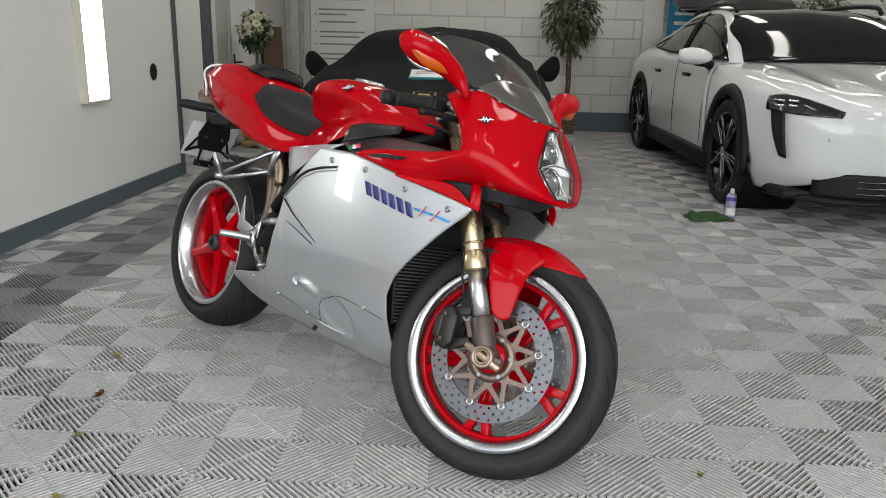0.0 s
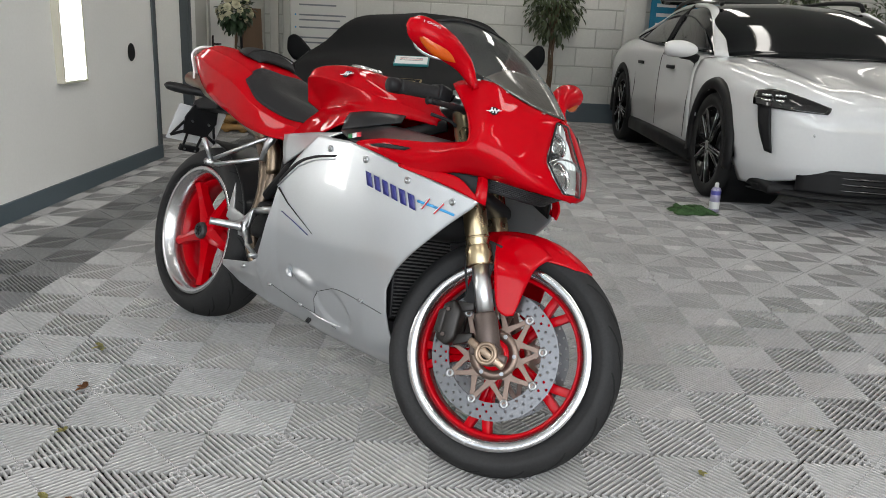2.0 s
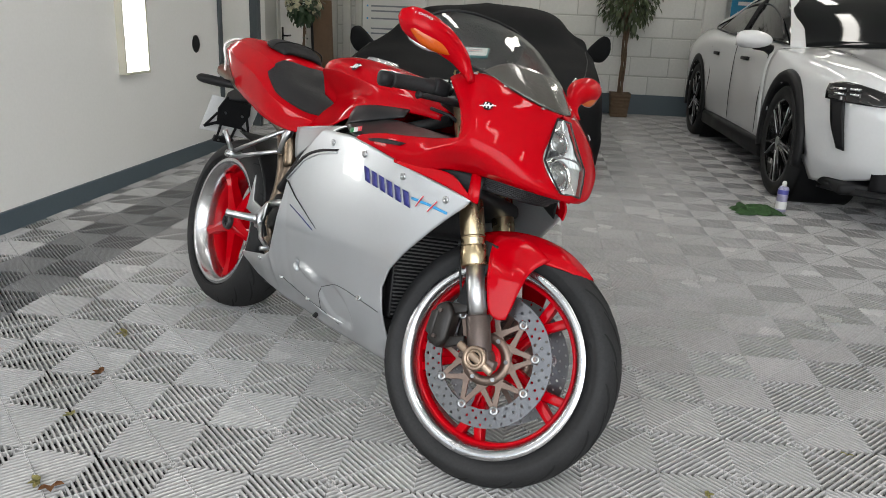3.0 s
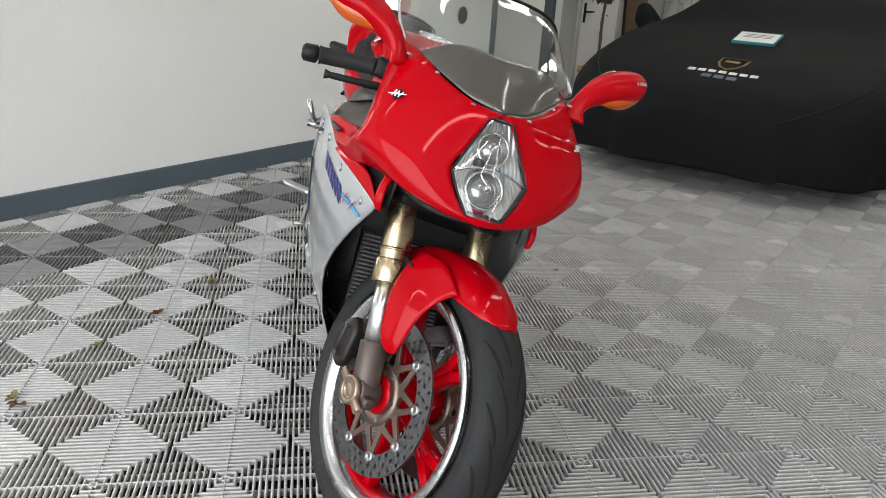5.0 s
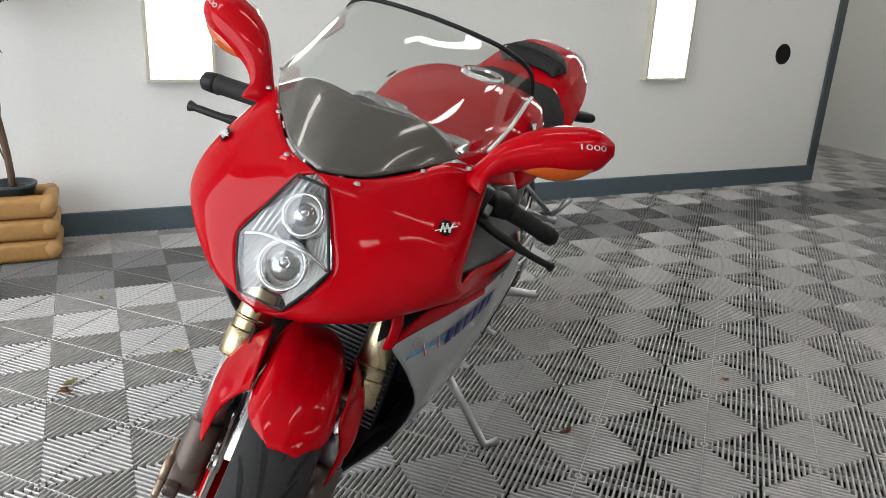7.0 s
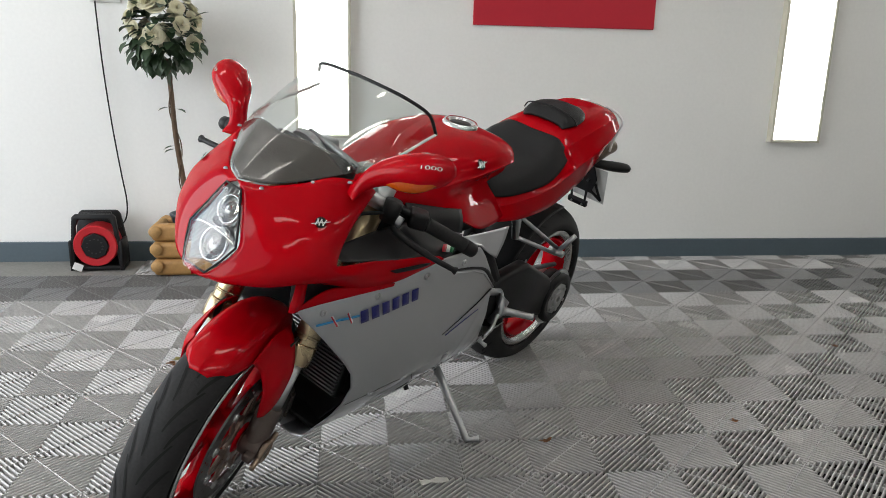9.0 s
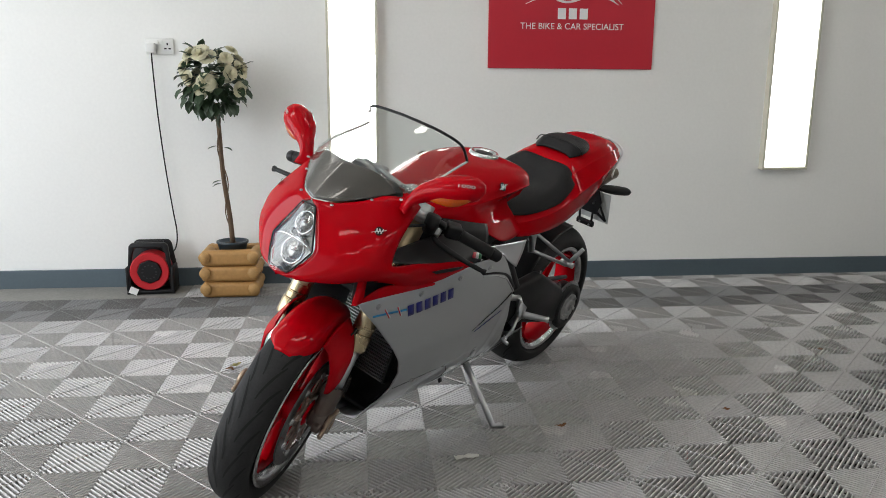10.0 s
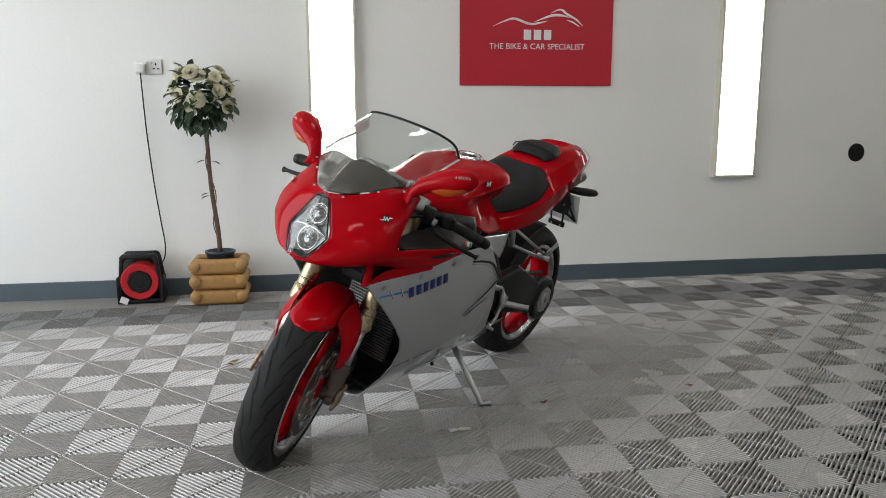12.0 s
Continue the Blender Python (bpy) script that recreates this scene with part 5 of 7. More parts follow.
    part("passenger_hanger", join(tube([(0.435, 0.118 * s, 0.690), (0.415, 0.122 * s, 0.655), (0.400, 0.125 * s, 0.598)], [0.011, 0.015, 0.011], 12), tube([(0.410, 0.125 * s, 0.672), (0.25, 0.200 * s, 0.568)], 0.0062, 10), tube([(0.400, 0.127 * s, 0.603), (0.25, 0.200 * s, 0.548)], 0.0068, 10), tube([(0.248, 0.175 * s, 0.555), (0.248, 0.225 * s, 0.555)], 0.011, 12), tube([(0.248, 0.205 * s, 0.56), (0.238, 0.24 * s, 0.625)], 0.008, 10)), ALU, bike, "alloy passenger footrest bracket")
part("exhaust_header", tube(curve_points([(0.58, -0.10, 0.26), (0.45, -0.105, 0.29), (0.40, -0.105, 0.38), (0.41, -0.10, 0.50), (0.37, -0.09, 0.60), (0.26, -0.06, 0.69)]), 0.024, 14), HEAT_DARK, bike, "heat-tinted exhaust header")
part("exhaust_header", tube(curve_points([(0.58, 0.04, 0.24), (0.45, -0.06, 0.30), (0.40, -0.09, 0.42), (0.42, -0.09, 0.54), (0.38, -0.06, 0.64), (0.28, 0.02, 0.70)]), 0.024, 14), HEAT_DARK, bike, "heat-tinted exhaust header")
arm = part("swingarm", join(moved(prism([(0.52, 0.36), (0.50, 0.48), (0.30, 0.50), (0.10, 0.40), (0.06, 0.33), (0.10, 0.25), (0.30, 0.30)], 0.05, 0.014), Matrix.Translation((0, 0.128, 0))), moved(prism([(0.56, 0.36), (0.56, 0.47), (0.42, 0.48), (0.40, 0.36)], 0.26, 0.02), Matrix.Identity(4)), moved(lathe([(0.055, -0.03), (0.092, -0.03), (0.092, 0.03), (0.055, 0.03), (0.055, -0.03)], 32), Matrix.Translation((0.020, 0.128, RR)))), BLACK, bike, "black single-sided swingarm")
HEAT = material("bronzed_steel", (0.22, 0.17, 0.12), 0.33, 1.0, 0.25, 9, 120)
part("exhaust_link", tube(curve_points([(0.06, -0.075, 0.748), (0.16, -0.095, 0.728), (0.30, -0.108, 0.690), (0.385, -0.105, 0.640), (0.41, -0.10, 0.56)]), 0.023, 16), HEAT, bike, "bronze heat-tinted exhaust pipe", m=TAIL_SHIFT)
part("shock", tube([(0.44, 0, 0.40), (0.42, 0, 0.64)], 0.03, 16), ENGINE, bike)
part("rear_hugger", surface([[(math.cos(radians(a)) * (RR + 0.022) , y, RR + math.sin(radians(a)) * (RR + 0.022)) for y in (-0.085, -0.04, 0.04, 0.085)] for a in (15, 38, 62, 85)], 4, 4, 0.003), CARBON, bike, "black rear mudguard")
part("chain", tube([(0.0, 0.103, RR + 0.105), (0.45, 0.103, 0.47)], 0.009, 6), ENGINE, bike)
part("side_stand", tube([(0.66, 0.13, 0.235), (0.665, 0.20, 0.175), (0.672, 0.295, 0.088), (0.650, 0.322, 0.098)], [0.012, 0.011, 0.010, 0.011], 12), ALU, bike, "bright alloy side stand")

# fuel cap
cap = part("fuel_cap", moved(lathe([(0.0, 0.004), (0.030, 0.004), (0.034, 0.010), (0.044, 0.012), (0.048, 0.006), (0.05, -0.004)], 36, "Z"), Matrix.Translation((0.650, 0, 0.923)) @ Matrix.Rotation(radians(2), 4, "Y")), CHROME, bike, "chrome ringed fuel cap")
part("cap_face", moved(lathe([(0, 0.007), (0.028, 0.007), (0.030, 0.004)], 28, "Z"), Matrix.Translation((0.650, 0, 0.923)) @ Matrix.Rotation(radians(2), 4, "Y")), ENGINE, cap)
# dash behind the screen
dash = part("dashboard", moved(box(-0.035, -0.11, -0.03, 0.03, 0.11, 0.03, 0.02, 3), Matrix.Translation((1.185, 0, 0.885)) @ Matrix.Rotation(radians(-35), 4, "Y")), BLACK, bike)
part("dial", moved(lathe([(0, 0.006), (0.036, 0.006), (0.042, 0.002), (0.044, -0.01)], 32, "Z"), Matrix.Translation((1.155, -0.03, 0.905)) @ Matrix.Rotation(radians(-50), 4, "Y")), ALU, dash)
part("instrument_bracket", join(tube([(1.150, -0.045, 0.926), (1.156, 0.03, 0.920), (1.172, 0.125, 0.906)], [0.008, 0.0075, 0.010], 8), box(1.115, -0.035, 0.895, 1.150, 0.015, 0.925, 0.006), box(1.10, 0.085, 0.885, 1.135, 0.125, 0.905, 0.005)), ALU, dash, "pale alloy instrument bracket")

# grille under the nose
GRILLE = ((1.292, -0.134), (1.340, -0.108), (1.380, -0.066), (1.395, 0.0), (1.380, 0.066), (1.340, 0.108), (1.292, 0.134))
gp = curve_points([(x, y, 0) for x, y in GRILLE], 6)
bars = []


def grille_point(p, f):
    zt = 0.676 + 0.010 * (abs(p.y) / 0.134) ** 2
    return Vector((p.x - 0.040 * (1 - f), p.y * (1 - 0.10 * (1 - f)), zt - 0.022 * (1 - f)))


for i in range(0, len(gp) - 1):
    for f in (0.0, 0.5):
        p = gp[i].lerp(gp[i + 1], f)
        bars.append(tube([grille_point(p, 0), grille_point(p, 1)], 0.0011, 4))
for k in range(7):
    bars.append(tube([grille_point(p, k / 6) for p in gp], 0.0011, 4))
gr = part("grille", join(*bars), ENGINE, bike, "fine black mesh grille under the nose", smooth=False)
part("grille_frame", tube([grille_point(p, 0) for p in gp], 0.0035, 8), BLACK, gr)
part("grille_back", surface([[grille_point(p, f) - Vector((0.012, 0, 0)) for p in gp[::4]] for f in (0.0, 1.0)], 3, 2, 0.002), BLACK, gr)

# ---- parked cars ----
CAR_WHITE = material("white_car_lacquer", (0.74, 0.75, 0.76), 0.4, 0, 0.02, 3, 60, coat=1.0, rough_var=0.03, spec=0.3)
CAR_GLASS = material("dark_car_glass", (0.008, 0.009, 0.010), 0.06, 0, 0.1, 2, 40, coat=0.0, rough_var=0.02, spec=0.35)
CLAD = material("black_cladding", (0.009, 0.009, 0.010), 0.5, 0, 0.15, 6, 200, bump=0.05, spec=0.28)
GLOSS_BLACK = material("gloss_black_alloy", (0.012, 0.012, 0.013), 0.15, 0.3, 0.1, 6, 100, coat=1.0)
PLATE_BLUE = material("plate_blue", (0.02, 0.09, 0.42), 0.4, 0, 0.05)

suv = thing("car", pose(3.30, -3.69, 0, 0, 0, 180), "white estate car with black wheel-arch cladding, its tailgate open", "car")


def car_rows(secs):
    return [[(x, y, z) for y, z in pts] for x, pts in secs]


BODY_FRONT = (
    (0.962, ((0.0, 0.345), (0.0, 0.40), (0.0, 0.50), (0.0, 0.57), (0.0, 0.61), (0, 0.625))),
    (0.954, ((0.16, 0.340), (0.19, 0.39), (0.21, 0.50), (0.20, 0.58), (0.14, 0.640), (0, 0.650))),
    (0.935, ((0.30, 0.335), (0.36, 0.385), (0.40, 0.50), (0.38, 0.60), (0.26, 0.665), (0, 0.68))),
    (0.88, ((0.55, 0.310), (0.62, 0.37), (0.66, 0.52), (0.65, 0.63), (0.46, 0.722), (0, 0.716))),
    (0.74, ((0.74, 0.255), (0.81, 0.35), (0.85, 0.54), (0.83, 0.73), (0.60, 0.797), (0, 0.762))),
    (0.42, ((0.86, 0.19), (0.93, 0.34), (0.96, 0.56), (0.90, 0.82), (0.68, 0.856), (0, 0.810))),
    (0.0, ((0.90, 0.20), (0.96, 0.34), (0.983, 0.58), (0.93, 0.858), (0.72, 0.902), (0, 0.872))),
    (-0.50, ((0.90, 0.20), (0.95, 0.34), (0.975, 0.60), (0.95, 0.865), (0.80, 0.932), (0, 0.948))),
)
BODY_REAR = (
    (-0.50, ((0.90, 0.20), (0.95, 0.34), (0.975, 0.60), (0.95, 0.865), (0.80, 0.932), (0.70, 0.938))),
    (-1.25, ((0.90, 0.20), (0.935, 0.34), (0.960, 0.60), (0.935, 0.88), (0.86, 0.965), (0.80, 0.970))),
    (-2.10, ((0.90, 0.20), (0.940, 0.34), (0.965, 0.62), (0.940, 0.90), (0.86, 0.985), (0.78, 0.990))),
    (-2.90, ((0.92, 0.22), (0.970, 0.36), (0.985, 0.64), (0.965, 0.90), (0.84, 1.020), (0.74, 1.030))),
    (-3.60, ((0.85, 0.25), (0.920, 0.40), (0.950, 0.65), (0.920, 0.88), (0.75, 1.030), (0.40, 1.050))),
    (-4.00, ((0.60, 0.30), (0.720, 0.42), (0.780, 0.65), (0.750, 0.85), (0.55, 0.950), (0.20, 0.970))),
)


def car_shell(secs, crest=0.0):
    bm = surface(car_rows(secs), 7, 9)
    # wings crown over the headlamps, the bonnet dips beside them
    for v in bm.verts:
        if crest and v.co.z > 0.60 and v.co.x < 0.86:
            fade = ramp(v.co.x, ((-0.5, 0.0), (-0.3, 1.0), (0.6, 1.0), (0.86, 0.2)))
            side = abs(v.co.y)
            v.co.z += crest * fade * (math.exp(-((side - 0.70) / 0.09) ** 2) - 0.9 * math.exp(-((side - 0.50) / 0.06) ** 2) + 0.5 * math.exp(-((side - 0.34) / 0.07) ** 2))
    gone = []
    for f in bm.faces:
        c = f.calc_center_median()
        for ax in (0.0, -2.89):
            if abs(c.y) > 0.45 and (c.x - ax) ** 2 + (c.z - 0.355) ** 2 < 0.40 ** 2:
                gone.append(f)
                break
    bmesh.ops.delete(bm, geom=gone, context="FACES")
    bm = join(bm, mirrored(bm.copy()))
    bmesh.ops.remove_doubles(bm, verts=bm.verts[:], dist=1e-4)
    bmesh.ops.recalc_face_normals(bm, faces=bm.faces[:])
    bmesh.ops.solidify(bm, geom=bm.faces[:], thickness=0.006)
    return bm


part("front_body", car_shell(BODY_FRONT, 0.016), CAR_WHITE, suv, "white lacquered bonnet, wings and bumper")
part("rear_body", car_shell(BODY_REAR), CAR_WHITE, suv, "white lacquered doors and rear wings")
GLASSHOUSE = (
    (-0.50, ((0.79, 0.934), (0.71, 0.942), (0.50, 0.950), (0, 0.955))),
    (-0.90, ((0.84, 0.966), (0.75, 1.080), (0.60, 1.165), (0, 1.190))),
    (-1.32, ((0.86, 0.970), (0.74, 1.190), (0.59, 1.305), (0, 1.340))),
    (-1.80, ((0.86, 0.980), (0.72, 1.230), (0.57, 1.340), (0, 1.375))),
    (-2.40, ((0.85, 0.990), (0.71, 1.210), (0.55, 1.320), (0, 1.355))),
    (-3.00, ((0.82, 1.020), (0.68, 1.140), (0.50, 1.240), (0, 1.270))),
    (-3.55, ((0.74, 1.032), (0.60, 1.065), (0.44, 1.095), (0, 1.110))),
)
part("glasshouse", surface(car_rows(GLASSHOUSE), 6, 6, 0.005, True), CAR_GLASS, suv, "dark tinted windows and glass roof")
part("cabin_floor", box(-3.9, -0.85, 0.18, 0.80, 0.85, 0.24, 0.02), CLAD, suv)
part("cabin", box(-3.4, -0.60, 0.25, -0.6, 0.60, 0.93, 0.05), CLAD, suv, "dark interior")
for s in (-1, 1):
    def handed(bm):
        return mirrored(bm) if s < 0 else bm
    part("pillar", handed(sweep([(-0.46, 0.80, 0.936, 0.05, 0.012), (-0.90, 0.70, 1.108, 0.045, 0.020), (-1.32, 0.625, 1.290, 0.04, 0.022), (-1.80, 0.60, 1.335, 0.035, 0.022), (-2.40, 0.585, 1.310, 0.035, 0.022), (-3.00, 0.56, 1.215, 0.05, 0.03), (-3.50, 0.60, 1.075, 0.12, 0.03)])), CAR_WHITE, suv, "white roof pillar")
    part("roof_rail", handed(tube(curve_points([(-1.30, 0.575, 1.330), (-1.42, 0.570, 1.385), (-2.0, 0.555, 1.405), (-2.6, 0.53, 1.375), (-2.95, 0.51, 1.290)]), 0.018, 10)), CLAD, suv, "black roof rail")
    part("window_trim", handed(tube(curve_points([(-0.62, 0.862, 0.978), (-1.25, 0.866, 0.984), (-2.10, 0.862, 1.000), (-2.70, 0.838, 1.025), (-3.05, 0.800, 1.060), (-2.70, 0.700, 1.165), (-2.20, 0.700, 1.245), (-1.60, 0.715, 1.235), (-1.10, 0.760, 1.130), (-0.66, 0.842, 0.992)], 5), 0.008, 6)), CLAD, suv, "black window surround")
    part("window_post", handed(tube([(-1.75, 0.862, 0.985), (-1.82, 0.735, 1.225), (-1.85, 0.60, 1.345)], 0.022, 8)), CLAD, suv)
    part("sill", handed(box(-2.48, 0.86, 0.17, -0.42, 0.965, 0.30, 0.03)), CLAD, suv, "black sill cladding")
    for ax in (0.0, -2.89):
        arch = []
        for a in range(-12, 193, 12):
            c, n = math.cos(radians(a)), math.sin(radians(a))
            arch.append([(ax + c * r, y, 0.355 + n * r) for r, y in ((0.380, 0.80), (0.378, 0.965), (0.390, 0.990), (0.440, 0.988), (0.455, 0.955))])
        part("wheel_arch", handed(surface(arch, 2, 2, 0.006)), CLAD, suv, "black wheel-arch cladding")
        at = Matrix.Translation((ax, 0.855, 0.355))
        wh = part("wheel", handed(moved(lathe([(0.10, 0.02), (0.245, 0.07), (0.262, 0.112), (0.268, 0.112), (0.262, 0.06), (0.255, -0.11), (0.10, -0.06), (0.10, 0.02)], 40), at)), GLOSS_BLACK, suv, "gloss black five-spoke alloy wheel")
        part("tyre", handed(moved(lathe([(0.262, -0.115), (0.33, -0.125), (0.350, -0.105), (0.355, -0.06), (0.355, 0.06), (0.350, 0.105), (0.33, 0.125), (0.266, 0.113), (0.262, -0.115)], 48), at)), RUBBER, wh, "black low-profile tyre")
        for k in range(5):
            sp = join(*[tube([(0.03, 0.095, d * 0.012), (0.14, 0.100, d * 0.024), (0.255, 0.100, d * 0.045)], [0.026, 0.017, 0.016], 6) for d in (-1, 1)])
            part("spoke", handed(moved(moved(sp, Matrix.Rotation(math.tau * k / 5 + 0.3, 4, "Y")), at)), GLOSS_BLACK, wh)
            edge_bar = tube([(0.06, 0.118, 0.0), (0.25, 0.116, 0.035)], 0.004, 6)
            part("spoke_edge", handed(moved(moved(edge_bar, Matrix.Rotation(math.tau * k / 5 + 0.3, 4, "Y")), at)), ALU, wh, "bright machined spoke edge")
        part("hub_cap", handed(moved(lathe([(0, 0.122), (0.03, 0.120), (0.036, 0.105), (0.06, 0.09)], 20), at)), ALU, wh)
        part("brake_disc", handed(moved(ring(0.06, 0.19, -0.02, 0.02, 40), at)), DISC, wh)
        part("wheel_well", handed(moved(lathe([(0.40, -0.30), (0.40, 0.06)], 36), at)), CLAD, suv)
    lampu = part("headlamp", handed(surface((((0.600, 0.925, 0.770), (0.70, 0.868, 0.785), (0.80, 0.745, 0.755), (0.870, 0.590, 0.700)), ((0.625, 0.945, 0.735), (0.735, 0.880, 0.735), (0.825, 0.760, 0.715), (0.885, 0.600, 0.685)), ((0.640, 0.948, 0.690), (0.755, 0.880, 0.680), (0.840, 0.765, 0.672), (0.893, 0.615, 0.668))), 5, 5, 0.01)), GLOSS_BLACK, suv, "dark headlamp unit")
    for k in range(4):
        x, y = 0.700 + 0.045 * (k % 2) + 0.01, 0.905 - 0.062 * (k % 2)
        part("light_bar", handed(moved(box(-0.012, -0.030, -0.007, 0.012, 0.030, 0.007, 0.003), Matrix.Translation((x + 0.012, y, 0.722 + 0.028 * (k // 2))) @ Matrix.Rotation(radians(58), 4, "Z"))), CHROME, lampu, "bright light element")
    part("air_curtain", handed(surface((((0.665, 0.930, 0.690), (0.745, 0.885, 0.690)), ((0.700, 0.918, 0.56), (0.765, 0.872, 0.55)), ((0.740, 0.880, 0.43), (0.775, 0.850, 0.42))), 4, 5, 0.008)), CLAD, suv, "black air curtain below the headlamp")
    pod = part("door_mirror", handed(sweep([(-0.60, 0.985, 0.965, 0.06, 0.030), (-0.56, 1.03, 0.972, 0.085, 0.055), (-0.55, 1.10, 0.975, 0.085, 0.062), (-0.57, 1.165, 0.972, 0.060, 0.050), (-0.58, 1.185, 0.970, 0.01, 0.01)])), CAR_WHITE, suv, "white door mirror")
    part("mirror_foot", handed(tube([(-0.62, 0.93, 0.905), (-0.61, 0.975, 0.925), (-0.58, 1.06, 0.925)], [0.035, 0.03, 0.02], 10)), CLAD, pod)
    part("mirror_glass", handed(moved(box(-0.004, -0.075, -0.045, 0.0, 0.075, 0.045, 0.001), Matrix.Translation((-0.640, 1.095, 0.972)))), MIRROR_GLASS, pod)
    for x in (-1.20, -2.22):
        part("door_handle", handed(moved(box(-0.10, -0.012, -0.014, 0.10, 0.012, 0.014, 0.006), Matrix.Translation((x, 0.955, 0.825)))), CLAD, suv, "black door handle")
    for pts in (((-0.62, 0.966, 0.33), (-0.60, 0.975, 0.60), (-0.58, 0.950, 0.89)), ((-1.52, 0.957, 0.33), (-1.52, 0.966, 0.60), (-1.56, 0.942, 0.89), (-1.62, 0.87, 0.975)), ((-2.42, 0.965, 0.45), (-2.34, 0.974, 0.62), (-2.42, 0.956, 0.88))):
        part("shut_line", handed(tube(curve_points(pts, 4), 0.0024, 6)), CLAD, suv)
    part("side_vent", handed(moved(box(-0.10, -0.004, -0.012, 0.10, 0.006, 0.012, 0.004), Matrix.Translation((-0.46, 0.965, 0.72)))), CLAD, suv)
    part("bonnet_line", handed(tube(curve_points([(0.78, 0.56, 0.775), (0.42, 0.60, 0.845), (0.0, 0.63, 0.897), (-0.44, 0.68, 0.940)], 5), 0.0016, 6)), CLAD, suv)
intake = part("lower_intake", surface([[(x + 0.016, y, z) for x, y in ((0.80, -0.70), (0.895, -0.52), (0.935, -0.30), (0.950, 0.0), (0.935, 0.30), (0.895, 0.52), (0.80, 0.70))] for z in (0.205, 0.28, 0.355)], 4, 3, 0.02), CLAD, suv, "black lower air intake")
for z in (0.245, 0.28, 0.315):
    part("slat", tube(curve_points([(0.845, -0.62, z), (0.93, -0.44, z), (0.968, -0.2, z), (0.970, 0, z), (0.968, 0.2, z), (0.93, 0.44, z), (0.845, 0.62, z)], 4), 0.008, 6), GLOSS_BLACK, intake)
part("splitter", surface([[(x + d, y, z) for x, y in ((0.60, -0.88), (0.80, -0.76), (0.93, -0.50), (0.965, 0.0), (0.93, 0.50), (0.80, 0.76), (0.60, 0.88))] for d, z in ((0, 0.22), (0.03, 0.19), (-0.05, 0.175))], 4, 3, 0.01), CLAD, suv, "black front splitter")
plate = part("number_plate", moved(box(-0.006, -0.26, -0.056, 0.006, 0.26, 0.056, 0.003), Matrix.Translation((0.962, 0, 0.43))), PLATE, suv, "front number plate with a blue end band")
part("blue_band", moved(box(0.006, -0.258, -0.054, 0.0072, -0.205, 0.054), Matrix.Translation((0.962, 0, 0.43))), PLATE_BLUE, plate, smooth=False)
for k in range(7):
    y = -0.17 + 0.062 * k + (0.02 if k > 3 else 0)
    part("plate_bar", moved(box(0.006, y, -0.036, 0.0072, y + 0.036, 0.036), Matrix.Translation((0.962, 0, 0.43))), GLOSS_BLACK, plate, smooth=False)
part("tailgate", moved(box(-0.55, -0.62, -0.03, 0.55, 0.62, 0.03, 0.025, 3), Matrix.Translation((-3.55, 0, 1.63)) @ Matrix.Rotation(radians(24), 4, "Y")), GLOSS_BLACK, suv, "raised dark tailgate")
part("sensor", moved(lathe([(0, 0.004), (0.010, 0.003), (0.012, 0)], 14, "X"), Matrix.Translation((0.878, -0.66, 0.545))), ALU, suv)

# ---- car under a black cover ----
COVER = material("black_stretch_cover", (0.007, 0.0075, 0.0085), 0.8, 0, 0.2, 2.5, 300, bump=0.12, spec=0.15)
covered = thing("covered_car", pose(2.93, -0.645, 0, 0, 0, 180), "low sports car under a fitted black fabric cover", "covered car")
COVER_SECS = (
    (0.045, ((0.46, 0.13), (0.38, 0.13), (0.30, 0.13), (0.20, 0.13), (0.10, 0.13), (0, 0.13))),
    (0.035, ((0.47, 0.14), (0.45, 0.20), (0.42, 0.27), (0.33, 0.31), (0.18, 0.335), (0, 0.34))),
    (0.00, ((0.50, 0.14), (0.50, 0.24), (0.48, 0.36), (0.40, 0.43), (0.22, 0.465), (0, 0.475))),
    (-0.12, ((0.76, 0.12), (0.77, 0.28), (0.74, 0.44), (0.62, 0.53), (0.34, 0.565), (0, 0.575))),
    (-0.42, ((0.92, 0.11), (0.94, 0.30), (0.92, 0.52), (0.78, 0.64), (0.42, 0.665), (0, 0.665))),
    (-0.95, ((0.95, 0.10), (0.975, 0.32), (0.96, 0.60), (0.84, 0.745), (0.46, 0.765), (0, 0.770))),
    (-1.40, ((0.95, 0.10), (0.975, 0.34), (0.955, 0.66), (0.84, 0.815), (0.50, 0.855), (0, 0.875))),
    (-1.90, ((0.95, 0.10), (0.970, 0.36), (0.945, 0.70), (0.80, 0.880), (0.58, 1.040), (0, 1.095))),
    (-2.35, ((0.95, 0.10), (0.965, 0.36), (0.945, 0.72), (0.78, 0.900), (0.56, 1.110), (0, 1.170))),
    (-2.90, ((0.95, 0.10), (0.970, 0.36), (0.955, 0.74), (0.82, 0.900), (0.56, 1.070), (0, 1.130))),
    (-3.60, ((0.95, 0.10), (0.975, 0.38), (0.965, 0.78), (0.86, 0.890), (0.52, 0.970), (0, 1.000))),
    (-4.25, ((0.90, 0.12), (0.930, 0.40), (0.920, 0.76), (0.80, 0.860), (0.45, 0.885), (0, 0.890))),
    (-4.50, ((0.70, 0.14), (0.750, 0.40), (0.740, 0.70), (0.60, 0.780), (0.35, 0.800), (0, 0.805))),
)
cv = surface(car_rows(COVER_SECS), 8, 10, 0, True)
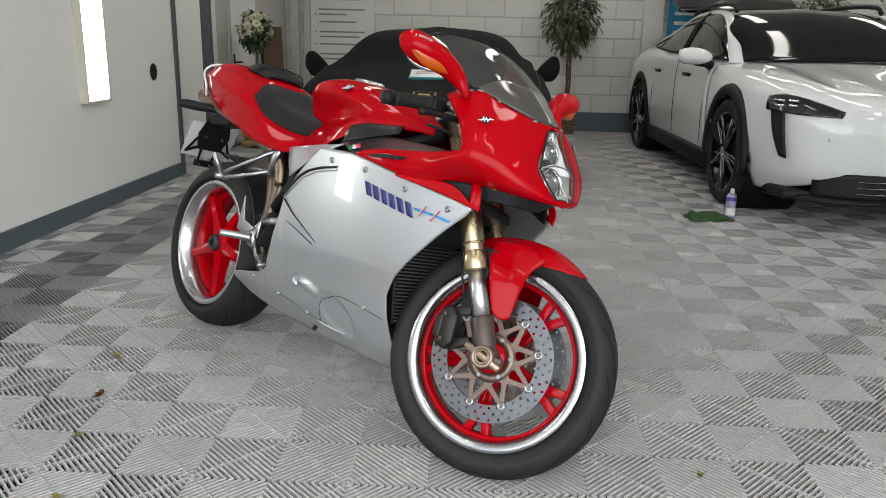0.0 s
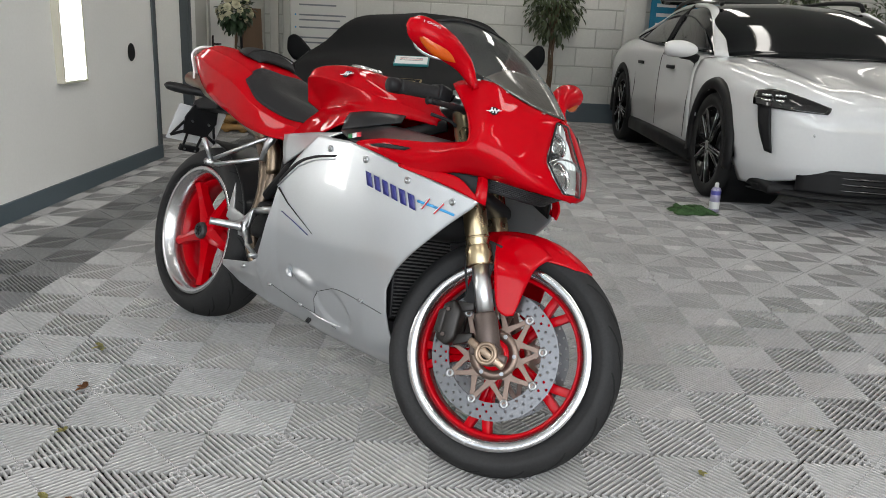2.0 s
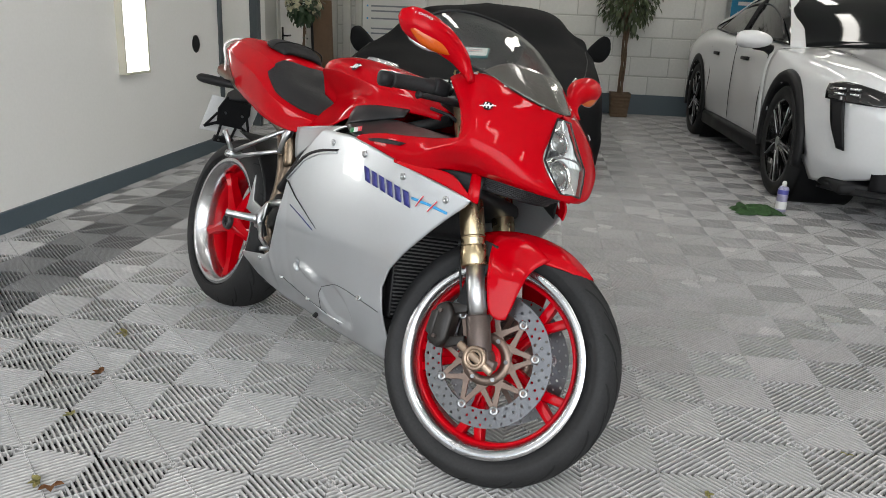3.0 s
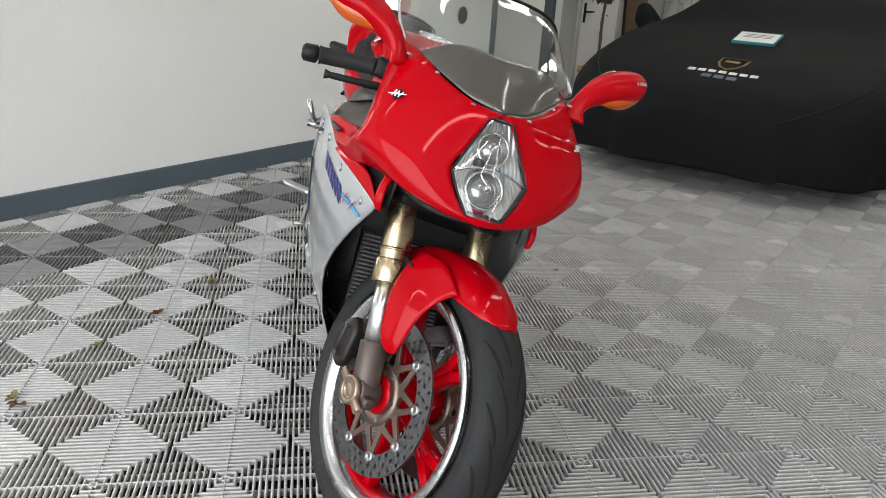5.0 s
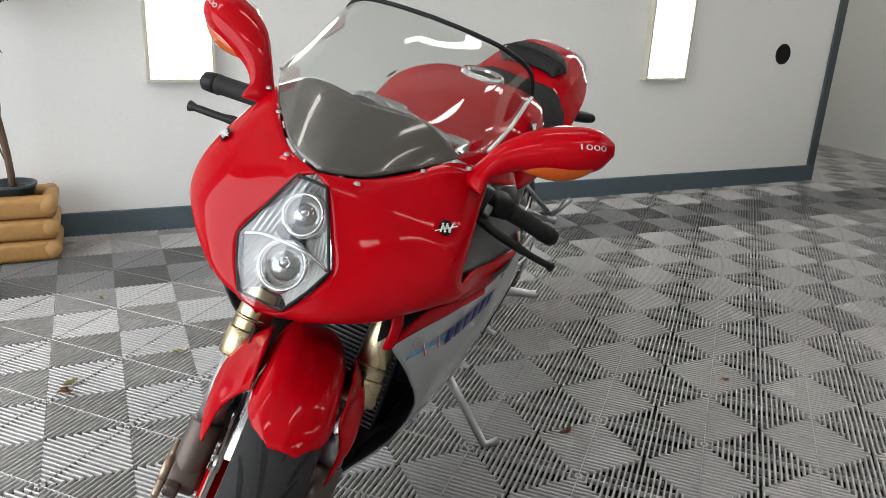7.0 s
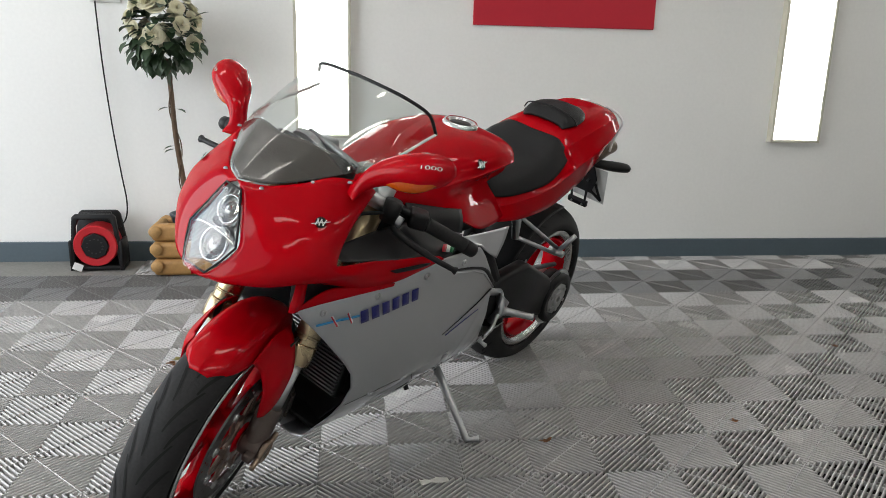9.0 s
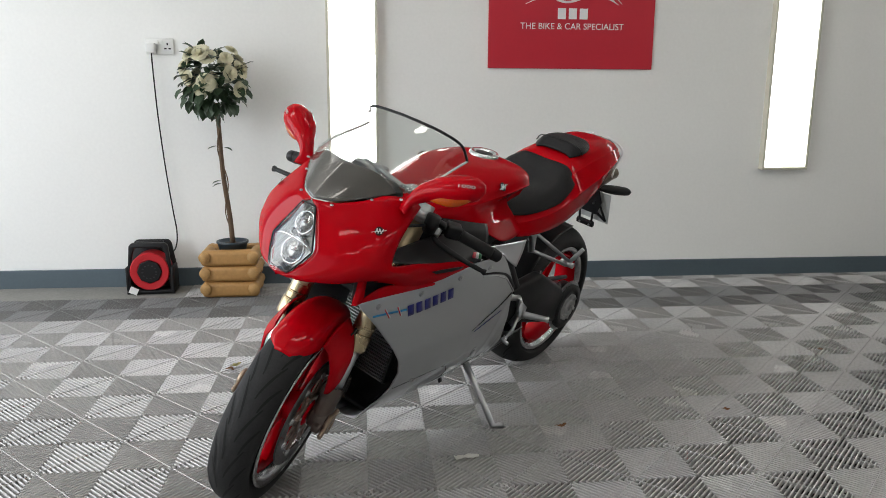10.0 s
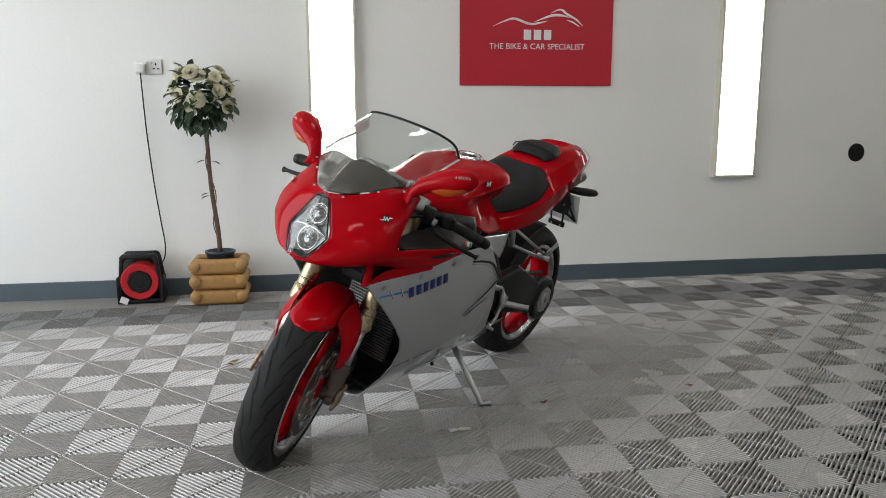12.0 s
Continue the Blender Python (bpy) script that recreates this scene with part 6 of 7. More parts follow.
for v in cv.verts:
    v.co += 0.010 * Vector((noise.noise(v.co * 3.1), noise.noise(v.co * 3.3 + Vector((5, 0, 0))), noise.noise(v.co * 2.7 + Vector((0, 7, 0)))))
    if v.co.z < 0.3:
        v.co.y += 0.012 * math.sin(v.co.x * 23)
bmesh.ops.solidify(cv, geom=cv.faces[:], thickness=0.004)

COVER_TREE = BVHTree.FromBMesh(cv)
part("cover", cv, COVER, covered, "black fabric cover")
for s in (-1, 1):
    part("mirror_pocket", moved(prism([(-0.075, -0.095), (0.060, -0.100), (0.115, -0.02), (0.105, 0.085), (0.055, 0.115), (-0.01, 0.060), (-0.08, -0.02)], 0.13, 0.028), Matrix.Translation((-1.60, 0.945 * s, 0.835)) @ Matrix.Rotation(radians(90 * s), 4, "Z")), COVER, covered, "cover pocket over the mirror")
    part("cover_seam", tube(curve_points([(0.005, 0.41 * s, 0.432), (-0.12, 0.63 * s, 0.535), (-0.42, 0.79 * s, 0.645), (-0.95, 0.85 * s, 0.750), (-1.40, 0.85 * s, 0.820)], 6), 0.003, 6), CLAD, covered)
    part("tyre", moved(lathe([(0.10, -0.10), (0.30, -0.10), (0.325, -0.06), (0.325, 0.06), (0.30, 0.10), (0.10, 0.10), (0.10, -0.10)], 32), Matrix.Translation((-0.95, 0.80 * s, 0.325))), RUBBER, covered)
    part("tyre", moved(lathe([(0.10, -0.10), (0.30, -0.10), (0.335, -0.06), (0.335, 0.06), (0.30, 0.10), (0.10, 0.10), (0.10, -0.10)], 32), Matrix.Translation((-3.55, 0.78 * s, 0.335))), RUBBER, covered)


def draped(bm, x, y, lift=0.003):
    """Lays a flat piece, drawn with its top away from the nose, onto the cover."""
    bm.transform(Matrix.Translation((x, y, 0)) @ Matrix.Rotation(radians(90), 4, "Z"))
    for v in bm.verts:
        spot = COVER_TREE.ray_cast(Vector((v.co.x, v.co.y, 3)), Vector((0, 0, -1)))[0]
        v.co.z += spot.z + lift
    return bm


BADGE_GOLD = material("dull_gold_badge", (0.36, 0.25, 0.07), 0.4, 0.6, 0.1)


def shield(k, depth):
    bm = bmesh.new()
    f = bm.faces.new([bm.verts.new((x * k, y * k * 1.55, 0)) for x, y in ((-0.085, 0.060), (0, 0.066), (0.085, 0.060), (0.080, -0.01), (0.05, -0.06), (0, -0.085), (-0.05, -0.06), (-0.080, -0.01))])
    bmesh.ops.solidify(bm, geom=[f], thickness=-depth)
    return bm


bd = part("badge", draped(shield(1.0, 0.002), -0.44, 0.02), BADGE_GOLD, covered, "gold edged shield badge", smooth=False)
part("badge_field", draped(shield(0.82, 0.002), -0.44, 0.02, 0.006), COVER, bd, smooth=False)
part("badge_mark", draped(box(-0.04, -0.02, 0, 0.04, 0.018, 0.002), -0.44, 0.02, 0.009), BADGE_GOLD, bd, smooth=False)
for k in range(7):
    part("title_bar", draped(moved(box(-0.021, -0.016, 0, 0.021, 0.016, 0.002), pose(-0.174 + 0.058 * k, 0, 0)), -0.27, 0.02), WHITE_DECAL, covered, smooth=False)
for k in range(3):
    part("title_bar", draped(moved(box(-0.026, -0.018, 0, 0.026, 0.018, 0.002), pose(-0.07 + 0.07 * k, 0, 0)), -0.205, 0.02), SKIRT, covered, smooth=False)
CARD = material("white_card", (0.72, 0.74, 0.74), 0.4, 0, 0.02)
TEAL = material("teal_plastic", (0.02, 0.20, 0.22), 0.35, 0, 0.05)
sign_at = pose(2.93, -0.645, 0, 0, 0, 180) @ Matrix.Translation((-0.98, 0.0, COVER_TREE.ray_cast(Vector((-0.98, 0, 3)), Vector((0, 0, -1)))[0].z + 0.016)) @ Matrix.Rotation(radians(14), 4, "Y") @ Matrix.Rotation(radians(90), 4, "Z")
notice = thing("notice_card", sign_at, "white notice in a teal holder lying on the covered bonnet", "sign")
part("holder", box(-0.130, -0.11, -0.012, 0.130, 0.11, 0.006, 0.004), TEAL, notice, smooth=False)
part("sheet", box(-0.120, -0.100, 0.0065, 0.120, 0.085, 0.0085), CARD, notice, smooth=False)
for k in range(3):
    part("text_bar", box(-0.085, -0.02 + 0.028 * k, 0.0088, 0.085, -0.013 + 0.028 * k, 0.0098), RED_DECAL if k == 1 else SKIRT, notice, smooth=False)

# ---- back wall ----
def block_wall():
    """Painted concrete blocks in stretcher bond, a little proud of their joints."""
    meshes = []
    for w in (0.44, 0.215):
        bm = box(-0.010, -w / 2, -0.1045, 0.004, w / 2, 0.1045, 0.004, 1)
        me = bpy.data.meshes.new("block")
        bm.to_mesh(me)
        bm.free()
        me.materials.append(BLOCK_PAINT)
        meshes.append((w, me))
    z = 0.1125
    course = 0
    while z < TOP - 0.1:
        y = 1.38
        first = True
        while y > -6.2:
            w, me = meshes[1] if (first and course % 2) else meshes[0]
            if z > 1.9 or -6.2 < y:
                ob = new("block", me)
                ob.parent = back
                ob.location = (BACK_X - 0.0015 * random.random(), y - w / 2, z + 0.0)
            y -= w + 0.010
            first = False
        z += 0.225
        course += 1


structure("pilaster", box(BACK_X - 0.11, -3.22, 0.236, BACK_X - 0.014, -2.98, TOP - 0.003, 0.006), BLOCK_PAINT, "white painted pilaster on the block wall", "pillar")
structure("door_frame_posts", join(box(BACK_X - 0.09, 1.06, 0.0, BACK_X - 0.03, 1.14, TOP - 0.003, 0.005), box(BACK_X - 0.09, 1.20, 0.0, BACK_X - 0.03, 1.30, TOP - 0.003, 0.005)), DOOR_PAINT, "pale painted upright boxing on the back wall", "trim")
BOARD_WHITE = material("white_board", (0.72, 0.72, 0.70), 0.5, 0, 0.03)
GREY_INK = material("grey_ink", (0.22, 0.24, 0.27), 0.6, 0, 0.05)
poster = thing("poster", Matrix.Translation((BACK_X - 0.04, 0.67, 0.24)), "tall white board with lines of grey text on the wall", "poster")
part("sheet", box(-0.012, -0.385, 0, 0.012, 0.385, 1.75, 0.003), BOARD_WHITE, poster, smooth=False)
random.seed(5)
for k in range(17):
    z = 1.62 - 0.088 * k - (0.03 if k % 3 == 2 else 0)
    part("text_bar", box(-0.0145, 0.28 - random.uniform(0.34, 0.58), z, -0.0125, 0.28, z + 0.018), GREY_INK, poster, smooth=False)
    if k % 2 == 0:
        part("tick_mark", box(-0.0145, 0.315, z, -0.0125, 0.335, z + 0.02), SKY_DECAL, poster, smooth=False)
BANNER = material("blue_banner_print", (0.02, 0.24, 0.42), 0.45, 0, 0.06)
ban = thing("banner", Matrix.Translation((BACK_X - 0.16, -3.66, 0.0)), "blue roller banner with white lines of text", "banner")
part("sheet", box(-0.004, -0.40, 0.10, 0.004, 0.40, 2.05, 0.001), BANNER, ban, smooth=False)
part("foot", box(-0.10, -0.42, 0.0, 0.10, 0.42, 0.09, 0.02), ALU, ban)
for k in range(6):
    part("text_bar", box(-0.0062, 0.10 if k else -0.05, 1.52 - 0.11 * k, -0.0045, 0.33, 1.56 - 0.11 * k + (0.03 if not k else 0)), WHITE_DECAL, ban, smooth=False)
WOOD_DARK = material("brown_board_wood", (0.14, 0.085, 0.05), 0.6, 0, 0.25, 6, 90, bump=0.2)
wb = thing("wooden_board", pose(6.62, 1.30, 0.0, 0, -7, 0), "brown wooden board leaning in the corner", "board")
part("panel", box(-0.03, -0.19, 0.0, 0.0, 0.02, 1.17, 0.004), WOOD_DARK, wb, smooth=False)
part("edge_strip", box(-0.045, 0.022, 0.0, 0.0, 0.045, 1.18, 0.004), BLACK, wb, smooth=False)
door = tagged(new("door_1"), "pale grey flush door with a dark handle", "door", kind="structure")
door.location = (6.0, 1.39, 0)
part("leaf", box(-0.42, -0.012, 0.01, 0.42, -0.001, 2.02, 0.003), WALL_PAINT, door, smooth=False)
part("frame", join(box(-0.50, -0.020, 0.0, -0.43, -0.001, 2.10, 0.003), box(0.43, -0.020, 0.0, 0.50, -0.001, 2.10, 0.003), box(-0.43, -0.020, 2.03, 0.43, -0.001, 2.10, 0.003)), DOOR_PAINT, door, smooth=False)
part("door_handle", join(tube([(-0.36, -0.012, 0.80), (-0.36, -0.05, 0.80), (-0.25, -0.055, 0.80)], 0.009, 8), box(-0.385, -0.018, 0.70, -0.335, -0.012, 0.88, 0.003)), BLACK, door)

# ---- plants ----
LEAF = material("dark_green_leaf", (0.030, 0.058, 0.026), 0.45, 0, 0.3, 30, 200)
LEAF_PALE = material("variegated_leaf", (0.062, 0.085, 0.036), 0.45, 0, 0.4, 18, 120)
PETAL = material("cream_petal", (0.66, 0.63, 0.46), 0.6, 0, 0.1, 30, 200)
BARK = material("brown_bark", (0.12, 0.075, 0.045), 0.8, 0, 0.3, 20, 150, bump=0.5)
POT_BLUE = material("dark_blue_pot", (0.02, 0.035, 0.05), 0.4, 0, 0.1)
LOG = material("honey_log", (0.40, 0.215, 0.070), 0.55, 0, 0.16, 5, 60, bump=0.15)
LOG_END = material("pale_log_end", (0.42, 0.24, 0.085), 0.6, 0, 0.16, 30, 160)
WICKER = material("brown_wicker", (0.13, 0.085, 0.05), 0.7, 0, 0.3, 40, 200, bump=0.6)
SOIL = material("dark_soil", (0.03, 0.022, 0.016), 0.95, 0, 0.3, 30, 200, bump=0.6)


def leaf(bm, p, way, up, length, width):
    """One leaf of two folded halves with a pointed tip."""
    way = way.normalized()
    side = way.cross(up).normalized() * width / 2
    up = side.cross(way).normalized()
    a, b = bm.verts.new(p), bm.verts.new(p + way * length - up * length * 0.15)
    m1, m2 = p + way * length * 0.35, p + way * length * 0.72 - up * length * 0.05
    c = [bm.verts.new(m + s * side * k + up * width * 0.12) for m, k in ((m1, 1.0), (m2, 0.75)) for s in (-1, 1)]
    mid = [bm.verts.new(m1), bm.verts.new(m2)]
    for f in ((a, c[0], mid[0]), (c[0], c[2], mid[1], mid[0]), (c[2], b, mid[1]), (a, mid[0], c[1]), (mid[0], mid[1], c[3], c[1]), (mid[1], b, c[3])):
        bm.faces.new(f)


def crown(center, radius, count, length, width, droop=0.3, gap=0.35):
    bm = bmesh.new()
    rnd = random.Random(int(count + 1000 * length))
    for _ in range(count):
        d = Vector((rnd.gauss(0, 1), rnd.gauss(0, 1), rnd.gauss(0, 1))).normalized()
        if noise.noise(d * 2.3 + Vector(center)) < gap - 0.55:
            continue
        r = rnd.uniform(0.35, 1.0) ** 0.6 * (0.9 + 0.25 * noise.noise(d * 3))
        p = Vector(center) + Vector((d.x * radius[0], d.y * radius[1], d.z * radius[2])) * r
        way = (d + Vector((rnd.uniform(-0.6, 0.6), rnd.uniform(-0.6, 0.6), rnd.uniform(-0.6, 0.4) - droop))).normalized()
        leaf(bm, p, way, Vector((rnd.uniform(-0.3, 0.3), rnd.uniform(-0.3, 0.3), 1)), length * rnd.uniform(0.7, 1.2), width * rnd.uniform(0.8, 1.2))
    return bm


def rose(center, face, size, seed):
    """A full rose: rings of cupped petals round a bud."""
    rnd = random.Random(seed)
    bm = bmesh.new()
    q = Vector(face).to_track_quat("Z", "Y")
    for ring_i, (n, r, tilt) in enumerate(((3, 0.18, 0.25), (5, 0.42, 0.55), (6, 0.72, 0.95), (7, 1.0, 1.25))):
        for k in range(n):
            a = math.tau * (k + 0.5 * ring_i + rnd.uniform(-0.15, 0.15)) / n
            out = Vector((math.cos(a), math.sin(a), 0))
            side = Vector((-math.sin(a), math.cos(a), 0)) * size * (0.30 + 0.30 * r)
            base = out * size * 0.12 * r
            way = (out * math.sin(tilt) + Vector((0, 0, 1)) * math.cos(tilt)) * size * (0.62 + 0.25 * r)
            curl = (out * 0.25 - Vector((0, 0, 0.10 * ring_i))) * size * 0.5
            pts = [base - side * 0.35, base + side * 0.35, base + way * 0.6 + side, base + way * 0.6 - side, base + way + curl * 0.6 + side * 0.55, base + way + curl * 0.6 - side * 0.55]
            vs = [bm.verts.new(Vector(center) + q @ p) for p in pts]
            bm.faces.new((vs[0], vs[1], vs[2], vs[3])), bm.faces.new((vs[3], vs[2], vs[4], vs[5]))
    return bm


def rose_tree(m, lean_top, scale=1.0):
    """A standard rose: bare stem, dark leaves and a ball of cream blooms."""
    t = thing("rose_tree", m, "artificial standard rose with cream blooms and dark leaves", "plant", "rose trees")
    tx, ty, tz = lean_top
    pot = part("pot", lathe([(0, 0.0), (0.062, 0.0), (0.078, 0.075), (0.084, 0.078), (0.084, 0.088), (0.074, 0.088), (0.070, 0.075), (0, 0.070)], 28, "Z"), POT_BLUE, t, "dark blue plastic pot")
    part("soil", lathe([(0, 0.074), (0.071, 0.073)], 20, "Z"), SOIL, pot)
    stem = [Vector((0, 0, 0.06)).lerp(Vector(lean_top), f) + Vector((0.004 * math.sin(9 * f), 0, 0)) for f in np.linspace(0, 1, 12)]
    part("stem", tube(stem, [0.0135 - 0.003 * f for f in np.linspace(0, 1, 12)], 10), BARK, t)
    vine = [Vector((0, 0, 0.06)).lerp(Vector(lean_top), f) + Vector((0.016 * math.cos(14 * f), 0.016 * math.sin(14 * f), 0)) for f in np.linspace(0.0, 0.9, 40)]
    part("vine", tube(vine, 0.003, 6), BARK, t)
    tw = bmesh.new()
    for f, s in ((0.45, -1), (0.47, -1), (0.70, 1), (0.71, -1)):
        leaf(tw, Vector((0, 0, 0.06)).lerp(Vector(lean_top), f) + Vector((0.014 * s, 0, 0)), Vector((s, -0.4, -0.2)), Vector((0, 0, 1)), 0.055, 0.032)
    part("stem_leaves", tw, LEAF, t)
    c = Vector((tx, ty, tz + 0.13))
    part("leaves", crown(c + Vector((0, 0, -0.02)), (0.17, 0.155, 0.18), 330, 0.066, 0.042, 0.35, 0.1), LEAF, t, "dark green leaves")
    rnd = random.Random(3)
    for k in range(38):
        a, h = k * 2.399 + rnd.uniform(-0.3, 0.3), rnd.uniform(-0.45, 0.85)
        d = Vector((math.cos(a) * math.sqrt(1 - h * h * 0.9), math.sin(a) * math.sqrt(1 - h * h * 0.9), h))
        p = c + Vector((d.x * 0.150, d.y * 0.135, d.z * 0.150)) * rnd.uniform(0.82, 1.12)
        part("bloom", rose(p, d + Vector((0, -0.25, 0.15)), rnd.uniform(0.034, 0.046), k), PETAL, t)
    return t


rose_tree(Matrix.Translation((-0.702, 1.035, 0.200)), (-0.046, -0.04, 0.815))
rose_tree(Matrix.Translation((5.45, 1.10, 0.286)), (0.0, 0.0, 0.70))


def log_planter(m, w, d, layers, r):
    t = thing("log_planter", m, "small planter box built of honey-coloured half logs", "planter", "log planters")
    for k in range(layers):
        z = r + k * 2 * r
        for y in (r, d - r):
            part("log", box(-w / 2 + 0.008, y - r * 0.80, z - r + 0.0015, w / 2 - 0.008, y + r * 0.80, z + r - 0.0015, r * 0.55, 6), LOG, t)
        for x in (-w / 2 + r * 0.75, w / 2 - r * 0.75):
            part("cross_log", tube([(x, -0.004, z + r * 0.2), (x, 0.0, z + r * 0.2), (x, d, z + r * 0.2), (x, d + 0.004, z + r * 0.2)], [r * 0.62, r * 0.70, r * 0.70, r * 0.62], 18), LOG_END, t)
    part("floor_board", box(-w / 2 + 0.05, 0.05, 2 * r * layers - 0.07, w / 2 - 0.05, d - 0.05, 2 * r * layers - 0.056), LOG, t, smooth=False)
    return t


log_planter(Matrix.Translation((-0.706, 0.905, 0.0)), 0.312, 0.25, 3, 0.0425)
log_planter(Matrix.Translation((5.45, 0.98, 0.0)), 0.325, 0.24, 4, 0.0425)


def ficus(m, height, base_h, rx, count, wide=0.16):
    t = thing("ficus_tree", m, "artificial variegated fig tree in a brown wicker pot", "plant", "fig trees")
    pot = part("pot", lathe([(0, 0), (wide * 0.80, 0), (wide, base_h), (wide * 1.04, base_h), (wide * 1.04, base_h + 0.015), (wide * 0.9, base_h + 0.015), (wide * 0.88, base_h - 0.02), (0, base_h - 0.02)], 4, "Z"), WICKER, t, "square brown wicker pot", smooth=False)
    for k in range(7):
        z = base_h * (k + 0.5) / 7
        part("weave", moved(lathe([(wide * (0.80 + 0.2 * z / base_h) + 0.004, -0.012), (wide * (0.80 + 0.2 * z / base_h) + 0.009, 0.0), (wide * (0.80 + 0.2 * z / base_h) + 0.004, 0.012)], 4, "Z"), Matrix.Translation((0, 0, z))), WICKER, pot)
    stems = []
    for a in (0.0, 2.1, 4.2):
        stems.append(tube([Vector((0.022 * math.cos(a + 4 * f), 0.022 * math.sin(a + 4 * f), base_h - 0.03 + f * (height * 0.62 - base_h))) for f in np.linspace(0, 1, 14)], 0.014, 8))
    part("trunk", join(*stems), BARK, t)
    limbs = []
    rnd = random.Random(11)
    for k in range(9):
        a = k * 2.4
        r = rx * rnd.uniform(0.5, 0.85)
        z0 = height * rnd.uniform(0.50, 0.62)
        limbs.append(tube(curve_points([(0, 0, z0), (0.45 * r * math.cos(a), 0.45 * r * math.sin(a), z0 + 0.18 * height), (r * math.cos(a), r * math.sin(a), z0 + height * rnd.uniform(0.10, 0.30))], 4), [0.009 - 0.0007 * i for i in range(9)], 6))
    part("limbs", join(*limbs), BARK, t)
    part("crown", crown((0, 0, height * 0.76), (rx, rx, height * 0.25), count, 0.085, 0.034, 0.75, 0.32), LEAF_PALE, t, "small variegated leaves")
    return t


ficus(Matrix.Translation((7.40, -2.10, 0)) @ pose(0, 0, 0, 0, 0, 45), 1.80, 0.26, 0.36, 1300)
ficus(Matrix.Translation((7.45, -4.95, 0)) @ pose(0, 0, 0, 0, 0, 45), 1.75, 0.26, 0.36, 1000)
ficus(Matrix.Translation((7.10, -5.75, 0)) @ pose(0, 0, 0, 0, 0, 45), 1.62, 0.26, 0.36, 1000)

# ---- things along the side wall ----
SIGN_RED = material("red_sign_board", (0.50, 0.012, 0.030), 0.4, 0, 0.03, 4, 60)
sg = thing("wall_sign", Matrix.Translation((1.174, SIDE_Y - 0.001, 1.21)), "red sign board with white lettering on the wall", "sign")
part("board", box(-0.472, -0.012, 0, 0.472, 0, 0.70, 0.003), SIGN_RED, sg, smooth=False)
letters("THE BIKE & CAR SPECIALIST", 0.0475, WHITE_DECAL, sg, pose(0.0, -0.0135, 0.228, 90))
for k in range(3):
    x = -0.085 + 0.062 * k
    part("initial_bar", box(x, -0.0145, 0.268, x + 0.046, -0.0125, 0.326, 0.001), WHITE_DECAL, sg, smooth=False)
for pts, r in ((((-0.27, 0.345), (-0.20, 0.375), (-0.14, 0.388), (-0.05, 0.360), (0.02, 0.368), (0.06, 0.380)), 0.006), (((-0.02, 0.372), (0.08, 0.408), (0.14, 0.412), (0.20, 0.400)), 0.007), (((0.08, 0.425), (0.14, 0.445), (0.18, 0.420), (0.24, 0.388), (0.28, 0.352)), 0.006), (((0.18, 0.385), (0.22, 0.372), (0.26, 0.348)), 0.004)):
    ln = curve_points([(x, -0.0128, z) for x, z in pts], 6)
    n = len(ln)
    bm = tube(ln, [0.001 + r * math.sin(math.pi * i / (n - 1)) for i in range(n)], 8)
    for v in bm.verts:
        v.co.y = -0.0128 + (v.co.y + 0.0128) * 0.18
    part("logo_stroke", bm, WHITE_DECAL, sg)

PLASTIC_WHITE = material("white_plastic", (0.75, 0.75, 0.73), 0.35, 0, 0.03)
sock = thing("wall_socket", Matrix.Translation((-1.060, SIDE_Y - 0.001, 1.305)), "white double wall socket with a plug in it", "socket")
part("plate", box(-0.073, -0.012, -0.043, 0.073, 0, 0.043, 0.006, 3), PLASTIC_WHITE, sock)
for x in (-0.010, 0.012):
    part("switch", box(x - 0.006, -0.017, 0.012, x + 0.006, -0.011, 0.030, 0.002), PLASTIC_WHITE, sock)
for dx, dz, w, h in ((0.040, 0.012, 0.0035, 0.006), (0.029, -0.012, 0.006, 0.0035), (0.051, -0.012, 0.006, 0.0035)):
    part("pin_hole", box(dx - w, -0.0132, dz - h, dx + w, -0.0118, dz + h), BLACK, sock, smooth=False)
plug = thing("plug", Matrix.Translation((-1.100, SIDE_Y - 0.014, 1.295)), "white mains plug with a black flex", "plug")
part("body", box(-0.025, -0.038, -0.026, 0.025, 0, 0.026, 0.009, 3), PLASTIC_WHITE, plug)
part("flex", tube(curve_points([(0, -0.02, -0.024), (0.003, -0.022, -0.12), (0.012, -0.02, -0.35), (0.032, -0.02, -0.62), (0.056, -0.02, -0.85), (0.072, -0.025, -0.98), (0.070, -0.05, -1.06), (0.050, -0.10, -1.10)]), 0.0038, 8), BLACK, plug, "black flex hanging to the reel")

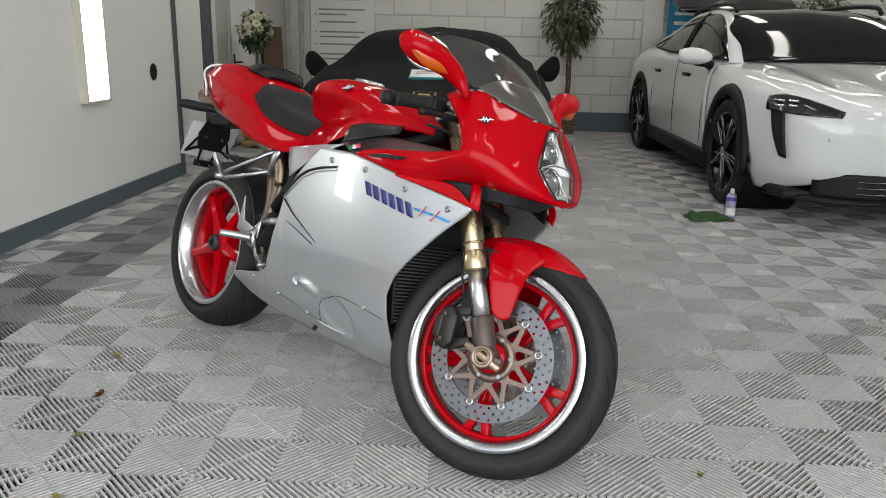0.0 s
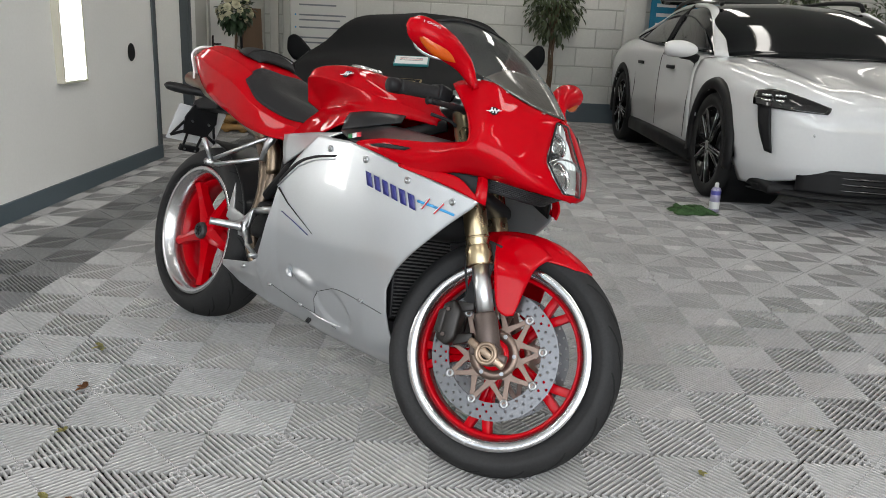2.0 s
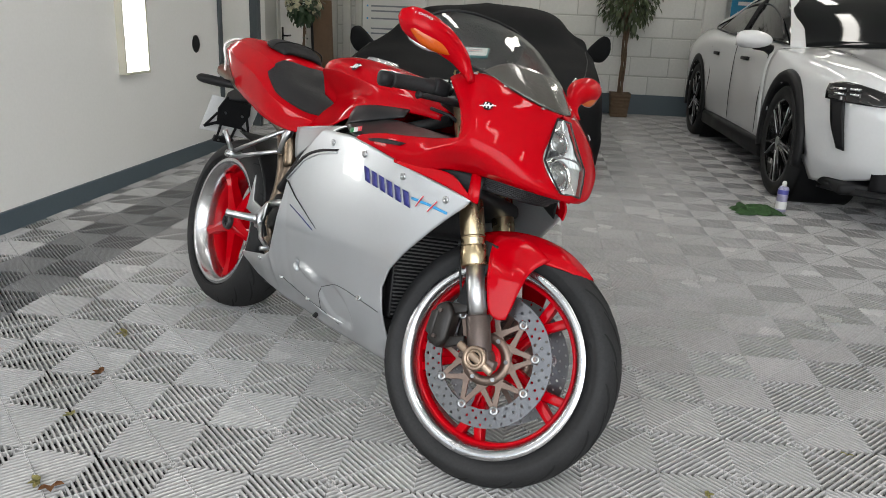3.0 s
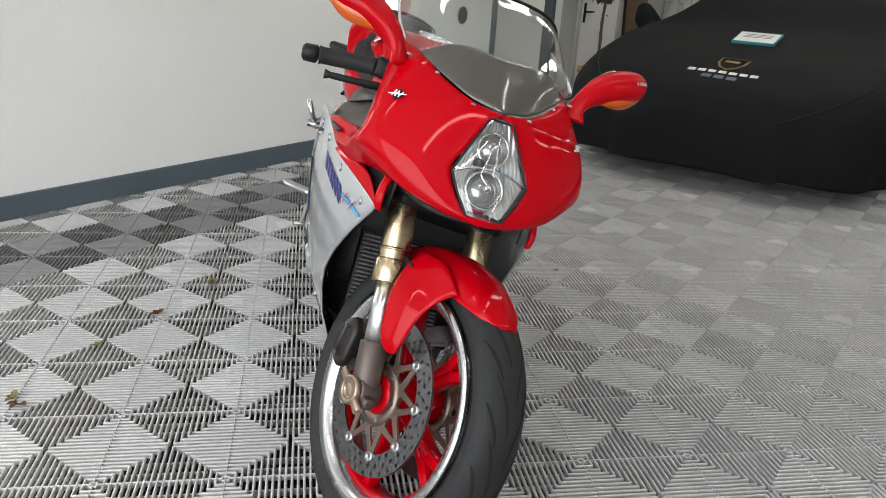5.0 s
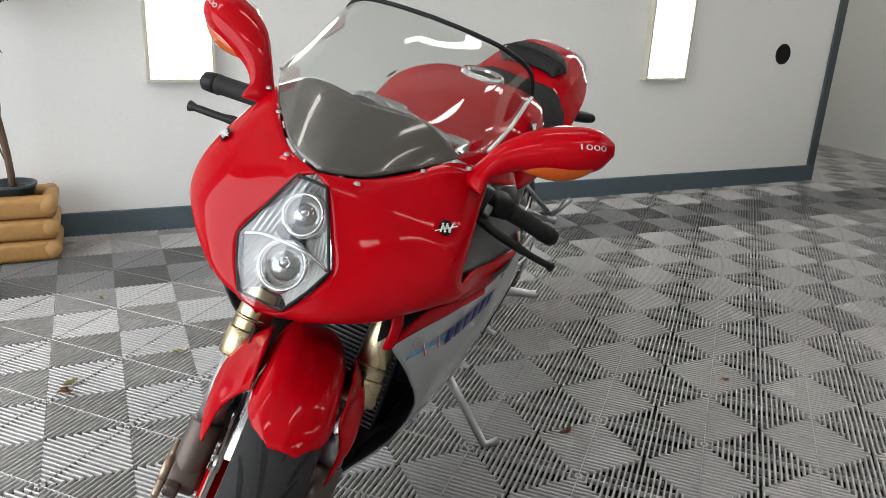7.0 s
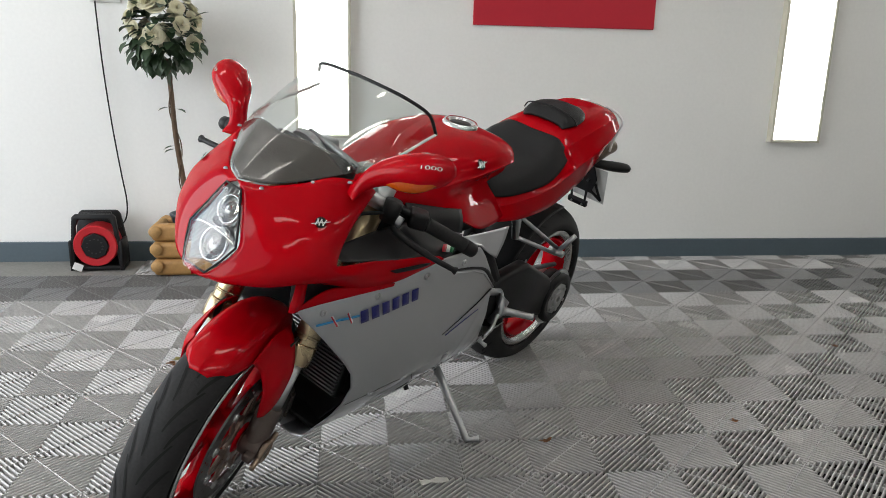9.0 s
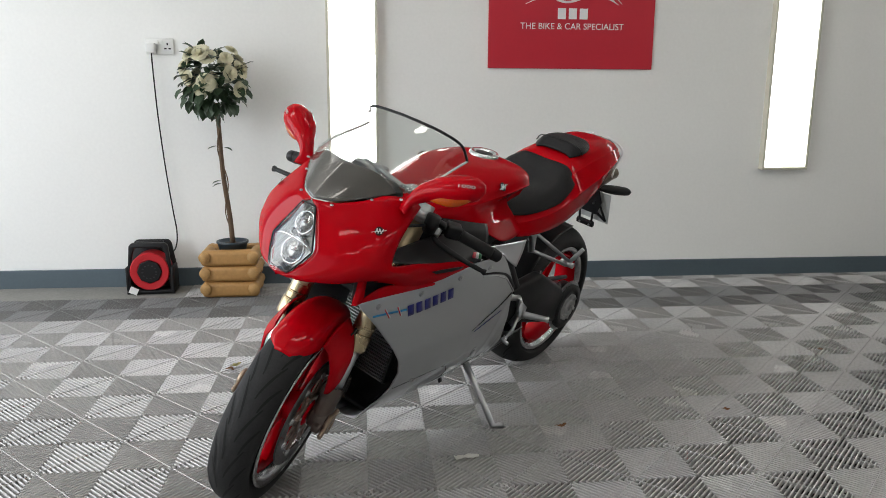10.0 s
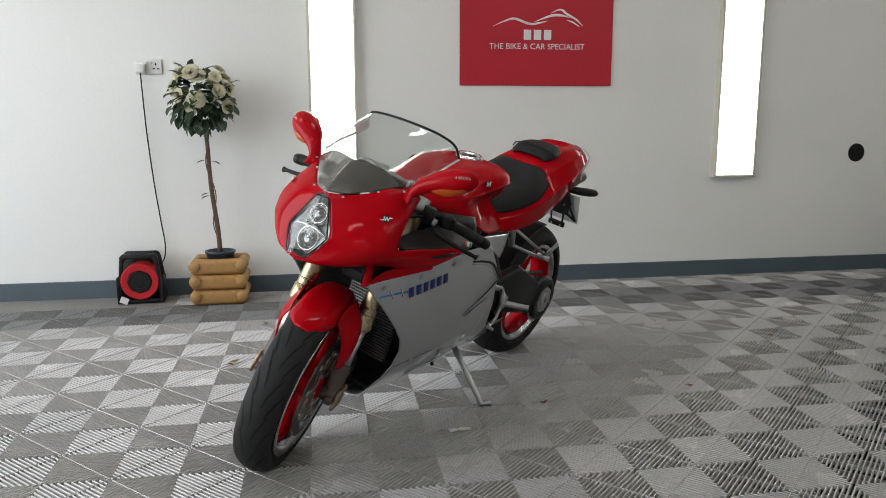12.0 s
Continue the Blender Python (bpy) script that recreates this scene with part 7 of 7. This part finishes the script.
reel = thing("cable_reel", pose(-1.145, 1.085, 0, 0, 0, 2), "black extension cable reel with a red drum", "cable reel")
part("stand", join(moved(prism([(-0.125, 0.0), (0.125, 0.0), (0.125, 0.10), (0.100, 0.262), (0.085, 0.28), (-0.085, 0.28), (-0.100, 0.262), (-0.125, 0.10)], 0.030, 0.010), Matrix.Translation((0, 0.055, 0))), box(-0.125, -0.055, 0.0, 0.125, 0.055, 0.022, 0.008), box(-0.125, -0.06, 0.02, -0.108, 0.05, 0.15, 0.006), box(0.108, -0.06, 0.02, 0.125, 0.05, 0.15, 0.006), moved(prism([(-0.125, 0.0), (-0.105, 0.0), (-0.085, 0.22), (-0.07, 0.255), (0.07, 0.255), (0.085, 0.22), (0.105, 0.0), (0.125, 0.0), (0.10, 0.265), (0.085, 0.28), (-0.085, 0.28), (-0.10, 0.265)], 0.024, 0.004), Matrix.Translation((0, -0.045, 0)))), BLACK, reel, "black moulded stand with a carry handle")
part("handle", tube([(-0.070, 0.0, 0.268), (0.070, 0.0, 0.268)], 0.014, 12), BLACK, reel)
RED_PLASTIC = material("red_plastic", (0.50, 0.012, 0.02), 0.35, 0, 0.06)
drum = part("drum", moved(lathe([(0.058, -0.055), (0.066, -0.062), (0.097, -0.064), (0.102, -0.058), (0.102, 0.045), (0.058, 0.045), (0.058, -0.055)], 40), Matrix.Translation((0, 0, 0.125))), RED_PLASTIC, reel, "red cable drum", smooth=False)
part("socket_face", moved(lathe([(0, -0.070), (0.060, -0.070), (0.064, -0.066), (0.064, 0.0)], 8), Matrix.Translation((0, 0, 0.125))), BLACK, drum, "black socket face", smooth=False)
part("socket_pins", join(*[moved(box(-0.004, -0.0715, -0.0025, 0.004, -0.0695, 0.0025), Matrix.Translation((0.036 * math.cos(a), 0, 0.125 + 0.036 * math.sin(a)))) for a in np.linspace(0, 5.9, 12)]), ENGINE, drum, smooth=False)
part("tag", moved(box(-0.022, -0.002, -0.018, 0.022, 0.0, 0.018), pose(-0.085, -0.07, 0.024, 0, 25, 0)), PLASTIC_WHITE, reel, smooth=False)

hole = thing("cable_hole", Matrix.Translation((3.372, SIDE_Y - 0.001, 0.787)), "round black pipe hole in the white wall", "wall hole")
part("collar", lathe([(0.050, -0.001), (0.056, -0.004), (0.060, -0.001)], 32), BLACK, hole)
part("opening", lathe([(0, -0.0015), (0.052, -0.0015)], 32), GROOVE, hole)

# ---- things on the floor ----
CLOTH = material("green_microfibre", (0.035, 0.085, 0.025), 0.95, 0, 0.3, 25, 400, bump=0.6)
cl = bmesh.new()
bmesh.ops.create_grid(cl, x_segments=44, y_segments=34, size=0.5)
for v in cl.verts:
    x, y = v.co.x, v.co.y
    n1, n2 = noise.noise(Vector((x * 5, y * 5, 1))), noise.noise(Vector((x * 11, y * 9, 4)))
    edge_f = max(0.0, 1 - (abs(x) * 2) ** 4) * max(0.0, 1 - (abs(y) * 2) ** 4)
    v.co = Vector((x * 0.19 + 0.03 * n1, y * 0.27 + 0.03 * n2, 0.004 + (0.026 + 0.030 * abs(n1) + 0.018 * n2) * edge_f))
    v.co.z = max(0.002, v.co.z)
bmesh.ops.solidify(cl, geom=cl.faces[:], thickness=0.002)
ct = tagged(part("cleaning_cloth", cl, CLOTH), "crumpled green microfibre cloth on the tiles", "cloth")
ct.matrix_world = pose(2.74, -2.50, 0.001, 0, 0, 12)
CAN = material("can_print", (0.42, 0.40, 0.58), 0.3, 0.4, 0.2, 20, 60)
CAN_BLUE = material("can_blue", (0.10, 0.10, 0.42), 0.35, 0.2, 0.1)
can = thing("spray_can", Matrix.Translation((2.80, -2.652, 0.001)), "lilac and white aerosol can standing on the tiles", "spray can")
part("body", lathe([(0, 0), (0.028, 0), (0.031, 0.003), (0.031, 0.135), (0.024, 0.150), (0.014, 0.154), (0, 0.154)], 28, "Z"), CAN, can)
part("label", lathe([(0.0314, 0.018), (0.0316, 0.02), (0.0316, 0.062), (0.0314, 0.064)], 28, "Z"), WHITE_DECAL, can)
part("label_band", lathe([(0.0314, 0.108), (0.0316, 0.11), (0.0316, 0.132), (0.0314, 0.134)], 28, "Z"), CAN_BLUE, can)
part("cap", lathe([(0, 0.184), (0.009, 0.184), (0.012, 0.178), (0.014, 0.154), (0, 0.154)], 20, "Z"), PLASTIC_WHITE, can)

DRY = material("dry_brown_leaf", (0.20, 0.085, 0.03), 0.8, 0, 0.3, 40, 200)
DRY_PALE = material("dry_yellow_leaf", (0.30, 0.27, 0.10), 0.8, 0, 0.3, 40, 200)
PAPER = material("torn_paper", (0.62, 0.61, 0.57), 0.8, 0, 0.05)


def litter(x, y, turn, size, mat, label, category):
    bm = bmesh.new()
    rnd = random.Random(int(1000 * x) + 7)
    for k in range(3):
        leaf(bm, Vector((0, 0, 0.003)), Vector((math.cos(k * 1.1), math.sin(k * 1.1), 0.25 + 0.2 * rnd.random())), Vector((0.1, 0, 1)), 0.7 * size * rnd.uniform(0.7, 1.1), size * 0.36)
    bmesh.ops.solidify(bm, geom=bm.faces[:], thickness=0.0008)
    ob = tagged(part("dry_leaf", bm, mat), label, category, "dry leaves")
    ob.matrix_world = pose(x, y, 0.0015, 0, 0, turn)


for x, y, turn, size, mat in ((0.005, 0.028, 20, 0.050, DRY), (0.285, 0.10, 70, 0.055, DRY_PALE), (-0.52, -0.165, 150, 0.055, DRY), (-0.515, -0.135, 60, 0.05, DRY_PALE), (-0.23, -0.03, 10, 0.035, DRY_PALE), (0.64, -0.80, 40, 0.035, DRY), (0.52, 0.72, 80, 0.04, DRY), (-0.28, -1.62, 200, 0.03, DRY_PALE), (-0.03, -2.02, 100, 0.028, DRY_PALE), (1.25, -0.72, 30, 0.03, DRY), (-0.42, 0.46, 130, 0.04, DRY_PALE), (1.95, -0.15, 0, 0.03, DRY)):
    litter(x, y, turn, size, mat, "curled brown dry leaf on the tiles" if mat is DRY else "pale yellow dry leaf on the tiles", "leaf")
pp = bmesh.new()
bmesh.ops.create_grid(pp, x_segments=10, y_segments=4, size=0.5)
for v in pp.verts:
    v.co = Vector((v.co.x * 0.075, v.co.y * 0.022 * (1 + 0.4 * math.sin(9 * v.co.x)), 0.004 + 0.005 * noise.noise(v.co * 6)))
bmesh.ops.solidify(pp, geom=pp.faces[:], thickness=0.001)
pt = tagged(part("paper_scrap", pp, PAPER), "torn scrap of white paper on the tiles", "paper")
pt.matrix_world = pose(0.30, -0.974, 0.001, 0, 0, 8)

block_wall()
tile_things()
